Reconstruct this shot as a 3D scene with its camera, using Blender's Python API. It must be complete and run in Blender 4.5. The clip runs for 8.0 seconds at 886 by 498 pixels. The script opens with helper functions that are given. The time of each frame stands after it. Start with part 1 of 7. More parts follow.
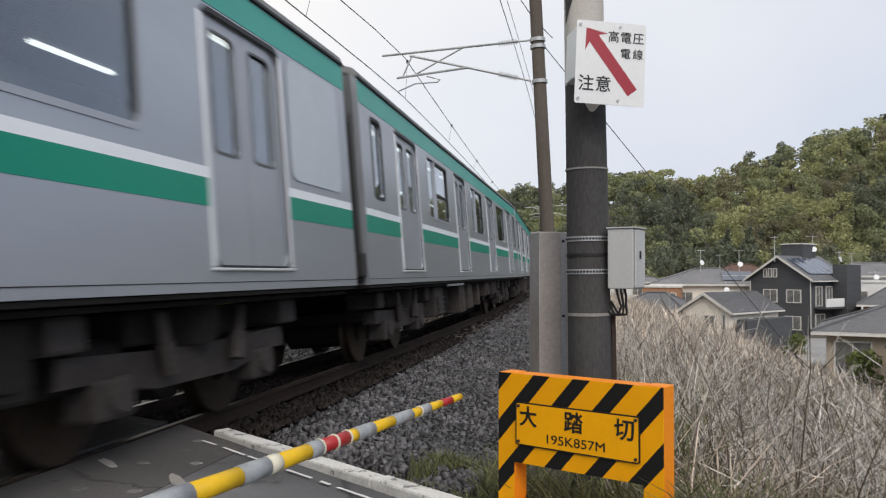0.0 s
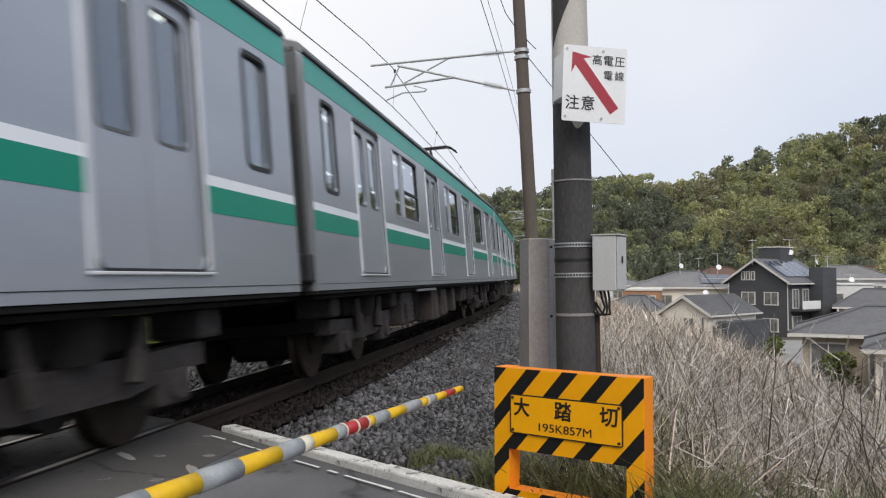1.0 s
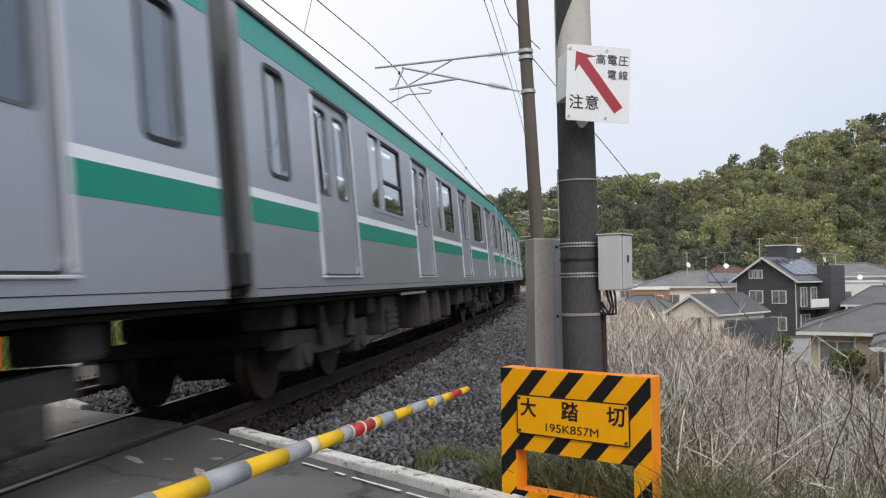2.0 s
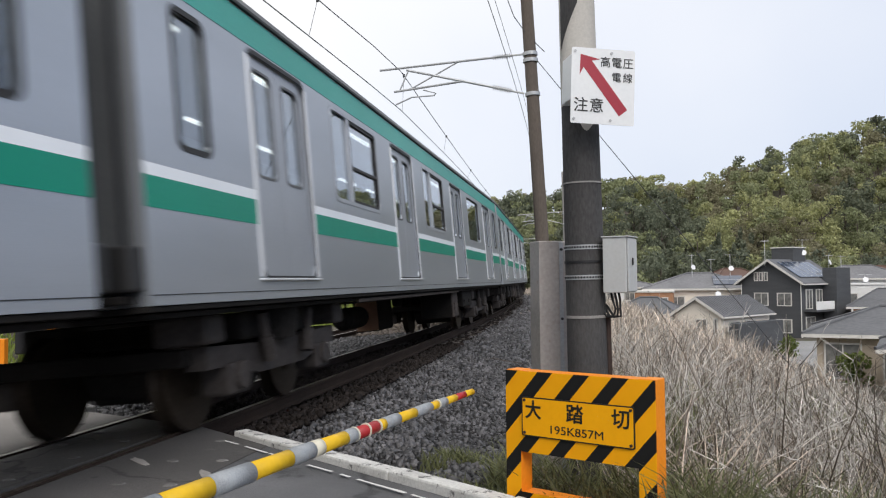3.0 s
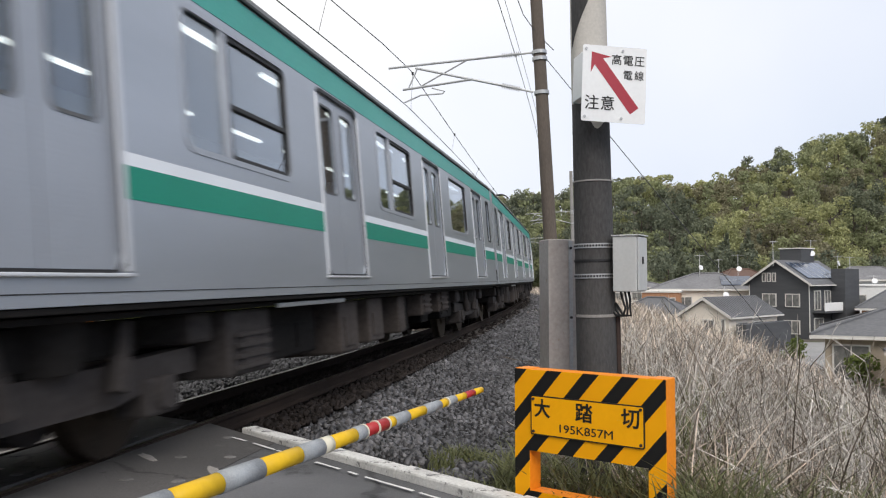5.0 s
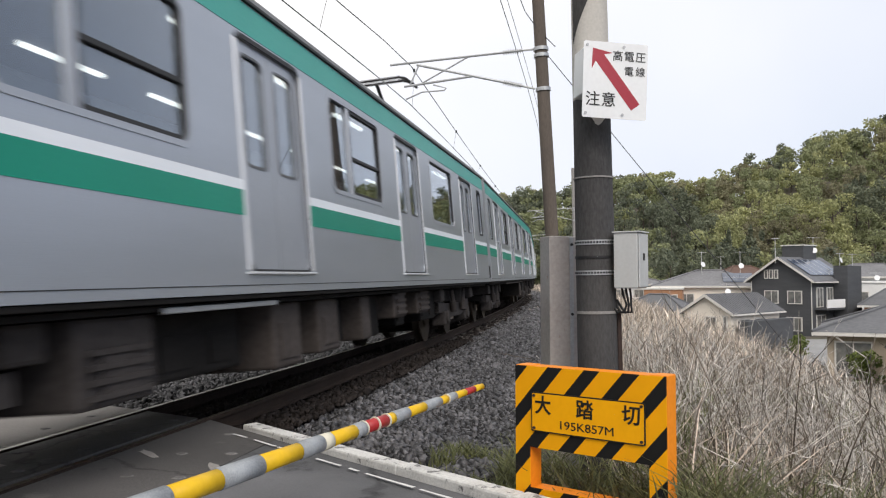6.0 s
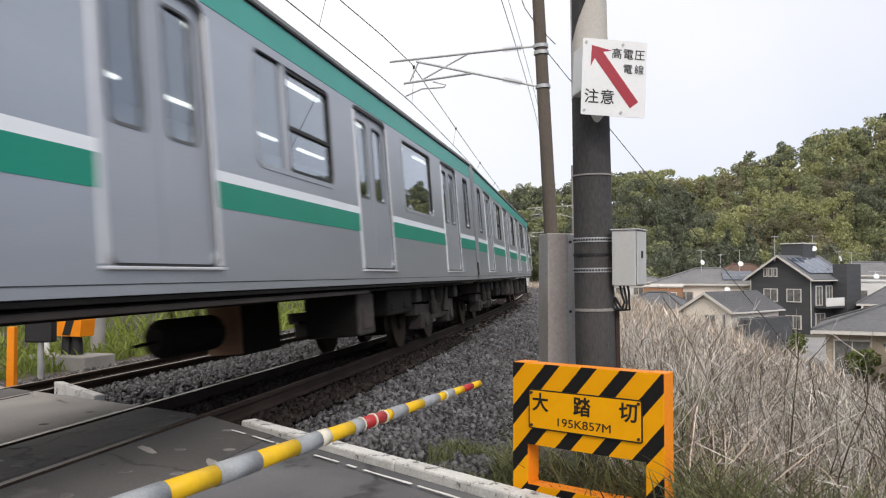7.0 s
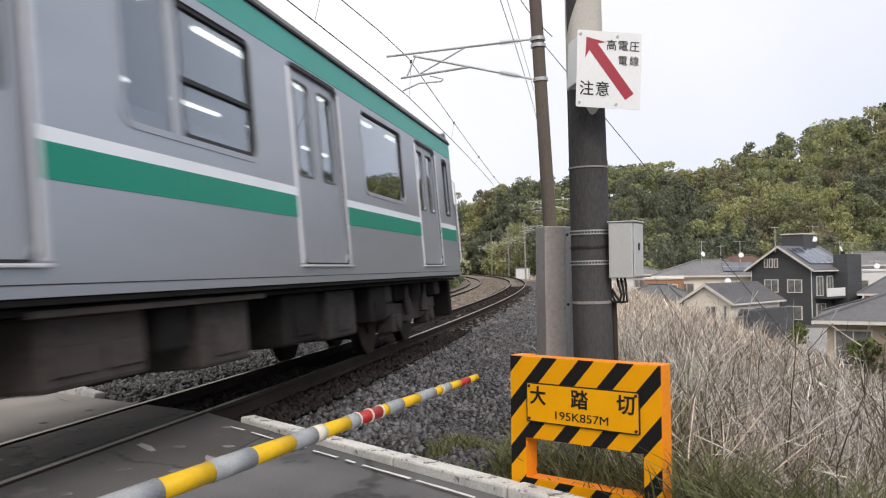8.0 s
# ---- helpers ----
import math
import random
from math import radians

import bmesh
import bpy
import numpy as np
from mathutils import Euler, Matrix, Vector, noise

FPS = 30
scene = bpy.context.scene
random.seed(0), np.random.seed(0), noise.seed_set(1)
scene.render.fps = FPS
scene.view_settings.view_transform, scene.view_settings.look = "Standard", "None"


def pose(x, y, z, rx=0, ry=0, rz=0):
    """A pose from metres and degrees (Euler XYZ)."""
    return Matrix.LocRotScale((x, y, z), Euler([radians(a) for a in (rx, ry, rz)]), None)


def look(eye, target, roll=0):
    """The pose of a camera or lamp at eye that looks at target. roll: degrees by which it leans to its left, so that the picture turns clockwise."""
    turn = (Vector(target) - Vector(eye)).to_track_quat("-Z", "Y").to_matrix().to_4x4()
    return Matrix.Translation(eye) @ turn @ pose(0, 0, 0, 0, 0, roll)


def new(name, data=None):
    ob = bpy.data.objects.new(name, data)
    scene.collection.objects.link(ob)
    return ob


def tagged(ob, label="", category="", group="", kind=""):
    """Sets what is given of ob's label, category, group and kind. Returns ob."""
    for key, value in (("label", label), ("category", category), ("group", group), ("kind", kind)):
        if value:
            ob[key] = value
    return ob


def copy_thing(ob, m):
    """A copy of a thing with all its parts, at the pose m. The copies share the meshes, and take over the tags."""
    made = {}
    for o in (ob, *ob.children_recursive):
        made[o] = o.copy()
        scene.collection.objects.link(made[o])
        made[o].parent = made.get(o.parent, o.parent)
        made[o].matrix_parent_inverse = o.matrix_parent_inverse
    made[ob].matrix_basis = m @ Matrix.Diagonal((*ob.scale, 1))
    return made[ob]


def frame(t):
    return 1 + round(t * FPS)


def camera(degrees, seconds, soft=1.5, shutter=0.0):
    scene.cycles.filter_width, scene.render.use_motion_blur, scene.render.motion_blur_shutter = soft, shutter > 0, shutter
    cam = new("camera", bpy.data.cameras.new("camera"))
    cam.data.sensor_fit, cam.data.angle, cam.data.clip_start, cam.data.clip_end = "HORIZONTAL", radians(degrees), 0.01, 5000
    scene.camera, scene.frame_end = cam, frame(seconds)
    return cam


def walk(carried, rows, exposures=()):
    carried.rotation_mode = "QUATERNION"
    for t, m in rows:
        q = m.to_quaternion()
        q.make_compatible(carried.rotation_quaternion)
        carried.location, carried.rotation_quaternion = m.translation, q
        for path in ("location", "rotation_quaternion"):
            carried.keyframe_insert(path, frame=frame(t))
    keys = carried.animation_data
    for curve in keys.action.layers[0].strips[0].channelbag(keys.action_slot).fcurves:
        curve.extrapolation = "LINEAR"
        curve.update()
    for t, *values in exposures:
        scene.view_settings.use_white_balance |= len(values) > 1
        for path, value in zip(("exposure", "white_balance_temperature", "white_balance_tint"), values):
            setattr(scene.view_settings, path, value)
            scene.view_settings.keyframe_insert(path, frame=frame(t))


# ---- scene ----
cam = camera(56.9, 8.0, soft=1.15, shutter=0.2)
PATH = [
    (0, (0.1143, 0.3911, 1.2370), (0.1096, 2.3903, 1.2943), 0.17),
    (0.1, (0.068, 0.235, 1.2355), (0.083, 2.234, 1.2942), 0.20),
    (0.2, (0.032, 0.110, 1.2345), (0.063, 2.109, 1.2944), 0.22),
    (0.3, (0.006, 0.025, 1.2337), (0.050, 2.024, 1.2948), 0.24),
    (0.5, (-0.0024, -0.0038, 1.2335), (0.0449, 1.9946, 1.2952), 0.243),
    (1, (0.0069, -0.0123, 1.2363), (0.0484, 1.9861, 1.3032), -0.012),
    (1.5, (0.0146, -0.0091, 1.2334), (0.0480, 1.9895, 1.3020), -0.376),
    (3, (0.0119, -0.0223, 1.2351), (0.0267, 1.9761, 1.3112), -0.545),
    (3.5, (0.0071, -0.0158, 1.2342), (0.0170, 1.9827, 1.3122), -0.535),
    (4, (0.0010, -0.0140, 1.2280), (0.0060, 1.9844, 1.3070), -0.600),
    (4.5, (-0.0042, -0.0101, 1.2297), (-0.0032, 1.9884, 1.3061), -0.215),
    (6, (0.0054, -0.0004, 1.2264), (-0.0017, 1.9985, 1.2924), -0.193),
    (6.5, (0.0083, 0.0003, 1.2272), (0.0015, 1.9993, 1.2885), -0.015),
    (7, (0.0133, -0.0040, 1.2260), (0.0071, 1.9951, 1.2847), -0.002),
    (7.5, (0.0224, 0.0015, 1.2244), (0.0165, 2.0008, 1.2785), -0.412),
    (8, (0.0392, 0.0054, 1.2237), (0.0316, 2.0049, 1.2692), -0.646),
]
walk(cam, [(t, look(eye, target, roll)) for t, eye, target, roll in PATH], [(0, -0.20, 6700, 10), (0.5, -0.18, 6680, 10), (1.5, -0.14, 6580, 10), (3.5, -0.05, 6550, 10), (4.5, -0.01, 6600, 10), (6.5, 0.04, 6800, 11), (8, 0.05, 6880, 12)])

# ---- world, sun and exposure ----
world = bpy.data.worlds.new("overcast_sky")
scene.world = world
world.use_nodes = True
SUN_UP, SUN_TURN = 40.0, 165.0
wn, wl = world.node_tree.nodes, world.node_tree.links
sky = wn.new("ShaderNodeTexSky")
sky.sky_type, sky.sun_disc = "NISHITA", False
sky.sun_elevation, sky.sun_rotation = radians(SUN_UP), radians(SUN_TURN)
sky.dust_density, sky.air_density = 3.0, 1.0
dim = wn.new("ShaderNodeVectorMath")
dim.operation = "SCALE"
dim.inputs["Scale"].default_value = 0.1
wl.new(sky.outputs["Color"], dim.inputs[0])
# thin high cloud: whiter and brighter to one side, a little bluer towards the horizon
geo = wn.new("ShaderNodeTexCoord")
dots = wn.new("ShaderNodeVectorMath")
dots.operation = "DOT_PRODUCT"
dots.inputs[1].default_value = (-0.62, 0.25, 0.74)
wl.new(geo.outputs["Generated"], dots.inputs[0])
puffs = wn.new("ShaderNodeTexNoise")
puffs.inputs["Scale"].default_value, puffs.inputs["Detail"].default_value = 2.2, 4.0
wl.new(geo.outputs["Generated"], puffs.inputs["Vector"])
addn = wn.new("ShaderNodeMath")
addn.operation = "MULTIPLY_ADD"
addn.inputs[1].default_value = 0.5
wl.new(puffs.outputs["Fac"], addn.inputs[0])
wl.new(dots.outputs["Value"], addn.inputs[2])
cloud = wn.new("ShaderNodeValToRGB")
cloud.color_ramp.elements[0].position, cloud.color_ramp.elements[0].color = 0.0, (0.60, 0.72, 0.96, 1)
cloud.color_ramp.elements[1].position, cloud.color_ramp.elements[1].color = 0.9, (1.25, 1.24, 1.24, 1)
wl.new(addn.outputs[0], cloud.inputs["Fac"])
blend = wn.new("ShaderNodeMix")
blend.data_type = "RGBA"
blend.inputs["Factor"].default_value = 0.86
wl.new(dim.outputs["Vector"], blend.inputs["A"])
wl.new(cloud.outputs["Color"], blend.inputs["B"])
wl.new(blend.outputs["Result"], wn["Background"].inputs["Color"])
wn["Background"].inputs["Strength"].default_value = 1.02
sun = new("sun", bpy.data.lights.new("sun", "SUN"))
sun.data.energy, sun.data.angle, sun.data.color = 2.1, radians(40), (1.0, 0.96, 0.90)
SUN_DIR = Vector((math.sin(radians(SUN_TURN)) * math.cos(radians(SUN_UP)), math.cos(radians(SUN_TURN)) * math.cos(radians(SUN_UP)), math.sin(radians(SUN_UP))))
sun.matrix_world = look((0, 0, 60), Vector((0, 0, 60)) - SUN_DIR)


# ---- materials ----
def nodes_of(name):
    m = bpy.data.materials.new(name)
    m.use_nodes = True
    return m, m.node_tree.nodes, m.node_tree.links, m.node_tree.nodes["Principled BSDF"]


def mat(name, a, b=None, rough=0.6, metal=0.0, big=2.0, fine=40.0, bump=0.0, island=0.0, rand=0.0, rough_var=0.1, stain=None, stain_at=0.62, stretch=(1, 1, 1), coat=0.0, cracks=None):
    """Two colours mixed by a coarse and a fine noise in object space, optional stains, per-piece variation and fine relief."""
    m, n, l, p = nodes_of(name)
    b = b or tuple(c * 0.75 for c in a)
    tc = n.new("ShaderNodeTexCoord")
    mp = n.new("ShaderNodeMapping")
    mp.inputs["Scale"].default_value = stretch
    l.new(tc.outputs["Object"], mp.inputs["Vector"])
    n1, n2 = n.new("ShaderNodeTexNoise"), n.new("ShaderNodeTexNoise")
    for t, s in ((n1, big), (n2, fine)):
        t.inputs["Scale"].default_value, t.inputs["Detail"].default_value = s, 5.0
        l.new(mp.outputs["Vector"], t.inputs["Vector"])
    mix = n.new("ShaderNodeMath")
    mix.operation = "MULTIPLY_ADD"
    mix.inputs[1].default_value = 0.55
    half = n.new("ShaderNodeMath")
    half.operation = "MULTIPLY"
    half.inputs[1].default_value = 0.45
    l.new(n2.outputs["Fac"], half.inputs[0])
    l.new(n1.outputs["Fac"], mix.inputs[0])
    l.new(half.outputs[0], mix.inputs[2])
    ramp = n.new("ShaderNodeValToRGB")
    ramp.color_ramp.elements[0].position, ramp.color_ramp.elements[0].color = 0.36, (*a, 1)
    ramp.color_ramp.elements[1].position, ramp.color_ramp.elements[1].color = 0.64, (*b, 1)
    l.new(mix.outputs[0], ramp.inputs["Fac"])
    out = ramp.outputs["Color"]
    if stain:
        n3 = n.new("ShaderNodeTexNoise")
        n3.inputs["Scale"].default_value, n3.inputs["Detail"].default_value = big * 1.7, 8.0
        n3.inputs["Roughness"].default_value = 0.7
        l.new(mp.outputs["Vector"], n3.inputs["Vector"])
        r3 = n.new("ShaderNodeValToRGB")
        r3.color_ramp.elements[0].position, r3.color_ramp.elements[1].position = stain_at, stain_at + 0.06
        l.new(n3.outputs["Fac"], r3.inputs["Fac"])
        mx = n.new("ShaderNodeMix")
        mx.data_type = "RGBA"
        l.new(r3.outputs["Color"], mx.inputs["Factor"])
        l.new(out, mx.inputs["A"])
        mx.inputs["B"].default_value = (*stain, 1)
        out = mx.outputs["Result"]
    if cracks:
        # a wandering net of cracks, and darker patches where the surface was mended
        wob = n.new("ShaderNodeVectorMath")
        wob.operation = "MULTIPLY_ADD"
        wob.inputs[1].default_value = (1.5, 1.5, 1.5)
        l.new(n1.outputs["Color"], wob.inputs[0])
        l.new(mp.outputs["Vector"], wob.inputs[2])
        vor = n.new("ShaderNodeTexVoronoi")
        vor.feature = "DISTANCE_TO_EDGE"
        vor.inputs["Scale"].default_value = cracks
        l.new(wob.outputs["Vector"], vor.inputs["Vector"])
        line = n.new("ShaderNodeMapRange")
        line.inputs["From Min"].default_value, line.inputs["From Max"].default_value = 0.004, 0.018
        line.inputs["To Min"].default_value, line.inputs["To Max"].default_value = 0.5, 1.0
        l.new(vor.outputs["Distance"], line.inputs["Value"])
        n4 = n.new("ShaderNodeTexNoise")
        n4.inputs["Scale"].default_value, n4.inputs["Detail"].default_value = 0.55, 3.0
        l.new(mp.outputs["Vector"], n4.inputs["Vector"])
        pat = n.new("ShaderNodeMapRange")
        pat.inputs["From Min"].default_value, pat.inputs["From Max"].default_value = 0.42, 0.58
        pat.inputs["To Min"].default_value, pat.inputs["To Max"].default_value = 0.72, 1.18
        l.new(n4.outputs["Fac"], pat.inputs["Value"])
        both = n.new("ShaderNodeMath")
        both.operation = "MULTIPLY"
        l.new(line.outputs["Result"], both.inputs[0])
        l.new(pat.outputs["Result"], both.inputs[1])
        dk = n.new("ShaderNodeVectorMath")
        dk.operation = "SCALE"
        l.new(out, dk.inputs[0])
        l.new(both.outputs[0], dk.inputs["Scale"])
        out = dk.outputs["Vector"]
    if island or rand:
        hsv = n.new("ShaderNodeHueSaturation")
        src = n.new("ShaderNodeNewGeometry").outputs["Random Per Island"] if island else n.new("ShaderNodeObjectInfo").outputs["Random"]
        rng = n.new("ShaderNodeMapRange")
        amt = island or rand
        rng.inputs["To Min"].default_value, rng.inputs["To Max"].default_value = 1 - amt, 1 + amt
        l.new(src, rng.inputs["Value"])
        l.new(rng.outputs["Result"], hsv.inputs["Value"])
        l.new(out, hsv.inputs["Color"])
        out = hsv.outputs["Color"]
    l.new(out, p.inputs["Base Color"])
    rr = n.new("ShaderNodeMapRange")
    rr.inputs["To Min"].default_value, rr.inputs["To Max"].default_value = max(0.03, rough - rough_var), min(1.0, rough + rough_var)
    l.new(n2.outputs["Fac"], rr.inputs["Value"])
    l.new(rr.outputs["Result"], p.inputs["Roughness"])
    p.inputs["Metallic"].default_value = metal
    p.inputs["Coat Weight"].default_value = coat
    if bump:
        bp = n.new("ShaderNodeBump")
        bp.inputs["Strength"].default_value, bp.inputs["Distance"].default_value = bump, 0.01
        l.new(n2.outputs["Fac"], bp.inputs["Height"])
        l.new(bp.outputs["Normal"], p.inputs["Normal"])
    return m


def glass_mat(name, tint, clear=0.5, rough=0.02):
    """A thin tinted pane: part see-through, glossier at grazing angles."""
    m, n, l, p = nodes_of(name)
    n.remove(p)
    tr, gl, mx, fr = n.new("ShaderNodeBsdfTransparent"), n.new("ShaderNodeBsdfGlossy"), n.new("ShaderNodeMixShader"), n.new("ShaderNodeLayerWeight")
    tr.inputs["Color"].default_value = (*[c * clear for c in tint], 1)
    gl.inputs["Roughness"].default_value = rough
    gl.inputs["Color"].default_value = (0.9, 0.93, 0.97, 1)
    pw, ad = n.new("ShaderNodeMath"), n.new("ShaderNodeMath")
    pw.operation, ad.operation = "POWER", "MULTIPLY_ADD"
    pw.inputs[1].default_value, ad.inputs[1].default_value, ad.inputs[2].default_value = 3.0, 0.85, 0.10
    l.new(fr.outputs["Facing"], pw.inputs[0])
    l.new(pw.outputs[0], ad.inputs[0])
    l.new(ad.outputs[0], mx.inputs["Fac"])
    l.new(tr.outputs["BSDF"], mx.inputs[1])
    l.new(gl.outputs["BSDF"], mx.inputs[2])
    l.new(mx.outputs["Shader"], n["Material Output"].inputs["Surface"])
    return m


def leaf_mat(name, a, b, island=0.35, big=0.10, fine=1.2, thin=0.4):
    """Leaves: matt, partly lit through, varied from spray to spray and over the slope."""
    m = mat(name, a, b, rough=0.7, big=big, fine=fine, island=island)
    n, l = m.node_tree.nodes, m.node_tree.links
    p = n["Principled BSDF"]
    col = p.inputs["Base Color"].links[0].from_socket
    tr, mx = n.new("ShaderNodeBsdfTranslucent"), n.new("ShaderNodeMixShader")
    l.new(col, tr.inputs["Color"])
    mx.inputs["Fac"].default_value = thin
    l.new(p.outputs["BSDF"], mx.inputs[1])
    l.new(tr.outputs["BSDF"], mx.inputs[2])
    l.new(mx.outputs["Shader"], n["Material Output"].inputs["Surface"])
    return m


def glow_mat(name, col, power):
    m, n, l, p = nodes_of(name)
    p.inputs["Base Color"].default_value = (*col, 1)
    p.inputs["Emission Color"].default_value = (*col, 1)
    p.inputs["Emission Strength"].default_value = power
    return m


def stripe_mat(name, a, b, period, share, slope=1.0, start=0.0):
    """Painted diagonal hazard stripes in the object's x-z plane, with slight fading."""
    m, n, l, p = nodes_of(name)
    tc, sp = n.new("ShaderNodeTexCoord"), n.new("ShaderNodeSeparateXYZ")
    l.new(tc.outputs["Object"], sp.inputs["Vector"])
    ma = n.new("ShaderNodeMath")
    ma.operation = "MULTIPLY_ADD"
    ma.inputs[1].default_value = -slope
    l.new(sp.outputs["Z"], ma.inputs[0])
    sh = n.new("ShaderNodeMath")
    sh.operation = "SUBTRACT"
    sh.inputs[1].default_value = start
    l.new(sp.outputs["X"], sh.inputs[0])
    l.new(sh.outputs[0], ma.inputs[2])
    dv, fc, gt = n.new("ShaderNodeMath"), n.new("ShaderNodeMath"), n.new("ShaderNodeMath")
    dv.operation, fc.operation, gt.operation = "DIVIDE", "FRACT", "GREATER_THAN"
    dv.inputs[1].default_value, gt.inputs[1].default_value = period, share
    l.new(ma.outputs[0], dv.inputs[0])
    l.new(dv.outputs[0], fc.inputs[0])
    l.new(fc.outputs[0], gt.inputs[0])
    nz = n.new("ShaderNodeTexNoise")
    nz.inputs["Scale"].default_value, nz.inputs["Detail"].default_value = 9.0, 6.0
    l.new(tc.outputs["Object"], nz.inputs["Vector"])
    rp = n.new("ShaderNodeValToRGB")
    rp.color_ramp.elements[0].color, rp.color_ramp.elements[1].color = (*a, 1), (*[c * 0.86 for c in a], 1)
    l.new(nz.outputs["Fac"], rp.inputs["Fac"])
    mx = n.new("ShaderNodeMix")
    mx.data_type = "RGBA"
    l.new(gt.outputs[0], mx.inputs["Factor"])
    l.new(rp.outputs["Color"], mx.inputs["A"])
    mx.inputs["B"].default_value = (*b, 1)
    l.new(mx.outputs["Result"], p.inputs["Base Color"])
    p.inputs["Roughness"].default_value = 0.6
    p.inputs["Specular IOR Level"].default_value = 0.2
    return m


M = {}
M["steel_body"] = mat("brushed_stainless", (0.45, 0.475, 0.515), (0.375, 0.40, 0.435), rough=0.36, metal=0.65, big=0.7, fine=60, bump=0.03, stretch=(0.5, 1, 3))
M["steel_door"] = mat("door_stainless", (0.43, 0.45, 0.485), (0.37, 0.39, 0.425), rough=0.4, metal=0.55, big=1.5, fine=60, bump=0.02)
M["post"] = mat("polished_door_post", (0.72, 0.73, 0.75), (0.62, 0.63, 0.65), rough=0.35, metal=0.4)
M["white_stripe"] = mat("white_band", (0.84, 0.87, 0.91), (0.77, 0.80, 0.84), rough=0.4)
M["green_stripe"] = mat("emerald_band", (0.002, 0.255, 0.175), (0.002, 0.23, 0.157), rough=0.4, big=1.0)
M["mint_stripe"] = mat("upper_green_band", (0.05, 0.385, 0.325), (0.04, 0.335, 0.285), rough=0.4, big=1.0)
M["roof"] = mat("roof_grey", (0.24, 0.245, 0.25), (0.17, 0.175, 0.18), rough=0.7, big=1.0, fine=20)
M["rubber"] = mat("black_rubber", (0.015, 0.015, 0.016), rough=0.6)
M["end_grey"] = mat("car_end_grey", (0.12, 0.125, 0.13), (0.085, 0.09, 0.095), rough=0.6)
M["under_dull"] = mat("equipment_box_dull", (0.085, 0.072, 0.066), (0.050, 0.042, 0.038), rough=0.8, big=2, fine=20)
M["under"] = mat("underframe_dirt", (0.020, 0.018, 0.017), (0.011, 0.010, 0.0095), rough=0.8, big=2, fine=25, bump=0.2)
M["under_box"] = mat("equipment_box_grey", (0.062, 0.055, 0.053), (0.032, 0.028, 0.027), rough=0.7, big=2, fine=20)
# bright brown stands in for light falling on a box's end face
M["under_lit_end"] = mat("equipment_box_lit_end", (0.34, 0.19, 0.115), (0.26, 0.145, 0.09), rough=0.7, big=2, fine=20)
M["wheel"] = mat("wheel_steel", (0.06, 0.045, 0.035), (0.035, 0.028, 0.022), rough=0.55, metal=0.5)
M["glass"] = glass_mat("tinted_glass", (0.90, 0.96, 1.0), 0.80)
M["frost"] = mat("frosted_pane", (0.50, 0.55, 0.60), (0.45, 0.50, 0.55), rough=0.35)
# a pale lining, coloured dark so the cabin looks dim from outside
M["inside"] = mat("dimmed_cabin_lining", (0.10, 0.105, 0.11), (0.08, 0.085, 0.09), rough=0.7)
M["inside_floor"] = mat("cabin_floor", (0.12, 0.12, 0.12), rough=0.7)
M["tube"] = glow_mat("ceiling_tube", (1.0, 0.96, 0.87), 2.6)
M["seat"] = mat("seat_moquette", (0.03, 0.07, 0.12), rough=0.9)
M["rail_top"] = mat("worn_rail_head", (0.26, 0.215, 0.185), (0.17, 0.14, 0.12), rough=0.35, metal=0.7, big=3)
M["rail_side"] = mat("rusty_rail_web", (0.045, 0.032, 0.026), (0.026, 0.019, 0.016), rough=0.9, fine=60, bump=0.2)
M["sleeper"] = mat("sleeper_concrete", (0.16, 0.14, 0.125), (0.10, 0.088, 0.08), rough=0.9, fine=30, bump=0.2)
M["ballast"] = mat("ballast_stone", (0.125, 0.121, 0.126), (0.027, 0.026, 0.027), rough=0.5, big=1.2, fine=35, bump=0.3, island=0.85)
M["ballast_tan"] = mat("tan_ballast", (0.26, 0.215, 0.18), (0.13, 0.108, 0.09), rough=0.9, big=1.0, fine=30, bump=0.3, island=0.35)
# near-black colour carries the shade in the gaps between stones
M["bed"] = mat("gap_shade_bed", (0.030, 0.028, 0.028), (0.014, 0.013, 0.013), rough=0.95, big=1.2, fine=35, bump=0.6)
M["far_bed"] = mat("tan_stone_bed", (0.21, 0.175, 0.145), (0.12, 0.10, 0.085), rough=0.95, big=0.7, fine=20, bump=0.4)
M["ballast_rust"] = mat("brown_ballast", (0.044, 0.036, 0.033), (0.017, 0.014, 0.013), rough=0.9, big=1.2, fine=35, bump=0.4, island=0.35)
M["asphalt"] = mat("worn_asphalt", (0.15, 0.15, 0.155), (0.10, 0.10, 0.105), rough=0.85, big=0.9, fine=140, bump=0.5, stain=(0.07, 0.07, 0.072), stain_at=0.58, cracks=0.42)
M["panel"] = mat("crossing_panel_dark", (0.118, 0.111, 0.107), (0.064, 0.061, 0.059), rough=0.75, big=1.1, fine=90, bump=0.4, stain=(0.13, 0.122, 0.116), stain_at=0.60, cracks=0.6)
M["paving"] = mat("pale_crossing_slab", (0.36, 0.335, 0.31), (0.25, 0.235, 0.22), rough=0.9, big=0.8, fine=60, bump=0.3)
M["stud"] = mat("grimy_bolt_cap", (0.20, 0.19, 0.185), (0.11, 0.105, 0.10), rough=0.85, big=6, fine=60, rand=0.35)
M["kerb"] = mat("white_painted_concrete", (0.74, 0.73, 0.70), (0.50, 0.49, 0.47), rough=0.8, big=5, fine=60, bump=0.6, stain=(0.15, 0.145, 0.14), stain_at=0.565)
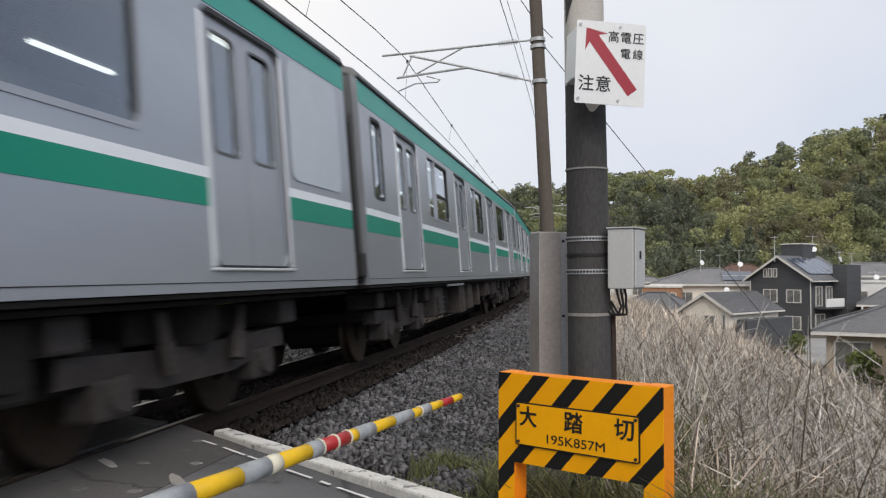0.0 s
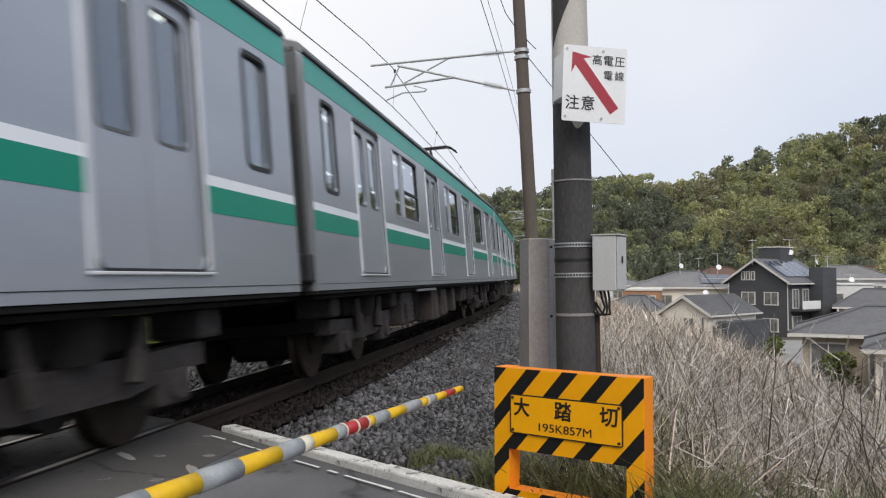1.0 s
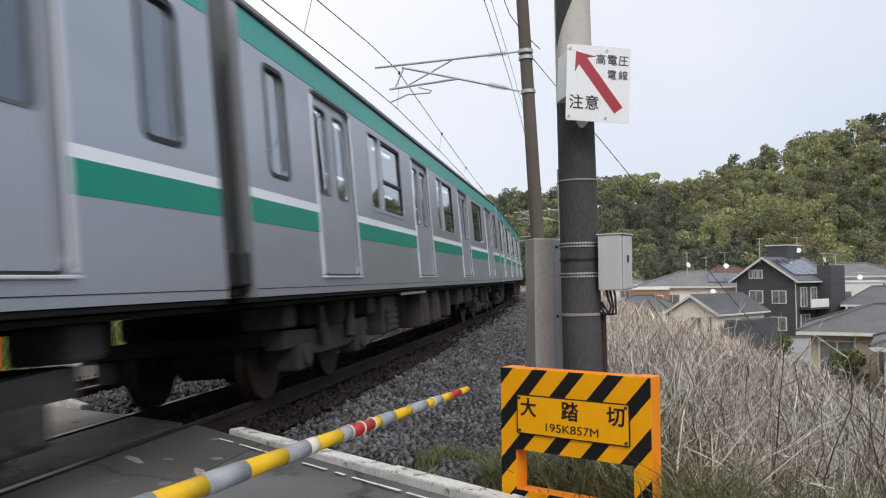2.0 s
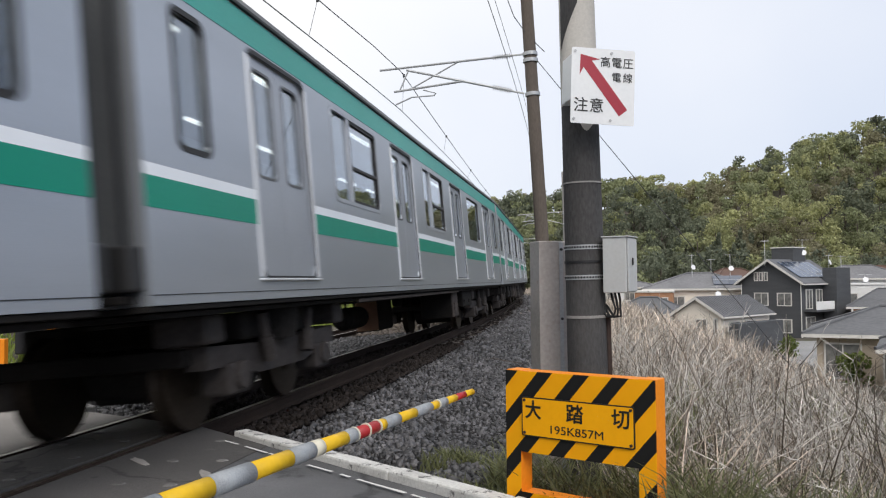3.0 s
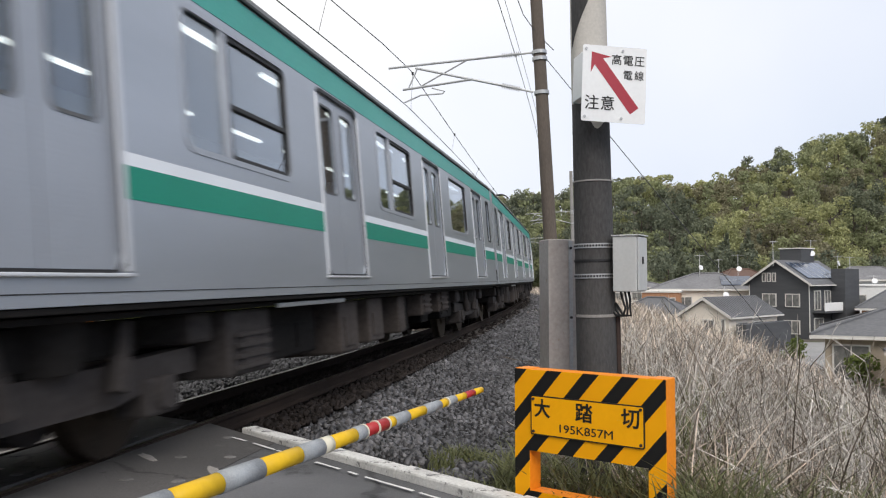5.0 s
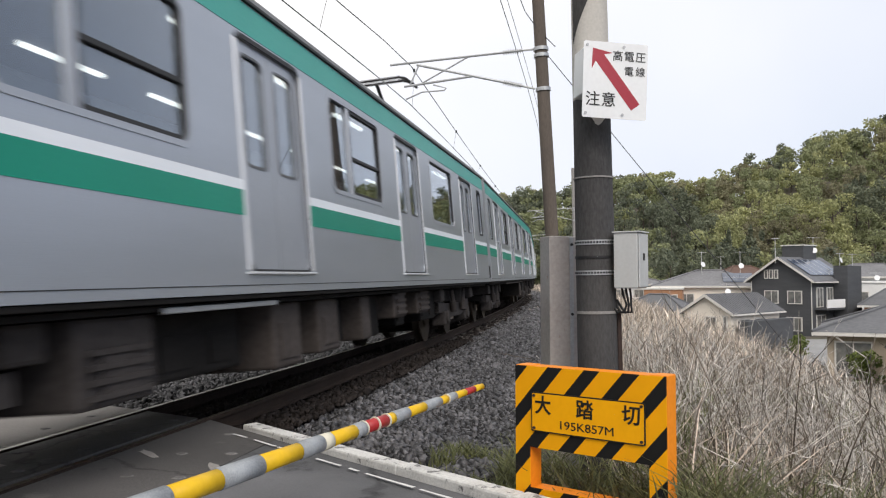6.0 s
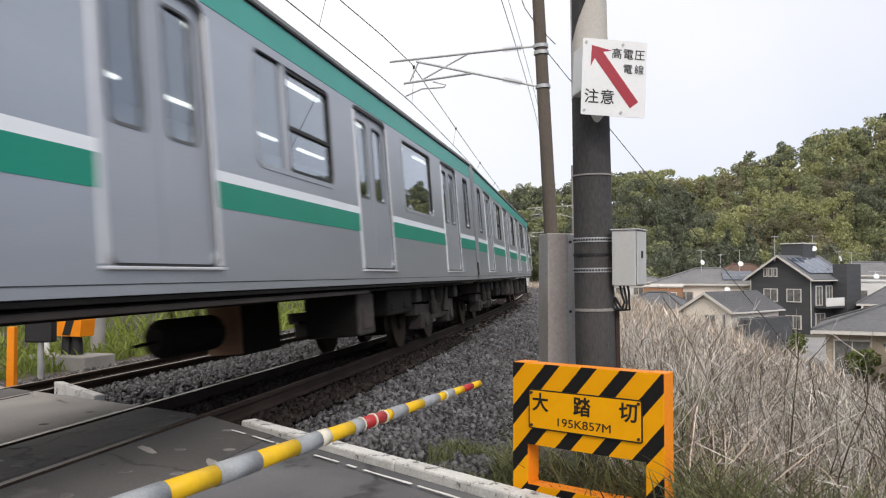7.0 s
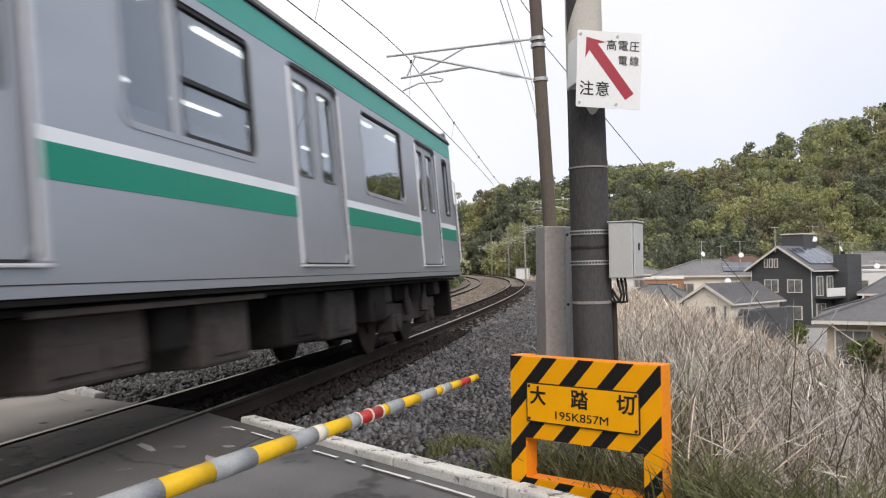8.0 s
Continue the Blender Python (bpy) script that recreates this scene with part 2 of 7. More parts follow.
M["paint_white"] = mat("worn_road_paint", (0.74, 0.73, 0.70), (0.60, 0.59, 0.57), rough=0.7, big=4, fine=80, stain=(0.2, 0.2, 0.2), stain_at=0.66)
M["concrete_dark"] = mat("weathered_pole_concrete", (0.066, 0.064, 0.064), (0.034, 0.033, 0.034), rough=0.9, big=3, fine=70, bump=0.5, stretch=(1, 1, 0.35), stain=(0.14, 0.13, 0.125), stain_at=0.66)
M["concrete_pale"] = mat("pale_pole_sheath", (0.52, 0.49, 0.45), (0.42, 0.40, 0.37), rough=0.8, big=3, fine=60, bump=0.2)
M["concrete"] = mat("grey_concrete", (0.30, 0.29, 0.28), (0.22, 0.21, 0.20), rough=0.9, big=2, fine=50, bump=0.3)
M["mast"] = mat("mast_concrete", (0.13, 0.105, 0.085), (0.085, 0.07, 0.06), rough=0.9, big=2, fine=50, bump=0.3, stretch=(1, 1, 0.3))
M["galv"] = mat("galvanised_steel", (0.46, 0.47, 0.48), (0.36, 0.37, 0.38), rough=0.45, metal=0.5, big=4, fine=60)
M["cover"] = mat("steel_cable_cover", (0.47, 0.435, 0.41), (0.35, 0.315, 0.295), rough=0.42, metal=0.25, big=2, fine=40, stain=(0.26, 0.17, 0.12), stain_at=0.60)
M["cabinet"] = mat("pale_grey_enamel", (0.52, 0.53, 0.53), (0.46, 0.47, 0.47), rough=0.45, big=2, fine=50)
M["dark_metal"] = mat("dark_metal", (0.03, 0.03, 0.032), rough=0.5, metal=0.4)
M["cable"] = mat("black_cable", (0.012, 0.012, 0.013), rough=0.5)
M["wire"] = mat("overhead_wire", (0.06, 0.06, 0.062), rough=0.5, metal=0.4)
M["rust"] = mat("rusty_steel", (0.05, 0.028, 0.022), (0.03, 0.02, 0.017), rough=0.9)
M["sign_white"] = mat("sign_enamel", (0.78, 0.79, 0.80), (0.72, 0.73, 0.74), rough=0.4, big=3)
M["sign_red"] = mat("sign_red", (0.36, 0.016, 0.035), (0.31, 0.014, 0.03), rough=0.4)
M["ink"] = mat("black_ink", (0.012, 0.012, 0.012), rough=0.5)
M["hazard"] = stripe_mat("hazard_stripes", (0.95, 0.41, 0.004), (0.012, 0.012, 0.012), 0.224, 0.58, 0.87, -1.0)
M["orange"] = mat("orange_paint", (0.86, 0.27, 0.015), (0.76, 0.23, 0.012), rough=0.5, big=3)
M["plate"] = mat("amber_sign_plate", (0.95, 0.43, 0.004), (0.90, 0.40, 0.004), rough=0.55, big=3)
M["arm_yellow"] = mat("arm_yellow", (0.74, 0.46, 0.02), (0.66, 0.40, 0.018), rough=0.45, big=5)
M["arm_silver"] = mat("arm_reflective_silver", (0.33, 0.35, 0.37), (0.22, 0.235, 0.25), rough=0.5, big=14, fine=160, bump=0.3)
M["arm_cream"] = mat("arm_cream", (0.66, 0.62, 0.50), (0.58, 0.54, 0.43), rough=0.5, big=6)
M["arm_red"] = mat("arm_red", (0.42, 0.02, 0.025), (0.36, 0.018, 0.02), rough=0.45, big=6)
M["soil"] = mat("rough_soil", (0.105, 0.09, 0.07), (0.065, 0.058, 0.046), rough=0.95, big=0.4, fine=8, bump=0.5, stain=(0.06, 0.075, 0.03), stain_at=0.55)


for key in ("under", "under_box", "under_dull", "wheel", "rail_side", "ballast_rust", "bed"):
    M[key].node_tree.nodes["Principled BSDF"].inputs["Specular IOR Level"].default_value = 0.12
for key in ("plate", "orange", "arm_yellow", "green_stripe", "mint_stripe"):
    M[key].node_tree.nodes["Principled BSDF"].inputs["Specular IOR Level"].default_value = 0.22


# ---- building helpers ----
def obj_of(name, bm, material, parent=None, label="", smooth=False):
    me = bpy.data.meshes.new(name)
    bm.to_mesh(me)
    bm.free()
    me.materials.append(material)
    if smooth:
        me.polygons.foreach_set("use_smooth", [True] * len(me.polygons))
    ob = new(name, me)
    if parent is not None:
        ob.parent = parent
    if label:
        ob["label"] = label
    return ob


def part(name, bm, material, parent, label="", smooth=False):
    return obj_of(name, bm, material, parent, label, smooth)


def share(name, src, parent, m):
    """Another part on the same mesh, at its own pose."""
    ob = new(name, src.data)
    ob.parent = parent
    ob.matrix_basis = m
    if "label" in src:
        ob["label"] = src["label"]
    return ob


def thing(name, m, label, category, group="", kind=""):
    ob = new(name)
    ob.empty_display_size = 0.2
    ob.matrix_world = m
    return tagged(ob, label, category, group, kind)


def arrays_to_mesh(name, verts, faces, material, smooth=False):
    me = bpy.data.meshes.new(name)
    me.from_pydata(verts, [], faces)
    me.materials.append(material)
    if smooth:
        me.polygons.foreach_set("use_smooth", [True] * len(me.polygons))
    me.update()
    return me


def box(bm, x0, x1, y0, y1, z0, z1, bevel=0.0, m=None):
    vs = [bm.verts.new((x, y, z)) for x in (x0, x1) for y in (y0, y1) for z in (z0, z1)]
    fs = [bm.faces.new([vs[i] for i in f]) for f in ((0, 1, 3, 2), (4, 6, 7, 5), (0, 4, 5, 1), (2, 3, 7, 6), (0, 2, 6, 4), (1, 5, 7, 3))]
    if bevel:
        es = list({e for f in fs for e in f.edges})
        out = bmesh.ops.bevel(bm, geom=es, offset=bevel, segments=2, affect="EDGES", profile=0.5)
        vs = list({v for f in out["faces"] for v in f.verts} | {v for v in vs if v.is_valid})
    if m is not None:
        bmesh.ops.transform(bm, matrix=m, verts=vs)
    return vs


def tube(bm, a, b, r0, r1=None, seg=12, caps=True):
    a, b = Vector(a), Vector(b)
    r1 = r0 if r1 is None else r1
    d = (b - a).normalized()
    u = d.orthogonal().normalized()
    v = d.cross(u)
    rings = []
    for c, r in ((a, r0), (b, r1)):
        rings.append([bm.verts.new(c + (u * math.cos(2 * math.pi * i / seg) + v * math.sin(2 * math.pi * i / seg)) * r) for i in range(seg)])
    for i in range(seg):
        j = (i + 1) % seg
        bm.faces.new((rings[0][i], rings[0][j], rings[1][j], rings[1][i]))
    if caps:
        bm.faces.new(rings[0][::-1])
        bm.faces.new(rings[1])
    return rings


def run(bm, pts, r, seg=6):
    """One round cable or bar bent through points."""
    pts = [Vector(p) for p in pts]
    rings, u = [], None
    for k, c in enumerate(pts):
        a = (c - pts[k - 1]).normalized() if k else Vector((0, 0, 0))
        b = (pts[k + 1] - c).normalized() if k + 1 < len(pts) else Vector((0, 0, 0))
        d = a + b
        d = d.normalized() if d.length > 1e-4 else (a if a.length else b)
        u = d.orthogonal().normalized() if u is None else (u - d * u.dot(d))
        u = u.normalized() if u.length > 1e-4 else d.orthogonal().normalized()
        v = d.cross(u)
        rings.append([bm.verts.new(c + (u * math.cos(2 * math.pi * i / seg) + v * math.sin(2 * math.pi * i / seg)) * r) for i in range(seg)])
    for p, q in zip(rings, rings[1:]):
        for i in range(seg):
            j = (i + 1) % seg
            bm.faces.new((p[i], p[j], q[j], q[i]))
    bm.faces.new(rings[0][::-1])
    bm.faces.new(rings[-1])


def rounded(x0, x1, z0, z1, r, n=4):
    out = []
    for cx, cz, a in ((x1 - r, z1 - r, 0), (x0 + r, z1 - r, 90), (x0 + r, z0 + r, 180), (x1 - r, z0 + r, 270)):
        for i in range(n + 1):
            t = radians(a + 90 * i / n)
            out.append((cx + r * math.cos(t), cz + r * math.sin(t)))
    return out


def plate(bm, outer, holes, y0, y1, m=None):
    """A flat plate in x-z with openings, from y0 (front) to y1 (back)."""
    loops, edges, made = [], [], []
    for pts in (outer, *holes):
        vs = [bm.verts.new((x, y0, z)) for x, z in pts]
        edges += [bm.edges.new((vs[i], vs[(i + 1) % len(vs)])) for i in range(len(vs))]
        loops.append(vs)
        made += vs
    res = bmesh.ops.triangle_fill(bm, edges=edges, use_beauty=True, use_dissolve=False)
    front = [f for f in res["geom"] if isinstance(f, bmesh.types.BMFace)]
    twin = {}
    for vs in loops:
        for v in vs:
            twin[v] = bm.verts.new((v.co.x, y1, v.co.z))
            made.append(twin[v])
    for f in front:
        bm.faces.new([twin[v] for v in reversed(f.verts)])
    for vs in loops:
        for i in range(len(vs)):
            a, b = vs[i], vs[(i + 1) % len(vs)]
            bm.faces.new((a, b, twin[b], twin[a]))
    bmesh.ops.recalc_face_normals(bm, faces=bm.faces[:])
    if m is not None:
        bmesh.ops.transform(bm, matrix=m, verts=made)


def lettering(text, size, material, parent, x, y, z, name="lettering", turn=90, align="CENTER", bold=0.0, broad=1.0):
    """Raised writing in the x-z plane of its parent, facing -y."""
    cu = bpy.data.curves.new("writing", "FONT")
    cu.body, cu.size, cu.align_x, cu.align_y, cu.extrude, cu.offset = text, size, align, "CENTER", 0.001, bold
    tmp = new("writing", cu)
    bpy.context.view_layer.update()
    me = bpy.data.meshes.new_from_object(tmp.evaluated_get(bpy.context.evaluated_depsgraph_get()))
    bpy.data.objects.remove(tmp)
    bpy.data.curves.remove(cu)
    me.name = name
    me.transform(Matrix.Diagonal((broad, 1, 1, 1)))
    me.materials.clear()
    me.materials.append(material)
    ob = new(name, me)
    ob.parent = parent
    ob.matrix_basis = pose(x, y, z, turn, 0, 0)
    return ob


# ---- the railway's line: near rail of the near track, a left-hand curve ----
LINE_X, LINE_TURN, LINE_BEND, CANT = -3.592, 0.21787, -0.00205, 0.083
GAUGE = 1.13


def line_at(s, off=0.0):
    """Plan position and heading (from +y towards +x) at the distance s along the near rail, off metres to its right."""
    a = LINE_TURN + LINE_BEND * s
    x = LINE_X + (math.cos(LINE_TURN) - math.cos(a)) / LINE_BEND
    y = (math.sin(a) - math.sin(LINE_TURN)) / LINE_BEND
    return x + off * math.cos(a), y - off * math.sin(a), a


CX, CY = LINE_X + math.cos(LINE_TURN) / LINE_BEND, -math.sin(LINE_TURN) / LINE_BEND
RADIUS = -1 / LINE_BEND


def off_of(x, y):
    """How far a plan point lies to the right of the near rail, and how far along."""
    dx, dy = x - CX, y - CY
    return math.hypot(dx, dy) - RADIUS, (math.atan2(dy, dx) + LINE_TURN) * RADIUS


# ---- ground ----
EDGE, EDGE_RIGHT, EDGE_WAY = Vector((0.18, 4.60)), Vector((0.743, 0.669)), Vector((-0.669, 0.743))


def ramp_of(v, table):
    for (a, p), (b, q) in zip(table, table[1:]):
        if v <= b:
            u = min(1.0, max(0.0, (v - a) / (b - a)))
            return p + (q - p) * u
    return table[-1][1]


def ease(a, b, v):
    u = min(1.0, max(0.0, (v - a) / (b - a)))
    return u * u * (3 - 2 * u)


PROFILE = [(-60, 6.0), (-26, 4.2), (-15, 0.9), (-10.5, -0.62), (-8.6, -0.80), (-6.4, -0.78), (-5.6, -0.62), (-1.6, -0.31), (0.75, -0.19), (2.9, -0.62), (3.6, -0.58), (6.3, -0.62), (9, -1.9), (14, -4.2), (20, -4.8), (60, -4.9)]
RIDGE = [(-2.0, 0.075), (0.0, 0.070), (0.06, 0.070), (0.12, 0.074), (0.16, 0.082), (0.20, 0.090), (0.23, 0.096), (0.27, 0.092), (0.29, 0.087), (0.32, 0.085), (0.36, 0.105), (0.43, 0.130), (0.47, 0.143), (0.50, 0.147), (0.545, 0.160), (0.7, 0.20), (2.0, 0.20)]


def edge_off(x, y):
    """How far a plan point lies beyond the road's kerb."""
    return (Vector((x, y)) - EDGE).dot(EDGE_RIGHT)


def road_z(n):
    return ramp_of(n, [(-9, -0.50), (-5.2, -0.43), (0, 0.0), (1.2, -0.01), (8, -0.03)])


def ground_z(x, y):
    n, s = off_of(x, y)
    z = ramp_of(n, PROFILE)
    d = edge_off(x, y)
    if d < 3.0 and n > 0.9 and y > -4:
        z += (-0.10 - z) * (1 - ease(0.5, 3.0, d)) * (1 - ease(4.5, 8.0, n))
    if d < 0.05 and -9 < n < 40:
        z += (road_z(n) - 0.12 - z) * ease(0.05, -0.25, d)
    r = math.hypot(x, y)
    if r > 60 and y > -0.25 * r and (n > 0 or y > 0):
        az = x / max(y, 0.2 * r)
        z2 = -4.9 if n > 20 else z
        top = ramp_of(az, RIDGE) * 225
        near = 90 + 28 * ease(0.8, 0.5, az) if az > 0 else 118
        # the line runs on through a flat cutting in the hill
        z = z2 + (top - z2) * ease(near, 228, max(y, 0.6 * r)) * ease(7.0, 22.0, abs(n + 2.0))
    if -8 < n < 30 and y < 60:
        z += 0.05 * noise.noise((x * 0.6, y * 0.6, 0)) * (0 if -6 < n < 3 else 1)
    return z


def steps_of(dense, dense_step, far, grow):
    out, v, st = [0.0], 0.0, dense_step
    while v < far:
        st = st if v < dense else st * grow
        v += st
        out.append(v)
    return [-a for a in out[:0:-1]] + out


def build_ground():
    xs, ys = steps_of(9, 0.3, 3500, 1.13), [v + 8 for v in steps_of(11, 0.35, 3500, 1.10)]
    verts = [(x, y, ground_z(x, y)) for y in ys for x in xs]
    w = len(xs)
    faces = [(j * w + i, j * w + i + 1, (j + 1) * w + i + 1, (j + 1) * w + i) for j in range(len(ys) - 1) for i in range(w - 1)]
    ob = new("ground", arrays_to_mesh("ground", verts, faces, M["soil"], smooth=True))
    tagged(ob, "rough soil and grass falling away from the railway bank", "ground", kind="structure")


build_ground()


# ---- road over the crossing ----
def road_strip(name, n0, n1, material, label, category, lift=0.0, wide=7.5):
    """A strip of the road between two distances from the near rail, as long as the road is wide."""
    bm = bmesh.new()
    cols = max(2, int((n1 - n0) / 0.4))
    grid = []
    for i in range(cols + 1):
        n = n0 + (n1 - n0) * i / cols
        line = []
        for k in range(25):
            # walk from the kerb line towards the near side, staying at this distance from the rail
            lo, hi = -20.0, 60.0
            target = -wide * k / 24
            for _ in range(40):
                mid = (lo + hi) / 2
                x, y, a = line_at(mid, n)
                if edge_off(x, y) < target:
                    lo = mid
                else:
                    hi = mid
            x, y, a = line_at((lo + hi) / 2, n)
            line.append((x, y, road_z(n) + lift))
        grid.append(line)
    top = [[bm.verts.new(p) for p in line] for line in grid]
    low = [[bm.verts.new((p[0], p[1], p[2] - 0.10)) for p in line] for line in grid]
    for i in range(cols):
        for k in range(24):
            bm.faces.new((top[i][k], top[i][k + 1], top[i + 1][k + 1], top[i + 1][k]))
    for i in range(cols):
        bm.faces.new((top[i][0], top[i + 1][0], low[i + 1][0], low[i][0]))
        bm.faces.new((top[i][24], low[i][24], low[i + 1][24], top[i + 1][24]))
    for k in range(24):
        bm.faces.new((top[0][k], low[0][k], low[0][k + 1], top[0][k + 1]))
        bm.faces.new((top[cols][k], top[cols][k + 1], low[cols][k + 1], low[cols][k]))
    bmesh.ops.recalc_face_normals(bm, faces=bm.faces[:])
    return tagged(obj_of(name, bm, material), label, category, kind="structure")


road_strip("road", 0.95, 9.5, M["asphalt"], "worn cracked grey asphalt road up to the crossing", "road")
road_strip("crossing_panel_outer", 0.075, 0.945, M["panel"], "dark crossing panel beside the near rail", "crossing panel", 0.003)
road_strip("crossing_panel_inner", -1.02, -0.13, M["panel"], "dark crossing panel between the rails", "crossing panel", -0.002)
road_strip("crossing_slab", -3.80, -1.205, M["paving"], "pale worn crossing slab between the two tracks", "crossing slab", 0.0)
road_strip("crossing_panel_far", -4.92, -4.03, M["panel"], "dark crossing panel between the far rails", "crossing panel", -0.002)
road_strip("road_beyond", -9.0, -5.10, M["paving"], "pale road surface beyond the far track", "road", -0.004)


# ---- rails, sleepers ----
def rail(off, drop, name, label, s0=-25.0, s1=200.0):
    """A rail swept along the line: foot, web and head."""
    shape = [(-0.055, -0.15), (0.055, -0.15), (0.055, -0.135), (0.012, -0.115), (0.012, -0.045), (0.034, -0.035), (0.034, -0.008), (0.026, 0.0), (-0.026, 0.0), (-0.034, -0.008), (-0.034, -0.035), (-0.012, -0.045), (-0.012, -0.115), (-0.055, -0.135)]
    ss = [s0 + i * 1.0 for i in range(int(s1 - s0) + 1)]
    n = len(shape)
    verts = []
    for s in ss:
        for o, h in shape:
            x, y, a = line_at(s, off + o)
            verts.append((x, y, drop + h))
    faces, mats = [], []
    for j in range(len(ss) - 1):
        for i in range(n):
            k = (i + 1) % n
            faces.append((j * n + i, j * n + k, (j + 1) * n + k, (j + 1) * n + i))
            mats.append(1 if i == 7 else 0)
    me = arrays_to_mesh(name, verts, faces, M["rail_side"])
    me.materials.append(M["rail_top"])
    me.polygons.foreach_set("material_index", mats)
    tagged(new(name, me), label, "rail", "running rails", "structure")


rail(0.0, 0.004, "rail_1", "steel rail with a bright worn head and rusty web")
rail(-GAUGE, -0.09, "rail_2", "steel rail with a bright worn head and rusty web")
rail(-3.92, -0.322, "rail_3", "steel rail of the second track, rusty web")
rail(-3.92 - GAUGE, -0.416, "rail_4", "steel rail of the second track, rusty web")


def build_sleepers():
    bm = bmesh.new()
    box(bm, -1.0, 1.0, -0.11, 0.11, -0.16, 0.0, 0.012)
    for v in bm.verts:
        if v.co.z > -0.02:
            v.co.y *= 0.86
    bm2 = bmesh.new()
    for mid, drop in ((-GAUGE / 2, -0.047), (-3.92 - GAUGE / 2, -0.37)):
        for i in range(150):
            s = -6 + i * 0.62
            x, y, a = line_at(s, mid)
            if -6.5 < edge_off(x, y) < 0.0:
                continue
            m = pose(x, y, drop - 0.19) @ Matrix.Rotation(-a, 4, "Z") @ Matrix.Rotation(-CANT, 4, "Y")
            tmp = bm.copy()
            bmesh.ops.transform(tmp, matrix=m, verts=tmp.verts[:])
            me = bpy.data.meshes.new("tmp")
            tmp.to_mesh(me)
            tmp.free()
            bm2.from_mesh(me)
            bpy.data.meshes.remove(me)
    bm.free()
    tagged(obj_of("sleepers", bm2, M["sleeper"]), "weathered concrete sleepers bedded in ballast", "sleepers", kind="stuff")


build_sleepers()


# ---- the train ----
CAR, BODY0, BODY1 = 20.0, 0.25, 19.75
DOORS = [2.671, 7.557, 12.443, 17.329]
HALF = 1.40
Z_LOW, Z_TOP = 1.03, 3.46
WINDOWS = [(4.165, 6.065, "split"), (9.05, 10.95, "split"), (13.94, 15.83, "fixed")]
ENDS = [(0.75, 1.20), (18.80, 19.25)]
SPEED = 21.83


def X(q):
    return q - 10.0


FRONT = Matrix.Identity(4)
BACK = Matrix.Rotation(math.pi, 4, "Z")


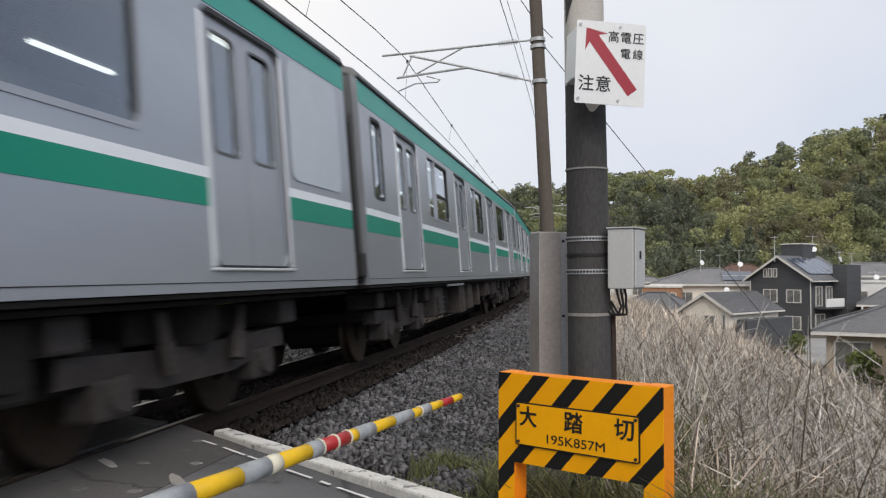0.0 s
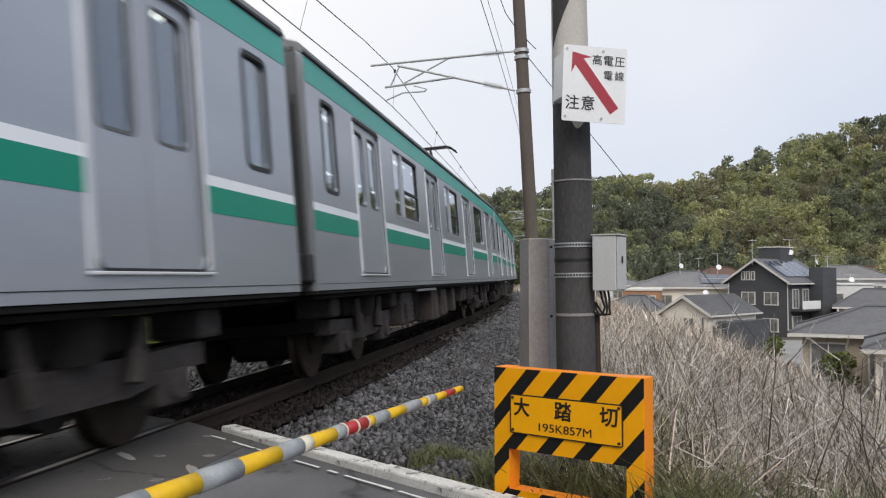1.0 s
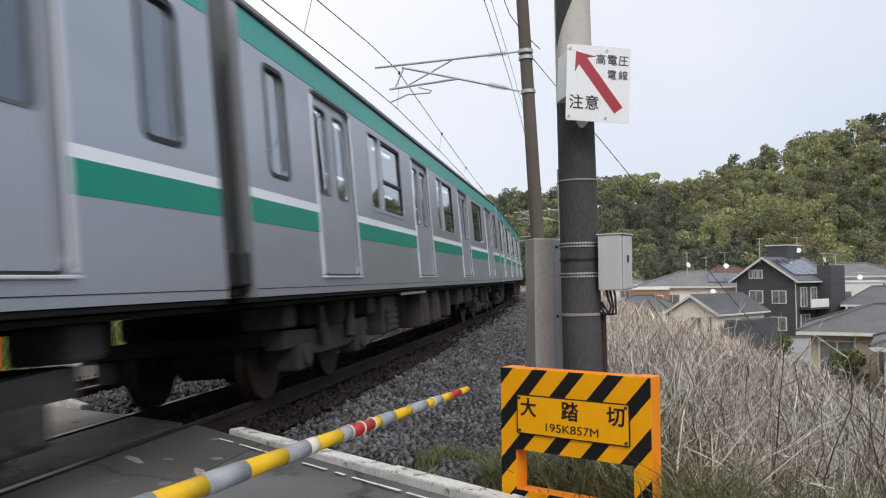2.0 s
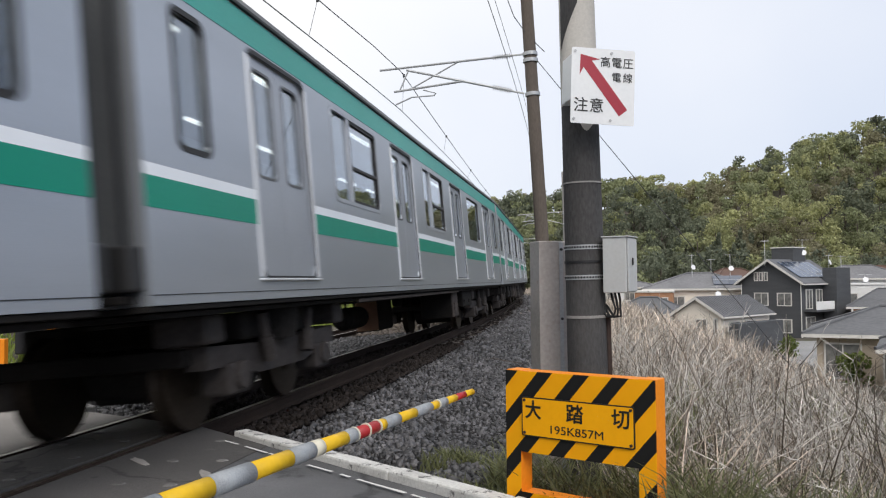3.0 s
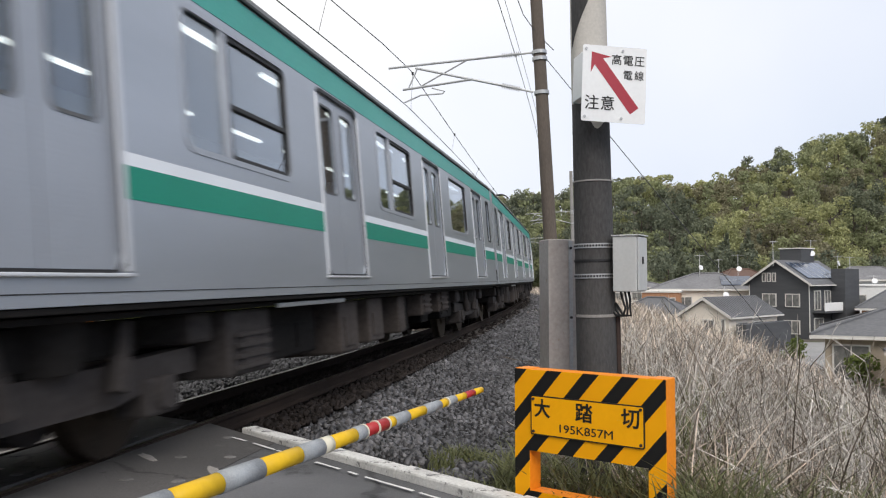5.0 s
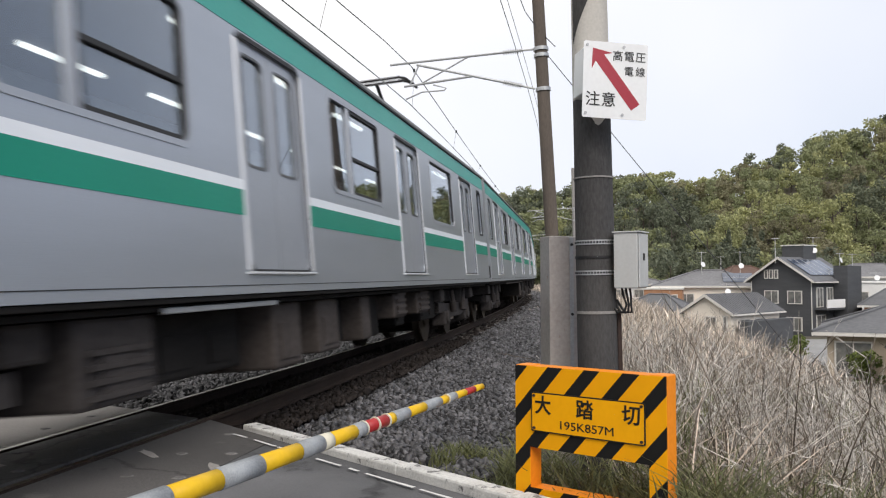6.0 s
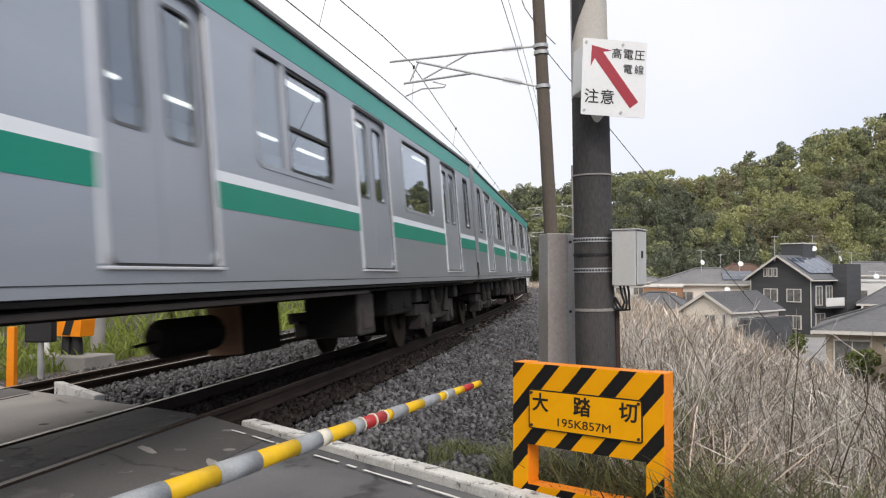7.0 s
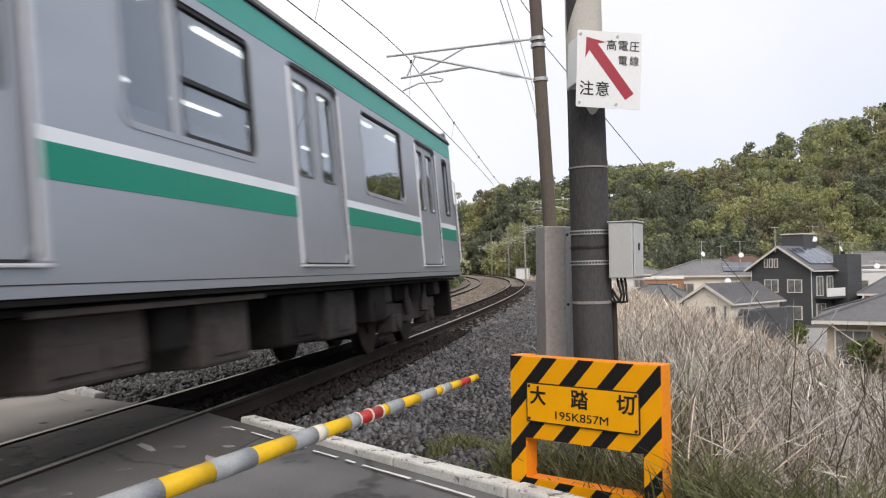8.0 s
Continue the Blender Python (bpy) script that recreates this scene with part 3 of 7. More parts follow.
def build_body(car, cab):
    end1 = 19.40 if cab else BODY1
    holes = []
    for d in DOORS:
        holes.append(rounded(X(d - 0.66), X(d + 0.66), 1.215, 3.10, 0.10))
    for a, b, kind in WINDOWS:
        holes.append(rounded(X(a), X(b), 2.07, 3.08, 0.11))
    ends = ENDS if not cab else [ENDS[0], (18.62, 18.98)]
    for a, b in ends:
        holes.append(rounded(X(a), X(b), 2.09, 3.05, 0.07))
    outer = [(X(BODY0), Z_LOW), (X(end1), Z_LOW), (X(end1), Z_TOP), (X(BODY0), Z_TOP)]
    bm = bmesh.new()
    plate(bm, outer, holes, -HALF, -HALF + 0.07)
    part("side_wall", bm, M["steel_body"], car)
    bm = bmesh.new()
    far_holes = [rounded(X(a), X(b), 2.07, 3.08, 0.11) for a, b, k in WINDOWS]
    plate(bm, outer, far_holes, HALF, HALF - 0.07)
    part("side_wall", bm, M["steel_body"], car)
    for q, w in ((BODY0, 0.05), (end1, -0.05)):
        bm = bmesh.new()
        x0, x1 = sorted((X(q), X(q + w)))
        box(bm, x0, x1, -HALF + 0.075, HALF - 0.075, Z_LOW, Z_TOP + 0.06, 0.008)
        part("end_wall", bm, M["end_grey"], car, "dull dark grey end wall")
    # roof: shallow arch with a dark gutter along each side
    bm = bmesh.new()
    prof = [(-1.405, 3.462), (-1.40, 3.51), (-1.36, 3.555), (-1.15, 3.62), (-0.8, 3.655), (-0.4, 3.67), (0, 3.675), (0.4, 3.67), (0.8, 3.655), (1.15, 3.62), (1.36, 3.555), (1.40, 3.51), (1.405, 3.462)]
    rows = [[bm.verts.new((X(q), y, z)) for y, z in prof] for q in (BODY0, end1)]
    for i in range(len(prof) - 1):
        bm.faces.new((rows[0][i], rows[1][i], rows[1][i + 1], rows[0][i + 1]))
    bm.faces.new(rows[0])
    bm.faces.new(rows[1][::-1])
    bmesh.ops.recalc_face_normals(bm, faces=bm.faces[:])
    part("roof", bm, M["roof"], car)
    for side in (-1, 1):
        bm = bmesh.new()
        y0, y1 = sorted((side * 1.365, side * 1.425))
        box(bm, X(BODY0), X(end1), y0, y1, 3.425, 3.458, 0.006)
        part("rain_gutter", bm, M["rubber"], car, "dark rain gutter")
        bm = bmesh.new()
        y0, y1 = sorted((side * 1.395, side * 1.404))
        box(bm, X(BODY0 + 0.02), X(end1 - 0.02), y0, y1, 3.155, 3.412)
        part("upper_band", bm, M["mint_stripe"], car, "mint green band below the roof")
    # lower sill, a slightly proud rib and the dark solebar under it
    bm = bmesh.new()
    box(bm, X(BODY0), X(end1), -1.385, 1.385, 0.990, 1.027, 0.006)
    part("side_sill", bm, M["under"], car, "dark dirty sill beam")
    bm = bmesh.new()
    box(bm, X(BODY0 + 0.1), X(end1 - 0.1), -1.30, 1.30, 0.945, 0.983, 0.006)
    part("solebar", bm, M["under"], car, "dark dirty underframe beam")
    bm = bmesh.new()
    box(bm, X(BODY0), X(end1), -1.4045, -1.395, 1.092, 1.098)
    part("side_seam", bm, M["rubber"], car)
    # coloured belt between the doors
    cuts = [BODY0 + 0.01] + [v for d in DOORS for v in (d - 0.715, d + 0.715)] + [end1 - 0.01]
    for a, b in zip(cuts[::2], cuts[1::2]):
        for z0, z1, key in ((1.64, 1.842, "green_stripe"), (1.842, 1.922, "white_stripe")):
            bm = bmesh.new()
            box(bm, X(a), X(b), -1.4035, -1.39, z0, z1)
            part("belt_band", bm, M[key], car, "emerald green band" if key[0] == "g" else "white band")


def build_doors(car):
    leaf = pane = post = step = None
    for d in DOORS:
        for k, side in ((-1, -1), (1, 1)):
            m = Matrix.Translation((X(d) + k * 0.327, -HALF + 0.045, 0))
            if leaf is None:
                bm = bmesh.new()
                plate(bm, [(-0.322, 1.225), (0.322, 1.225), (0.322, 3.095), (-0.322, 3.095)], [rounded(-0.205, 0.205, 2.06, 2.99, 0.07)], -0.016, 0.016)
                leaf = part("door_leaf", bm, M["steel_door"], car)
                leaf.matrix_basis = m
                bm = bmesh.new()
                box(bm, -0.21, 0.21, 0.002, 0.008, 2.05, 3.0)
                pane = part("door_pane", bm, M["glass"], leaf, "dark tinted glass")
                bm = bmesh.new()
                plate(bm, rounded(-0.212, 0.212, 2.052, 2.998, 0.075), [rounded(-0.19, 0.19, 2.075, 2.975, 0.06)], -0.021, -0.0165)
                gasket = part("gasket", bm, M["end_grey"], leaf)
            else:
                lf = share("door_leaf", leaf, car, m)
                share("door_pane", pane, lf, Matrix.Identity(4))
                share("gasket", gasket, lf, Matrix.Identity(4))
        for k in (-1, 1):
            m = Matrix.Translation((X(d) + k * 0.688, -HALF, 0))
            if post is None:
                bm = bmesh.new()
                box(bm, -0.026, 0.026, -0.016, 0.02, 1.21, 3.06, 0.008)
                post = part("door_post", bm, M["post"], car, "bright polished door post")
                post.matrix_basis = m
            else:
                share("door_post", post, car, m)
        m = Matrix.Translation((X(d), -HALF, 0))
        if step is None:
            bm = bmesh.new()
            box(bm, -0.72, 0.72, -0.028, 0.03, 1.178, 1.200, 0.006)
            step = part("door_sill", bm, M["post"], car)
            step.matrix_basis = m
            bm = bmesh.new()
            plate(bm, rounded(-0.69, 0.69, 1.2, 3.135, 0.12), [rounded(-0.655, 0.655, 1.22, 3.095, 0.10)], -0.006, 0.006)
            rim = part("door_seal", bm, M["rubber"], car)
            rim.matrix_basis = m
        else:
            share("door_sill", step, car, m)
            share("door_seal", rim, car, m)


def build_windows(car, cab, frosted):
    for a, b, kind in WINDOWS:
        for side in (-1, 1):
            m = FRONT if side < 0 else BACK
            bm = bmesh.new()
            xa, xb = (X(a), X(b)) if side < 0 else (-X(b), -X(a))
            box(bm, xa - 0.01, xb + 0.01, -HALF + 0.028, -HALF + 0.036, 2.06, 3.09, m=m)
            part("window_pane", bm, M["glass"], car, "dark tinted glass")
            bm = bmesh.new()
            plate(bm, rounded(xa - 0.03, xb + 0.03, 2.04, 3.11, 0.13), [rounded(xa + 0.015, xb - 0.015, 2.085, 3.065, 0.10)], -HALF - 0.007, -HALF + 0.012, m=m)
            part("window_gasket", bm, M["rubber" if side > 0 else "steel_door"], car)
        if kind == "fixed":
            # black seal showing along the head and the trailing edge of the pane
            bm = bmesh.new()
            box(bm, X(a + 0.08), X(b - 0.08), -HALF + 0.008, -HALF + 0.026, 3.045, 3.072)
            box(bm, X(b - 0.035), X(b - 0.006), -HALF + 0.008, -HALF + 0.026, 2.16, 3.0)
            part("window_seal", bm, M["rubber"], car, "black rubber seal")
        if kind == "split":
            bm = bmesh.new()
            box(bm, X(a + 0.62), X(a + 0.70), -HALF - 0.004, -HALF + 0.05, 2.07, 3.08, 0.006)
            part("window_mullion", bm, M["steel_door"], car)
            bm = bmesh.new()
            plate(bm, rounded(X(a + 0.70), X(b) - 0.005, 2.075, 3.075, 0.09), [rounded(X(a + 0.745), X(b) - 0.05, 2.12, 3.03, 0.06)], -HALF + 0.006, -HALF + 0.03)
            part("sash_frame", bm, M["rubber"], car, "black sliding sash frame")
            bm = bmesh.new()
            box(bm, X(a + 0.74), X(b) - 0.045, -HALF + 0.004, -HALF + 0.03, 2.485, 2.525, 0.005)
            part("sash_bar", bm, M["rubber"], car)
    ends = ENDS if not cab else [ENDS[0], (18.62, 18.98)]
    for i, (a, b) in enumerate(ends):
        bm = bmesh.new()
        box(bm, X(a) - 0.01, X(b) + 0.01, -HALF + 0.028, -HALF + 0.036, 2.08, 3.06)
        part("end_pane", bm, M["glass"], car, "dark tinted glass")
        bm = bmesh.new()
        plate(bm, rounded(X(a) - 0.03, X(b) + 0.03, 2.06, 3.08, 0.09), [rounded(X(a) + 0.012, X(b) - 0.012, 2.102, 3.038, 0.06)], -HALF - 0.006, -HALF + 0.012)
        part("window_gasket", bm, M["rubber"], car)
    if frosted:
        bm = bmesh.new()
        plate(bm, rounded(X(18.15), X(19.45), 2.0, 3.12, 0.12), [], -HALF - 0.010, -HALF - 0.0075)
        part("blanking_panel", bm, M["frost"], car, "pale frosted panel over the end window")


def build_cabin(car, cab):
    end1 = 19.3 if cab else BODY1 - 0.1
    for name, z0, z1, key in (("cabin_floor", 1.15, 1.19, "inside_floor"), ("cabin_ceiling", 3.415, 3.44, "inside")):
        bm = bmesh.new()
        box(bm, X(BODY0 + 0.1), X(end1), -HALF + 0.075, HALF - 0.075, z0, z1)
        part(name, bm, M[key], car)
    for y in (-0.73, 0.73):
        for k in range(9):
            bm = bmesh.new()
            box(bm, X(0.9 + k * 2.08), X(2.1 + k * 2.08), y - 0.03, y + 0.03, 3.38, 3.412)
            part("ceiling_tube", bm, M["tube"], car, "glowing white ceiling tube")
    for a, b, kind in WINDOWS:
        bm = bmesh.new()
        box(bm, X(a - 0.6), X(b + 0.6), 0.85, HALF - 0.08, 1.195, 1.62, 0.04)
        box(bm, X(a - 0.6), X(b + 0.6), HALF - 0.24, HALF - 0.085, 1.62, 2.02, 0.03)
        part("bench_seat", bm, M["seat"], car, "blue cloth bench seat")


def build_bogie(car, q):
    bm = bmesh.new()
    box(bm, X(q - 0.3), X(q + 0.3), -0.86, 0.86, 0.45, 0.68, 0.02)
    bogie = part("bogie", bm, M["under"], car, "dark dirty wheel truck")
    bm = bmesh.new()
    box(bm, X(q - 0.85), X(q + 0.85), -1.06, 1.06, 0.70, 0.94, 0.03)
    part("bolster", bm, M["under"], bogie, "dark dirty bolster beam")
    for dx in (-0.52, 0.52):
        bm = bmesh.new()
        tube(bm, (X(q + dx), -0.50, 0.44), (X(q + dx), 0.50, 0.44), 0.25, seg=14)
        part("traction_motor", bm, M["under_box"], bogie, "dusty round motor casing")
    for dx in (-1.62, 1.62):
        bm = bmesh.new()
        box(bm, X(q + dx - 0.07), X(q + dx + 0.07), -0.95, 0.95, 0.56, 0.70, 0.02)
        part("end_beam", bm, M["under"], bogie)
        bm = bmesh.new()
        box(bm, X(q + dx * 0.95 - 0.17), X(q + dx * 0.95 + 0.17), -1.16, -0.72, 0.72, 0.945, 0.03)
        part("brake_unit", bm, M["under_box"], bogie, "dusty grey brake cylinder box")
    for dx in (-0.48, 0.48):
        bm = bmesh.new()
        tube(bm, (X(q + dx), -1.14, 0.50), (X(q + dx * 1.25), -1.14, 0.92), 0.045, seg=8)
        tube(bm, (X(q + dx), -1.14, 0.50), (X(q + dx * 1.12), -1.14, 0.71), 0.065, seg=8)
        part("damper", bm, M["under_box"], bogie, "dusty shock absorber")
    frame_src = box_src = spring_src = wheel = None
    for y in (-0.98, 0.98):
        m = Matrix.Translation((X(q), y, 0))
        if frame_src is None:
            bm = bmesh.new()
            # cranked side frame, deeper in the middle
            plate(bm, [(-1.55, 0.52), (-1.30, 0.52), (-0.55, 0.40), (0.55, 0.40), (1.30, 0.52), (1.55, 0.52), (1.55, 0.70), (0.5, 0.66), (-0.5, 0.66), (-1.55, 0.70)], [], -0.09, 0.09)
            frame_src = part("side_frame", bm, M["under_box"], bogie, "dusty grey cranked side frame")
            frame_src.matrix_basis = m
        else:
            share("side_frame", frame_src, bogie, m)
        if spring_src is None:
            bm = bmesh.new()
            tube(bm, (0, 0, 0.665), (0, 0, 0.95), 0.22, 0.26, seg=16)
            spring_src = part("air_spring", bm, M["under"], bogie)
            spring_src.matrix_basis = m
        else:
            share("air_spring", spring_src, bogie, m)
        for dx in (-1.05, 1.05):
            m = Matrix.Translation((X(q + dx), y, 0))
            if box_src is None:
                bm = bmesh.new()
                box(bm, -0.20, 0.20, -0.13, 0.13, 0.28, 0.54, 0.03)
                tube(bm, (0, -0.17, 0.43), (0, -0.12, 0.43), 0.11, 0.12, seg=14)
                box_src = part("axle_box", bm, M["under_box"], bogie, "grey axle box")
                box_src.matrix_basis = m
            else:
                share("axle_box", box_src, bogie, m)
    for dx in (-1.05, 1.05):
        for y in (-0.60, 0.60):
            m = Matrix.Translation((X(q + dx), y, 0.432))
            if wheel is None:
                bm = bmesh.new()
                tube(bm, (0, -0.03, 0), (0, 0.065, 0), 0.36, 0.445, seg=28)
                tube(bm, (0, -0.065, 0), (0, -0.03, 0), 0.425, 0.43, seg=28)
                tube(bm, (0, -0.09, 0), (0, -0.065, 0), 0.11, 0.16, seg=16)
                wheel = part("wheel", bm, M["wheel"], bogie, "dark steel wheel")
                wheel.matrix_basis = m
            else:
                share("wheel", wheel, bogie, m)


def build_under(car, kind):
    """Equipment boxes below the floor; motor cars are packed, trailers nearly empty."""
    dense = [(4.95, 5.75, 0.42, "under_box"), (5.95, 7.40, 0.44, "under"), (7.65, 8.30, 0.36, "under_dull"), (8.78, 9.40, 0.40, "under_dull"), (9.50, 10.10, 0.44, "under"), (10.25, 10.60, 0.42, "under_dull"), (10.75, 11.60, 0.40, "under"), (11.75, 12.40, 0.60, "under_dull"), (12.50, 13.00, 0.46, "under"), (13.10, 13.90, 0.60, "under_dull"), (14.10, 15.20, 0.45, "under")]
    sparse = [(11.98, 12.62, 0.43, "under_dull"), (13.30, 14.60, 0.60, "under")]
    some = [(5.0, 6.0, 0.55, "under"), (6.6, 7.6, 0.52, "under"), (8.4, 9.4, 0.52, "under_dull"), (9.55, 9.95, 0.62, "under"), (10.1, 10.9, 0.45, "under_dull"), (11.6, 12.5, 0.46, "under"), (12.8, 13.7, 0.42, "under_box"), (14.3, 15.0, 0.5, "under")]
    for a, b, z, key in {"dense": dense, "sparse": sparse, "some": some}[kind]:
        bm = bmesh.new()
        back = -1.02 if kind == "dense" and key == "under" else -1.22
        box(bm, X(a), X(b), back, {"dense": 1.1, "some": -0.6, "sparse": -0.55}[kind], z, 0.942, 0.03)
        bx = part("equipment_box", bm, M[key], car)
        n = int((b - a) / 0.5)
        for i in range(n):
            x = X(a) + (b - a) * (i + 0.5) / n
            bm = bmesh.new()
            box(bm, x - 0.2, x + 0.2, back - 0.016, back - 0.002, z + 0.08, 0.76)
            part("cover_panel", bm, M[key], bx)
        if kind == "dense" and (key == "under_box" or z > 0.55):
            for k in range(4):
                bm = bmesh.new()
                box(bm, X(a + 0.08), X(b - 0.08), -1.252, -1.237, z + 0.05 + k * 0.085, z + 0.085 + k * 0.085)
                part("vent_slat", bm, M[key], bx)
    bm = bmesh.new()
    if kind == "sparse":
        tube(bm, (X(11.15), 0.85, 0.60), (X(12.28), 0.85, 0.60), 0.22, seg=18)
        tube(bm, (X(11.02), 0.85, 0.60), (X(11.15), 0.85, 0.60), 0.13, 0.22, seg=18)
        for q in (11.4, 12.0):
            tube(bm, (X(q), 0.85, 0.80), (X(q), 0.85, 0.945), 0.025, seg=6)
    else:
        tube(bm, (X(15.35), -0.9, 0.62), (X(16.0), -0.9, 0.62), 0.16, seg=16)
    part("air_tank", bm, M["under"], car, "dark cylindrical air tank")
    if kind == "sparse":
        # deep box on the far side; the light on its end is painted as a brown plate
        bm = bmesh.new()
        box(bm, X(12.40), X(13.60), 0.45, 0.95, 0.27, 0.942, 0.03)
        bx = part("equipment_box", bm, M["under"], car)
        bm = bmesh.new()
        box(bm, X(12.375), X(12.398), 0.47, 0.93, 0.29, 0.93, 0.004)
        part("end_face", bm, M["under_lit_end"], bx, "box end face, coloured bright brown for the light on it")
        bm = bmesh.new()
        box(bm, X(11.955), X(11.978), -1.20, -0.57, 0.45, 0.93, 0.004)
        part("end_face", bm, M["under"], car, "dark end cover")
        bm = bmesh.new()
        tube(bm, (X(10.6), 0.85, 0.56), (X(11.02), 0.85, 0.58), 0.02, seg=6)
        part("air_pipe", bm, M["under"], car)
    bm = bmesh.new()
    run(bm, [(X(0.8), -0.6, 0.925), (X(5), -0.6, 0.925), (X(15), -0.6, 0.925), (X(19.2), -0.6, 0.925)], 0.018)
    part("brake_pipe", bm, M["under"], car)
    a, b = {"dense": (5.7, 7.5), "sparse": (4.9, 12.1), "some": (8.2, 11.0)}[kind]
    bm = bmesh.new()
    box(bm, X(a), X(b), -1.34, -1.306, 0.925, 0.968, 0.008)
    part("side_conduit", bm, M["galv" if kind == "dense" else "under_dull"], car, "metal conduit under the sill")


def build_ends(car, cab):
    for q, sgn in ((BODY0, -1), (BODY1, 1)):
        if cab and sgn > 0:
            continue
        bm = bmesh.new()
        x0, x1 = sorted((X(q), X(q + sgn * 0.20)))
        for k in range(4):
            xa = x0 + (x1 - x0) * k / 4
            box(bm, xa + 0.004, xa + 0.046, -0.62 + 0.01 * (k % 2), 0.62, 1.1, 3.25, 0.01)
        part("gangway_bellows", bm, M["rubber"], car, "black folded gangway bellows")
        bm = bmesh.new()
        box(bm, x0, x1 + 0.02, -0.12, 0.12, 0.70, 0.95, 0.02)
        part("coupler", bm, M["under"], car)
        bm = bmesh.new()
        run(bm, [(X(q + sgn * 0.05), -1.30, 1.25), (X(q + sgn * 0.12), -1.31, 1.35), (X(q + sgn * 0.12), -1.31, 2.9), (X(q + sgn * 0.05), -1.30, 3.0)], 0.022)
        part("guard_rod", bm, M["dark_metal"], car)
        bm = bmesh.new()
        xa, xb = sorted((X(q + sgn * 0.005), X(q + sgn * 0.16)))
        box(bm, xa, xb, -1.37, -1.15, 1.12, 1.40, 0.02)
        part("jumper_box", bm, M["rubber"], car, "black cable connector box")
        bm = bmesh.new()
        box(bm, xa, xb, -1.30, -0.70, 1.05, 1.10, 0.01)
        part("end_step", bm, M["under"], car)
    if cab:
        bm = bmesh.new()
        # raked, rounded driving end
        prof = [(19.40, 0.99), (19.62, 0.99), (19.70, 1.5), (19.66, 2.1), (19.45, 3.1), (19.32, 3.5), (19.28, 3.62), (19.2, 3.62)]
        rows = []
        for y, inset in ((-1.40, 0.16), (-1.33, 0.05), (-1.1, 0.0), (0, -0.05), (1.1, 0.0), (1.33, 0.05), (1.40, 0.16)):
            rows.append([bm.verts.new((X(q) - (inset if i in (1, 2, 3, 4, 5, 6) else 0), y, z)) for i, (q, z) in enumerate(prof)])
        for a, b in zip(rows, rows[1:]):
            for i in range(len(prof) - 1):
                bm.faces.new((a[i], b[i], b[i + 1], a[i + 1]))
        bm.faces.new(rows[0][::-1])
        bm.faces.new(rows[-1])
        bmesh.ops.recalc_face_normals(bm, faces=bm.faces[:])
        part("cab_front", bm, M["steel_door"], car, "raked grey driving end")
        bm = bmesh.new()
        box(bm, X(19.42), X(19.60), -1.15, 1.15, 0.30, 0.96, 0.03)
        part("skirt", bm, M["under"], car, "dark end skirt")
        bm = bmesh.new()
        run(bm, [(X(19.34), -1.43, 1.25), (X(19.34), -1.46, 1.3), (X(19.30), -1.46, 2.7), (X(19.30), -1.43, 2.75)], 0.014)
        part("hand_rail", bm, M["post"], car)


def build_roof_gear(car, panto, motor):
    bm = bmesh.new()
    box(bm, X(7.6), X(12.4), -0.95, 0.95, 3.63, 3.86, 0.06)
    ac = part("cooling_unit", bm, M["roof"], car, "grey rooftop cooling unit")
    for k in range(5):
        bm = bmesh.new()
        box(bm, X(8.0 + k * 0.85), X(8.6 + k * 0.85), -0.956, -0.948, 3.70, 3.80)
        part("grille", bm, M["dark_metal"], ac)
    if motor:
        bm = bmesh.new()
        box(bm, X(17.4), X(19.45), -1.05, 1.05, 3.60, 3.76, 0.05)
        part("roof_box", bm, M["roof"], car)
    for q in (3.5, 5.6, 14.2, 16.0):
        bm = bmesh.new()
        box(bm, X(q), X(q + 0.5), -1.0, -0.6, 3.60, 3.70, 0.03)
        part("roof_vent", bm, M["roof"], car)
    if panto:
        bm = bmesh.new()
        run(bm, [(X(15.2), -0.5, 3.75), (X(15.2), 0.5, 3.75), (X(17.2), 0.5, 3.75), (X(17.2), -0.5, 3.75), (X(15.2), -0.5, 3.75)], 0.03)
        run(bm, [(X(15.4), 0, 3.78), (X(17.3), 0, 4.35), (X(16.3), 0, 5.06)], 0.035)
        arm = part("pantograph", bm, M["dark_metal"], car, "dark single-arm current collector")
        bm = bmesh.new()
        for dx in (-0.14, 0.14):
            run(bm, [(X(16.3 + dx), -0.78, 4.92), (X(16.3 + dx), -0.62, 5.06), (X(16.3 + dx), -0.5, 5.10), (X(16.3 + dx), 0.5, 5.10), (X(16.3 + dx), 0.62, 5.06), (X(16.3 + dx), 0.78, 4.92)], 0.028)
        part("collector_head", bm, M["dark_metal"], arm)


def build_car(kind, panto, cab, frosted):
    car = thing("train_car", Matrix.Identity(4), "stainless steel commuter train car with emerald green and white belt", "train car", "cars of the train")
    build_body(car, cab)
    build_doors(car)
    build_windows(car, cab, frosted)
    build_cabin(car, cab)
    build_bogie(car, 3.1)
    build_bogie(car, 16.9)
    build_under(car, kind)
    build_ends(car, cab)
    build_roof_gear(car, panto, kind == "dense")
    return car


def car_pose(i, t):
    """Where car i stands at t seconds: its wheel trucks ride the curve, the body leans into it."""
    mid = 0.76 + CAR * i - SPEED * t - 0.9 * max(0.0, 1 - t / 4.6)
    xa, ya, _ = line_at(mid - 6.9)
    xb, yb, _ = line_at(mid + 6.9)
    a = math.atan2(xb - xa, yb - ya)
    o = -0.565 * math.cos(CANT)
    x, y = (xa + xb) / 2 + o * math.cos(a), (ya + yb) / 2 - o * math.sin(a)
    return pose(x, y, -0.565 * math.sin(CANT), -math.degrees(CANT), 0, 90 - math.degrees(a))


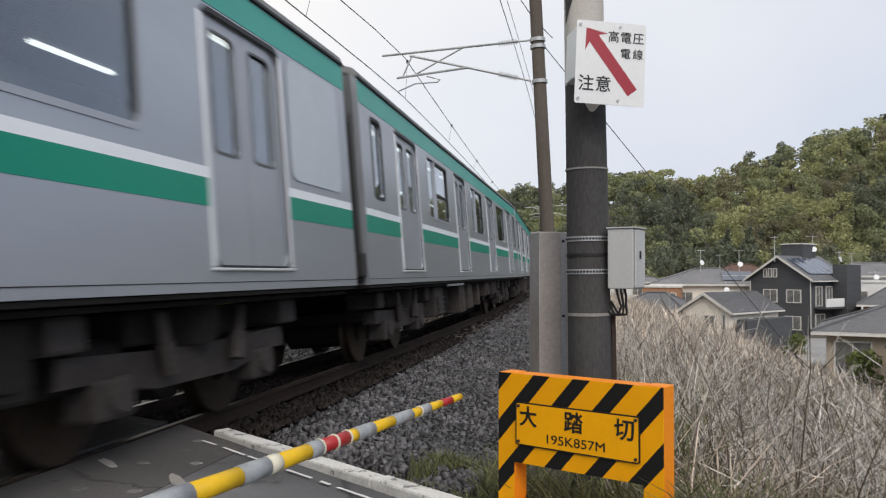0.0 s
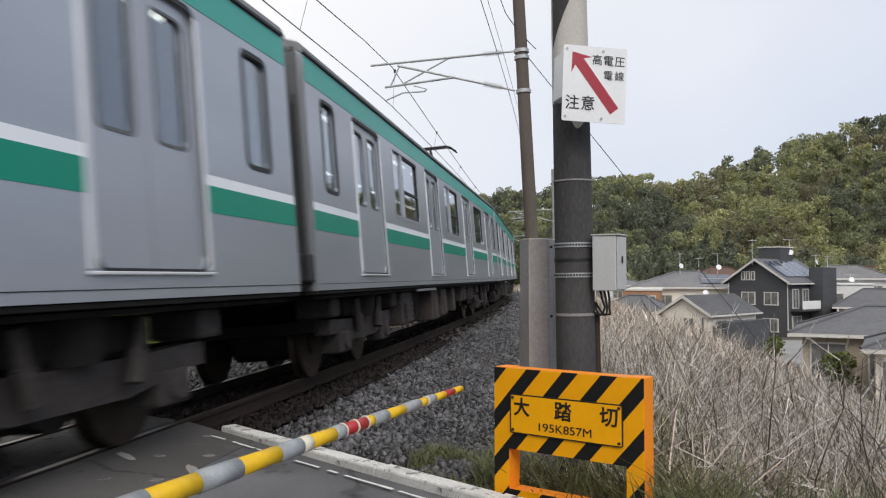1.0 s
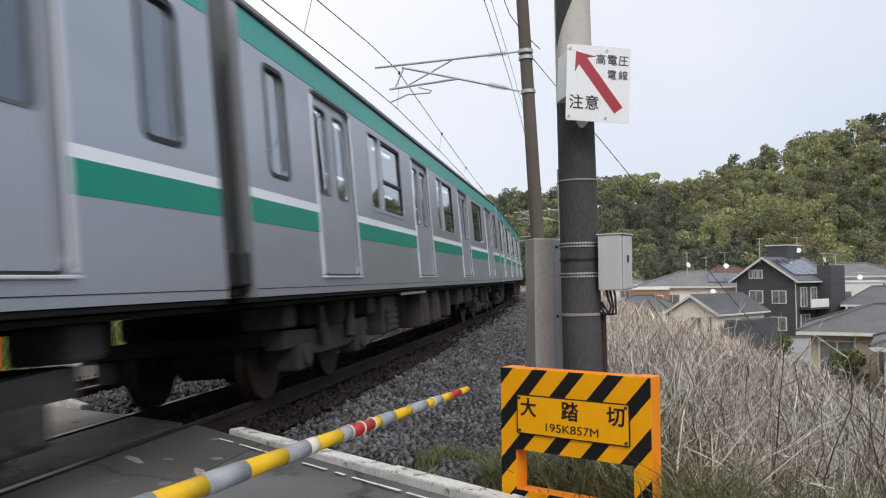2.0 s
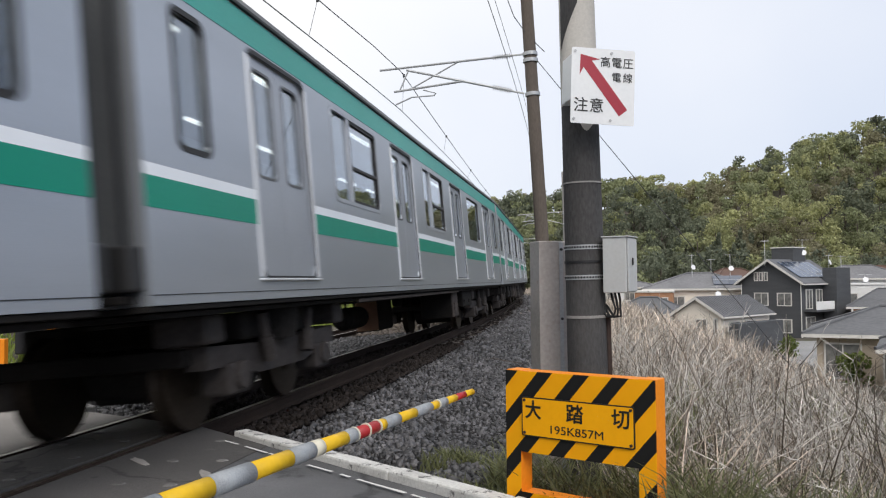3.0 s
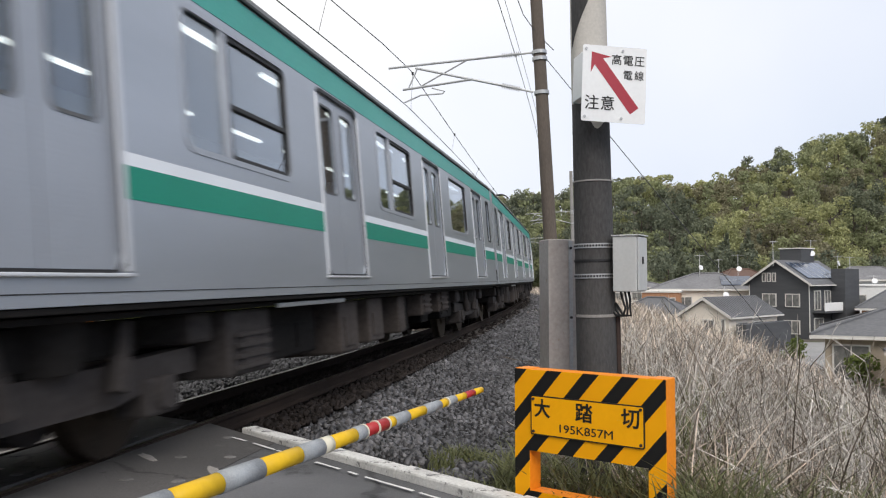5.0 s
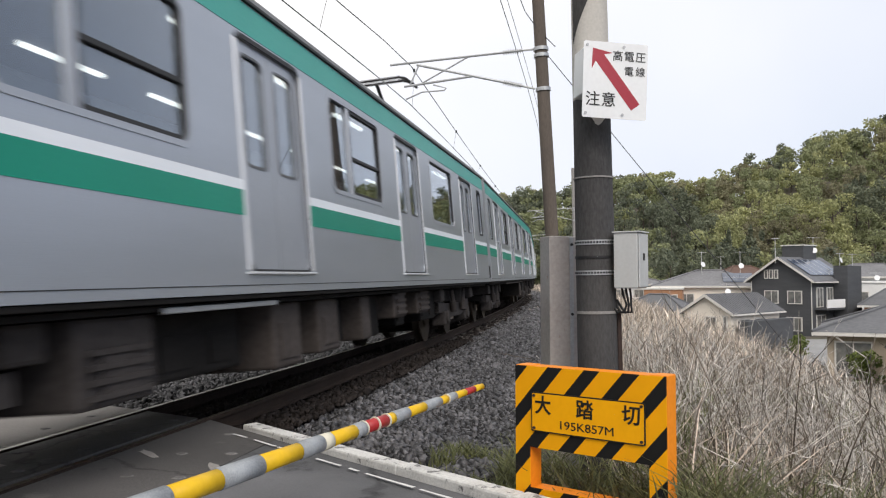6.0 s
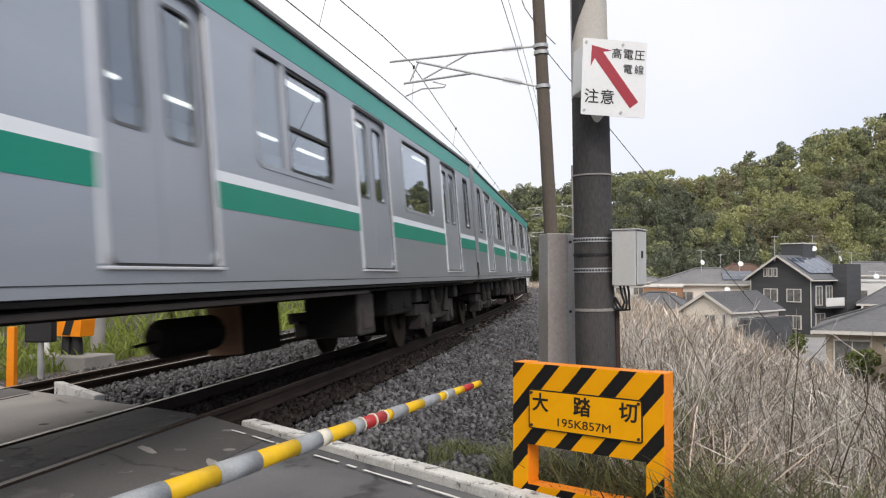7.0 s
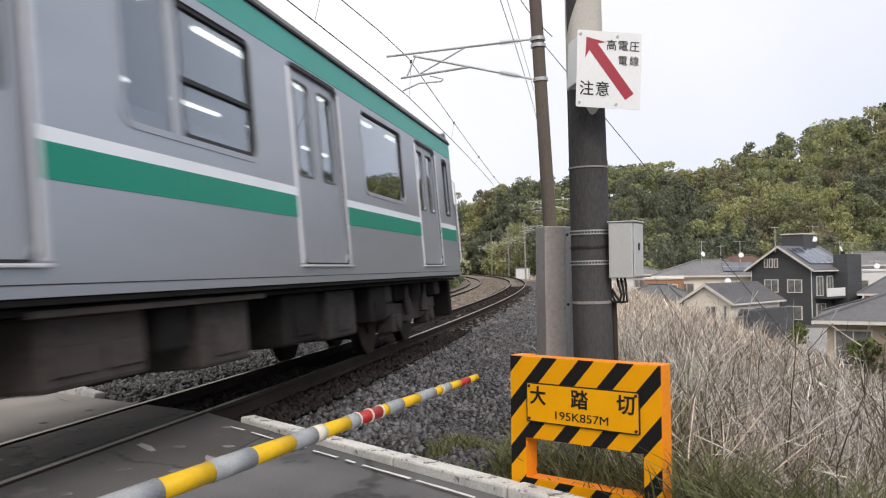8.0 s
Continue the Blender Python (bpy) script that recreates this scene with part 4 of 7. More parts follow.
def build_train():
    """Ten cars; the first one seen has a blanked end window, the last one is the driving car."""
    plan = ["some", "dense", "dense+", "dense", "sparse", "some", "dense", "dense+", "sparse", "cab"]
    made, cars = {}, []
    for i, key in enumerate(plan):
        key = "first" if i == 0 else key
        if key in made:
            cars.append(copy_thing(made[key], car_pose(i, 0)))
            continue
        kind = {"first": "some", "cab": "some"}.get(key, key.rstrip("+"))
        made[key] = build_car(kind, key.endswith("+"), key == "cab", key == "first")
        made[key].matrix_world = car_pose(i, 0)
        cars.append(made[key])
    tagged(cars[0], "stainless steel train car with a frosted end window")
    tagged(cars[-1], "stainless steel driving car at the tail of the train")
    for i in (2, 7):
        tagged(cars[i], "stainless steel motor car with a roof current collector")
    return cars


TRAIN = build_train()


# ---- foreground: fence, pole, sign, boxes ----
def build_fence():
    """The hazard-striped frame with its name plate, standing beside the kerb."""
    a, b = Vector((0.393, 4.600)), Vector((1.085, 4.034))
    d = b - a
    w = d.length
    m = pose((a.x + b.x) / 2, (a.y + b.y) / 2, 0, 0, 0, math.degrees(math.atan2(d.y, d.x)))
    f = thing("crossing_fence", m, "orange and black striped steel guard fence with name plate", "fence")
    h = w / 2
    bm = bmesh.new()
    outer = [(-h, -0.13), (-h + 0.095, -0.13), (-h + 0.095, -0.035), (h - 0.095, -0.035), (h - 0.095, -0.13), (h, -0.13), (h, 0.728), (-h, 0.728)]
    plate(bm, outer, [[(-h + 0.095, 0.065), (h - 0.095, 0.065), (h - 0.095, 0.285), (-h + 0.095, 0.285)]], -0.002, 0.002)
    part("striped_face", bm, M["hazard"], f, "black and amber diagonal stripes")
    for x0, x1, z0, z1, nm in ((-h, -h + 0.095, -0.13, 0.728, "post"), (h - 0.095, h, -0.13, 0.728, "post"), (-h + 0.098, h - 0.098, 0.63, 0.728, "rail"), (-h + 0.098, h - 0.098, 0.285, 0.34, "rail"), (-h + 0.098, h - 0.098, -0.035, 0.065, "rail")):
        bm = bmesh.new()
        box(bm, x0, x1, 0.004, 0.115, z0, z1 + (0.004 if nm == "post" else 0), 0.006)
        part(nm, bm, M["orange"], f, "orange painted steel")
    bm = bmesh.new()
    box(bm, -h + 0.098, h - 0.098, 0.004, 0.010, 0.342, 0.628)
    part("back_sheet", bm, M["orange"], f)
    # name plate, set a little askew as bolted
    bm = bmesh.new()
    plate(bm, rounded(-0.335, 0.335, 0.378, 0.588, 0.01), [], -0.010, -0.004)
    pl = part("name_plate", bm, M["plate"], f, "amber name plate with black writing")
    bm = bmesh.new()
    plate(bm, rounded(-0.337, 0.337, 0.376, 0.590, 0.01), [rounded(-0.331, 0.331, 0.382, 0.584, 0.008)], -0.0108, -0.0035)
    part("plate_rim", bm, M["ink"], pl)
    for ch, x in (("大", -0.262), ("踏", -0.005), ("切", 0.262)):
        lettering(ch, 0.105, M["ink"], pl, x, -0.0112, 0.515, bold=0.002)
    lettering("195K857M", 0.062, M["ink"], pl, 0.0, -0.0112, 0.424, broad=1.22)
    for x in (-0.318, 0.318):
        for z in (0.395, 0.571):
            bm = bmesh.new()
            tube(bm, (x, -0.018, z), (x, -0.010, z), 0.008, seg=8)
            part("bolt", bm, M["rust"], pl)


build_fence()
POLE = Vector((1.005, 5.33, 0.0))


def build_pole():
    """The concrete pole, a little out of plumb, with straps and pale sheathing above the sign."""
    lean = Matrix.Translation((POLE.x, POLE.y, -0.3)) @ Matrix.Rotation(radians(-0.9), 4, "Y")
    p = thing("utility_pole", lean, "dark weathered concrete pole with pale upper sleeve", "pole")
    bm = bmesh.new()
    tube(bm, (0, 0, 0), (0, 0, 9.0), 0.136, 0.082, seg=40)
    part("shaft", bm, M["concrete_dark"], p, smooth=False)
    bm = bmesh.new()
    n = 40
    lo, hi = [], []
    for i in range(n):
        t = 2 * math.pi * i / n
        zl = 2.60 + 0.10 * math.sin(t * 2 + 0.8) + 0.03 * math.sin(t * 5)
        r = 0.1215
        lo.append(bm.verts.new((r * math.cos(t), r * math.sin(t), zl)))
        hi.append(bm.verts.new((r * 0.915 * math.cos(t), r * 0.915 * math.sin(t), 4.4)))
    for i in range(n):
        j = (i + 1) % n
        bm.faces.new((lo[i], lo[j], hi[j], hi[i]))
    part("sleeve", bm, M["concrete_pale"], p, "pale torn protective sleeve", smooth=True)
    bm = bmesh.new()
    lo, hi = [], []
    for i in range(13):
        t = math.radians(196 + 66 * i / 12)
        za, zb = 3.03 + 0.30 * (i / 12), 3.55
        for ring, zz in ((lo, za), (hi, zb)):
            r = 0.1215 - 0.0103 * (zz - 2.6) / 1.8 + 0.003
            ring.append(bm.verts.new((r * math.cos(t), r * math.sin(t), zz)))
    for i in range(12):
        bm.faces.new((lo[i], lo[i + 1], hi[i + 1], hi[i]))
    part("bare_patch", bm, M["concrete_dark"], p, "dark bare patch where the sleeve is torn", smooth=True)
    # the thin ring at 2.16 is no strap: it stands for pale scratch marks
    for z, key, h in ((1.74, "galv", 0.030), (1.545, "galv", 0.030), (1.29, "concrete", 0.018), (1.645, "dark_metal", 0.016), (2.16, "concrete", 0.010)):
        bm = bmesh.new()
        r = 0.136 - z * 0.006
        for i in range(36):
            t0, t1 = 2 * math.pi * i / 36, 2 * math.pi * (i + 1) / 36
            vs = [bm.verts.new((rr * math.cos(t), rr * math.sin(t), zz)) for t in (t0, t1) for rr in (r + 0.002, r + 0.006) for zz in (z - h / 2, z + h / 2)]
            for f in ((0, 1, 5, 4), (2, 6, 7, 3), (1, 3, 7, 5), (0, 4, 6, 2)):
                bm.faces.new([vs[k] for k in f])
        st = part("strap", bm, M[key], p, "perforated steel strap" if key == "galv" else "plain band round the pole")
        if key == "galv":
            for i in range(22):
                t = math.pi + math.pi * (i + 0.5) / 22
                bm = bmesh.new()
                c = Vector((math.cos(t), math.sin(t), 0))
                tube(bm, c * (r + 0.005) + Vector((0, 0, z)), c * (r + 0.0075) + Vector((0, 0, z)), 0.0075, seg=8)
                part("strap_hole", bm, M["dark_metal"], st)
    for z, t in ((1.66, 4.75),):
        bm = bmesh.new()
        c = Vector((math.cos(t), math.sin(t), 0))
        u = Vector((-math.sin(t), math.cos(t), 0))
        tube(bm, c * 0.126 - u * 0.016 + Vector((0, 0, z - 0.012)), c * 0.126 + u * 0.016 + Vector((0, 0, z - 0.012)), 0.005, seg=8)
        part("bolt", bm, M["galv"], p)
    # brown steel channel down the side
    bm = bmesh.new()
    box(bm, 0.122, 0.150, -0.05, 0.02, 0.0, 1.30, 0.004)
    part("side_channel", bm, M["rust"], p, "rusty steel channel")


build_pole()


def build_sign():
    m = pose(1.058, 5.035, 2.433, 0, 2.3, 8.5)
    s = thing("warning_sign", m, "white high-voltage warning sign with red arrow", "sign")
    w, h = 0.207, 0.238
    bm = bmesh.new()
    plate(bm, rounded(-w, w, -h, h, 0.012), [], -0.002, 0.002)
    bd = part("board", bm, M["sign_white"], s, "white enamelled board")
    for ch, x, z, sz in (("高", 0.012, 0.150, 0.070), ("電", 0.086, 0.150, 0.070), ("圧", 0.160, 0.150, 0.070), ("電", 0.086, 0.058, 0.064), ("線", 0.160, 0.058, 0.064), ("注", -0.142, -0.128, 0.096), ("意", -0.040, -0.128, 0.096)):
        lettering(ch, sz, M["ink"], bd, x, -0.0035, z, bold=0.0007 if sz > 0.08 else 0.0003)
    bm = bmesh.new()
    tip, tail = Vector((-0.150, 0.196)), Vector((0.134, -0.160))
    u = (tail - tip).normalized()
    v = Vector((-u.y, u.x))
    pts = [tip, tip + u * 0.10 - v * 0.085, tip + u * 0.075 - v * 0.034, tail - v * 0.034, tail + v * 0.034, tip + u * 0.075 + v * 0.034, tip + u * 0.10 + v * 0.085]
    plate(bm, [(p.x, p.y) for p in pts], [], -0.0035, -0.0022)
    part("arrow", bm, M["sign_red"], bd, "red arrow")
    for x in (-0.186, 0.05):
        for z in (-0.212, 0.212):
            bm = bmesh.new()
            tube(bm, (x, -0.008, z), (x, -0.002, z), 0.009, seg=8)
            part("bolt", bm, M["galv"], bd)
    bm = bmesh.new()
    box(bm, -0.205, -0.150, 0.003, 0.20, -0.09, 0.20, 0.006)
    part("mounting_bracket", bm, M["sign_white"], s, "white steel mounting bracket")


build_sign()


def build_pole_box():
    m = pose(1.184, 5.222, 1.29, 0, 0, -31)
    c = thing("control_box", m, "pale grey steel control box strapped to the pole", "control box")
    bm = bmesh.new()
    box(bm, -0.078, 0.078, -0.10, 0.085, -0.145, 0.205, 0.006)
    part("casing", bm, M["cabinet"], c)
    bm = bmesh.new()
    box(bm, 0.0805, 0.090, -0.095, 0.080, -0.138, 0.198, 0.004)
    dr = part("door", bm, M["cabinet"], c)
    bm = bmesh.new()
    box(bm, 0.091, 0.098, -0.03, -0.012, 0.03, 0.075, 0.002)
    part("latch", bm, M["dark_metal"], dr)
    bm = bmesh.new()
    box(bm, -0.084, 0.096, -0.108, 0.090, 0.206, 0.214, 0.002)
    part("lid", bm, M["cabinet"], c)
    for k, dx in enumerate((-0.05, -0.025, 0.0)):
        bm = bmesh.new()
        run(bm, [(dx, -0.03, -0.14), (dx + 0.01, -0.03, -0.19), (dx + 0.03 - 0.01 * k, -0.03, -0.25), (dx + 0.015, -0.03, -0.295), (dx - 0.03, -0.03, -0.30), (dx - 0.055, -0.02, -0.27), (-0.09, -0.01, -0.22)], 0.008)
        part("cable", bm, M["cable"], c, "black cable loop", smooth=True)


build_pole_box()


def build_cover():
    m = pose(0.815, 5.72, -0.2, 0, 0, 12)
    c = thing("cable_riser_cover", m, "grey folded steel cable cover beside the pole", "cable cover")
    bm = bmesh.new()
    box(bm, -0.115, 0.055, -0.07, 0.13, 0.0, 1.70, 0.006)
    part("front_sheet", bm, M["cover"], c, "dull steel sheet with brown stains")
    bm = bmesh.new()
    box(bm, 0.058, 0.120, -0.03, 0.13, 0.0, 1.70, 0.006)
    part("side_sheet", bm, M["cover"], c)
    bm = bmesh.new()
    box(bm, 0.030, 0.058, -0.078, -0.071, 0.0, 1.69, 0.002)
    part("flange", bm, M["galv"], c)
    for z in (0.25, 0.75, 1.16, 1.64):
        bm = bmesh.new()
        tube(bm, (0.044, -0.088, z), (0.044, -0.078, z), 0.010, seg=8)
        part("bolt", bm, M["dark_metal"], c)


build_cover()


def build_arm():
    """The lowered barrier arm: a tapering tube in coloured lengths, on its drive post beyond the view."""
    tip, way = Vector((0.18, 4.20, 0.66)), Vector((-0.5003, -0.8657, -0.045)).normalized()
    arm = thing("crossing_barrier", Matrix.Identity(4), "lowered yellow and silver crossing barrier arm with red bands", "barrier arm")
    cuts = [(-0.013, "y"), (0.074, "r"), (0.169, "y"), (0.272, "s"), (0.344, "y"), (0.418, "s"), (0.555, "y"), (0.698, "s"), (0.81, "y"), (0.861, "r"), (1.016, "s"), (1.086, "y"), (1.241, "c"), (1.296, "s"), (1.423, "y"), (1.624, "s"), (1.814, "y"), (2.02, "s"), (2.22, "y"), (2.42, "s"), (2.62, "y"), (2.82, "s"), (3.02, "y"), (3.4, "y")]
    keys = {"y": ("arm_yellow", "yellow band"), "r": ("arm_red", "red band"), "s": ("arm_silver", "silver reflective band"), "c": ("arm_cream", "cream collar")}

    def rad(u):
        return 0.0155 + 0.0105 * u if u < 1.8 else 0.0344
    for (u0, k), (u1, _) in zip(cuts, cuts[1:]):
        bm = bmesh.new()
        extra = 0.003 if k in "sc" else 0.0
        tube(bm, tip + way * u0, tip + way * (u1 - 0.002), rad(u0) + extra, rad(u1) + extra, seg=22)
        part("band", bm, M[keys[k][0]], arm, keys[k][1], smooth=True)
    for u in (0.855, 0.935, 1.018, 0.346):
        bm = bmesh.new()
        tube(bm, tip + way * u, tip + way * (u + 0.008), rad(u) + 0.005, seg=22)
        part("clip_ring", bm, M["arm_cream"], arm)
    end = tip + way * 3.4
    d = thing("barrier_machine", pose(end.x - 0.12, end.y - 0.14, -0.05), "yellow barrier machine on a steel post", "barrier machine")
    bm = bmesh.new()
    box(bm, -0.16, 0.16, -0.16, 0.16, 0.25, 0.95, 0.03)
    part("casing", bm, M["arm_yellow"], d)
    bm = bmesh.new()
    box(bm, -0.12, 0.12, -0.12, 0.12, 0.0, 0.25, 0.02)
    part("plinth", bm, M["concrete"], d)


build_arm()


# ---- kerb and road paint ----
def along_edge(u, off, z):
    p = EDGE + EDGE_WAY * u + EDGE_RIGHT * off
    return Vector((p.x, p.y, z))


def kerb_run(u0, u1, name, n, w=0.13, h=0.09, z=0.0):
    k = thing(name, Matrix.Identity(4), "white-painted concrete edging stones, flaking", "kerb", kind="structure")
    turn = Matrix.Rotation(math.atan2(EDGE_WAY.y, EDGE_WAY.x), 4, "Z")
    for i in range(n):
        a, b = u0 + (u1 - u0) * i / n + 0.006, u0 + (u1 - u0) * (i + 1) / n - 0.006
        bm = bmesh.new()
        box(bm, -(b - a) / 2, (b - a) / 2, -w / 2, w / 2, -0.12, h, 0.014)
        for v in bm.verts:
            v.co += Vector((noise.noise(v.co * 9 + Vector((i, 0, 0))), noise.noise(v.co * 8 + Vector((0, i, 5))), noise.noise(v.co * 7))) * 0.006
        c = along_edge((a + b) / 2, 0.07, z + 0.01 * random.uniform(-1, 1))
        s = part("kerb_stone", bm, M["kerb"], k)
        s.matrix_basis = Matrix.Translation(c) @ turn @ pose(0, 0, 0, random.uniform(-1, 1), 0, random.uniform(-0.6, 0.6))


kerb_run(-3.2, 2.72, "kerb_near", 6, h=0.045)
kerb_run(6.1, 7.6, "kerb_between", 1, w=0.11, h=0.05, z=-0.19)


def build_road_line():
    bm = bmesh.new()
    u = -2.5
    while u < 2.6:
        L = random.uniform(0.10, 0.55)
        ps = []
        k = max(2, int(L / 0.07))
        for i in range(k + 1):
            uu = u + L * i / k
            for side in (-1, 1):
                wv = 0.012 + 0.008 * noise.noise((uu * 6, side, 0))
                ps.append(bm.verts.new(along_edge(uu, -0.155 + side * wv + 0.012 * noise.noise((uu * 2, 3, 0)), 0.0045)))
        for i in range(k):
            bm.faces.new((ps[2 * i], ps[2 * i + 1], ps[2 * i + 3], ps[2 * i + 2]))
        u += L + random.uniform(0.03, 0.12)
    bmesh.ops.recalc_face_normals(bm, faces=bm.faces[:])
    tagged(obj_of("road_edge_line", bm, M["paint_white"]), "worn broken white paint line along the kerb", "road marking", kind="structure")


build_road_line()


# ---- overhead line ----
def build_mast(s, off, lean, tall, reach, first):
    """A concrete mast with a pair of insulated cantilever tubes over the track."""
    x, y, a = line_at(s, off)
    z = ground_z(x, y) - 0.1
    m = pose(x, y, z, 0, 0, -math.degrees(a)) @ Matrix.Rotation(radians(lean), 4, "Y")
    t = thing("catenary_mast", m, ("brown weathered" if first else "slim pale grey") + " concrete mast with steel cantilever arms", "catenary mast", "masts along the track")
    bm = bmesh.new()
    tube(bm, (0, 0, 0), (0, 0, tall), 0.122, 0.092, seg=24)
    part("shaft", bm, M["mast" if first else "concrete"], t)
    # heights above the rail, measured out from the shaft; only the shaft and its clamps lean
    up = math.tan(radians(lean))
    plumb = m.inverted() @ pose(x, y, 0, 0, 0, -math.degrees(a))

    def at(p):
        return plumb @ Vector((p[0] + up * (4.9 - z), 0, p[1]))
    for zz in (5.145, 5.03, 4.44):
        bm = bmesh.new()
        tube(bm, (0, 0, zz - z - 0.03), (0, 0, zz - z + 0.03), 0.130, seg=20)
        part("clamp", bm, M["galv"], t)
    bars = {"top_tube": [(-0.32, 5.135), (-2.70, 5.0)], "stay_tube": [(-0.32, 4.51), (-2.21, 4.98)], "brace": [(-1.25, 5.09), (-2.11, 4.65)], "steady_tube": [(-1.18, 4.73), (-2.44, 4.60)], "steady_arm": [(-1.91, 4.61), (-1.68, 4.54), (-1.72, 4.50), (-2.11, 4.49), (-2.41, 4.37)], "hanger": [(-2.17, 4.98), (-2.33, 4.63)]}
    for nm, pts in bars.items():
        bm = bmesh.new()
        run(bm, [at(p) for p in pts], 0.021 if "tube" in nm else 0.014, seg=8)
        part(nm, bm, M["galv"], t, "galvanised tube")
    for p0, p1 in (((-0.12, 5.145), (-0.70, 5.113)), ((-0.12, 4.455), (-0.70, 4.605))):
        bm = bmesh.new()
        tube(bm, at(p0), at(p1), 0.018, seg=8)
        for i in range(8):
            c = Vector(p0).lerp(Vector(p1), 0.42 + i * 0.07)
            e = Vector(p0).lerp(Vector(p1), 0.445 + i * 0.07)
            tube(bm, at(c), at(e), 0.052, 0.032, seg=12)
        part("insulator", bm, M["cabinet"], t, "ribbed porcelain insulator")
    return t, m


MAST_S = [14.75, 48.5, 79.0, 110.0, 131.0, 152.0]
for k, s in enumerate(MAST_S):
    build_mast(s, (2.615, 3.05)[k] if k < 2 else 2.7, -2.9 if k == 0 else -1.0, 11.0 if k == 0 else 8.2, 2.98, k == 0)


def build_wires():
    """Contact wire, carrier wire with droppers, and the feeders above."""
    sup = [-19.0] + MAST_S

    def at(offs, z, sag, s):
        for k, (a, b) in enumerate(zip(sup, sup[1:])):
            if s <= b:
                u = (s - a) / (b - a)
                x, y, _ = line_at(s, offs[k] + (offs[k + 1] - offs[k]) * u)
                return x, y, z - sag * 4 * u * (1 - u)
        x, y, _ = line_at(s, offs[len(sup) - 1])
        return x, y, z

    def lane(offs, z, sag, nm, label, r, s0=-19.0, s1=152.0):
        bm = bmesh.new()
        n = int((s1 - s0) / 2.0)
        run(bm, [at(offs, z, sag, s0 + (s1 - s0) * i / n) for i in range(n + 1)], r, seg=5)
        tagged(obj_of(nm, bm, M["wire"]), label, "wire")

    carrier, contact = [0.1, -0.07, -0.35, -0.6, -0.5, -0.5, -0.5], [-0.62, -0.10, -0.62, -0.3, -0.7, -0.5, -0.5]
    lane(carrier, 5.10, 0.62, "carrier_wire", "thin dark carrier wire above the track", 0.008)
    lane(contact, 4.38, 0.04, "contact_wire", "thin dark contact wire above the track", 0.008)
    lane([1.32] * 7, 7.0, 0.25, "feeder_wire", "thin grey feeder wire along the masts", 0.009)
    lane([1.52] * 7, 6.8, 0.25, "feeder_wire", "thin grey feeder wire along the masts", 0.006)
    for i in range(34):
        s = -14 + i * 4.9
        a, b = at(carrier, 5.10, 0.62, s), at(contact, 4.38, 0.04, s)
        bm = bmesh.new()
        tube(bm, a, b, 0.004, seg=4)
        tube(bm, (a[0], a[1], a[2] - 0.03), (a[0], a[1], a[2] + 0.03), 0.022, seg=6)
        tagged(obj_of("dropper_wire", bm, M["wire"]), "short vertical dropper wire with a clip", "wire", "droppers of the overhead line")
    # stay from the first mast down to the verge, and a sagging jumper beside it
    x, y, a = line_at(MAST_S[0], 2.69)
    bm = bmesh.new()
    run(bm, [(x - 0.26, y, 5.02), (x + 4.4, y - 0.6, ground_z(x + 4.4, y - 0.6))], 0.007, seg=5)
    tagged(obj_of("guy_wire", bm, M["wire"]), "thin steel stay from the mast to the ground", "wire")
    bm = bmesh.new()
    pts = [(x - 0.74, y, 6.6), (x - 0.77, y, 6.35), (x - 0.74, y, 6.05), (x - 0.64, y, 5.78), (x - 0.46, y, 5.52), (x - 0.26, y, 5.30), (x - 0.12, y, 5.16)]
    tube(bm, (x - 0.62, y, 6.34), (x - 0.60, y, 6.52), 0.035, seg=8)
    tube(bm, (x - 0.60, y, 6.52), (x - 0.30, y, 6.60), 0.012, seg=6)
    run(bm, pts, 0.008, seg=5)
    tagged(obj_of("jumper_wire", bm, M["wire"]), "loose thin jumper wire hanging beside the mast", "wire")


build_wires()


# ---- ballast ----
def scatter_mesh(name, pos, size, material, rng, flat=0.75):
    """Angular stones: jittered boxes with random turns, all in one mesh."""
    n = len(pos)
    base = np.array([(x, y, z) for x in (-1, 1) for y in (-1, 1) for z in (-1, 1)], float)
    tri = np.array([(0, 1, 3), (0, 3, 2), (4, 6, 7), (4, 7, 5), (0, 4, 5), (0, 5, 1), (2, 3, 7), (2, 7, 6), (0, 2, 6), (0, 6, 4), (1, 5, 7), (1, 7, 3)])
    v = base[None] * (0.78 + rng.uniform(-0.55, 0.34, (n, 8, 3)))
    v *= rng.uniform(0.5, 1.4, (n, 1, 3)) * np.array([1, 1, flat])
    q = rng.normal(size=(n, 4))
    q /= np.linalg.norm(q, axis=1)[:, None]
    w, x, y, z = q.T
    rot = np.stack([1 - 2 * (y * y + z * z), 2 * (x * y - z * w), 2 * (x * z + y * w), 2 * (x * y + z * w), 1 - 2 * (x * x + z * z), 2 * (y * z - x * w), 2 * (x * z - y * w), 2 * (y * z + x * w), 1 - 2 * (x * x + y * y)], 1).reshape(n, 3, 3)
    v = np.einsum("nij,nkj->nki", rot, v) * size[:, None, None] + pos[:, None, :]
    f = (tri[None] + (np.arange(n) * 8)[:, None, None]).reshape(-1, 3)
    me = bpy.data.meshes.new(name)
    me.vertices.add(n * 8)
    me.vertices.foreach_set("co", v.reshape(-1))
    me.loops.add(len(f) * 3)
    me.loops.foreach_set("vertex_index", f.reshape(-1).astype(np.int32))
    me.polygons.add(len(f))
    me.polygons.foreach_set("loop_start", np.arange(0, len(f) * 3, 3, dtype=np.int32))
    me.update(calc_edges=True)
    me.materials.append(material)
    return new(name, me)


def bed_z(x, y):
    return ground_z(x, y)


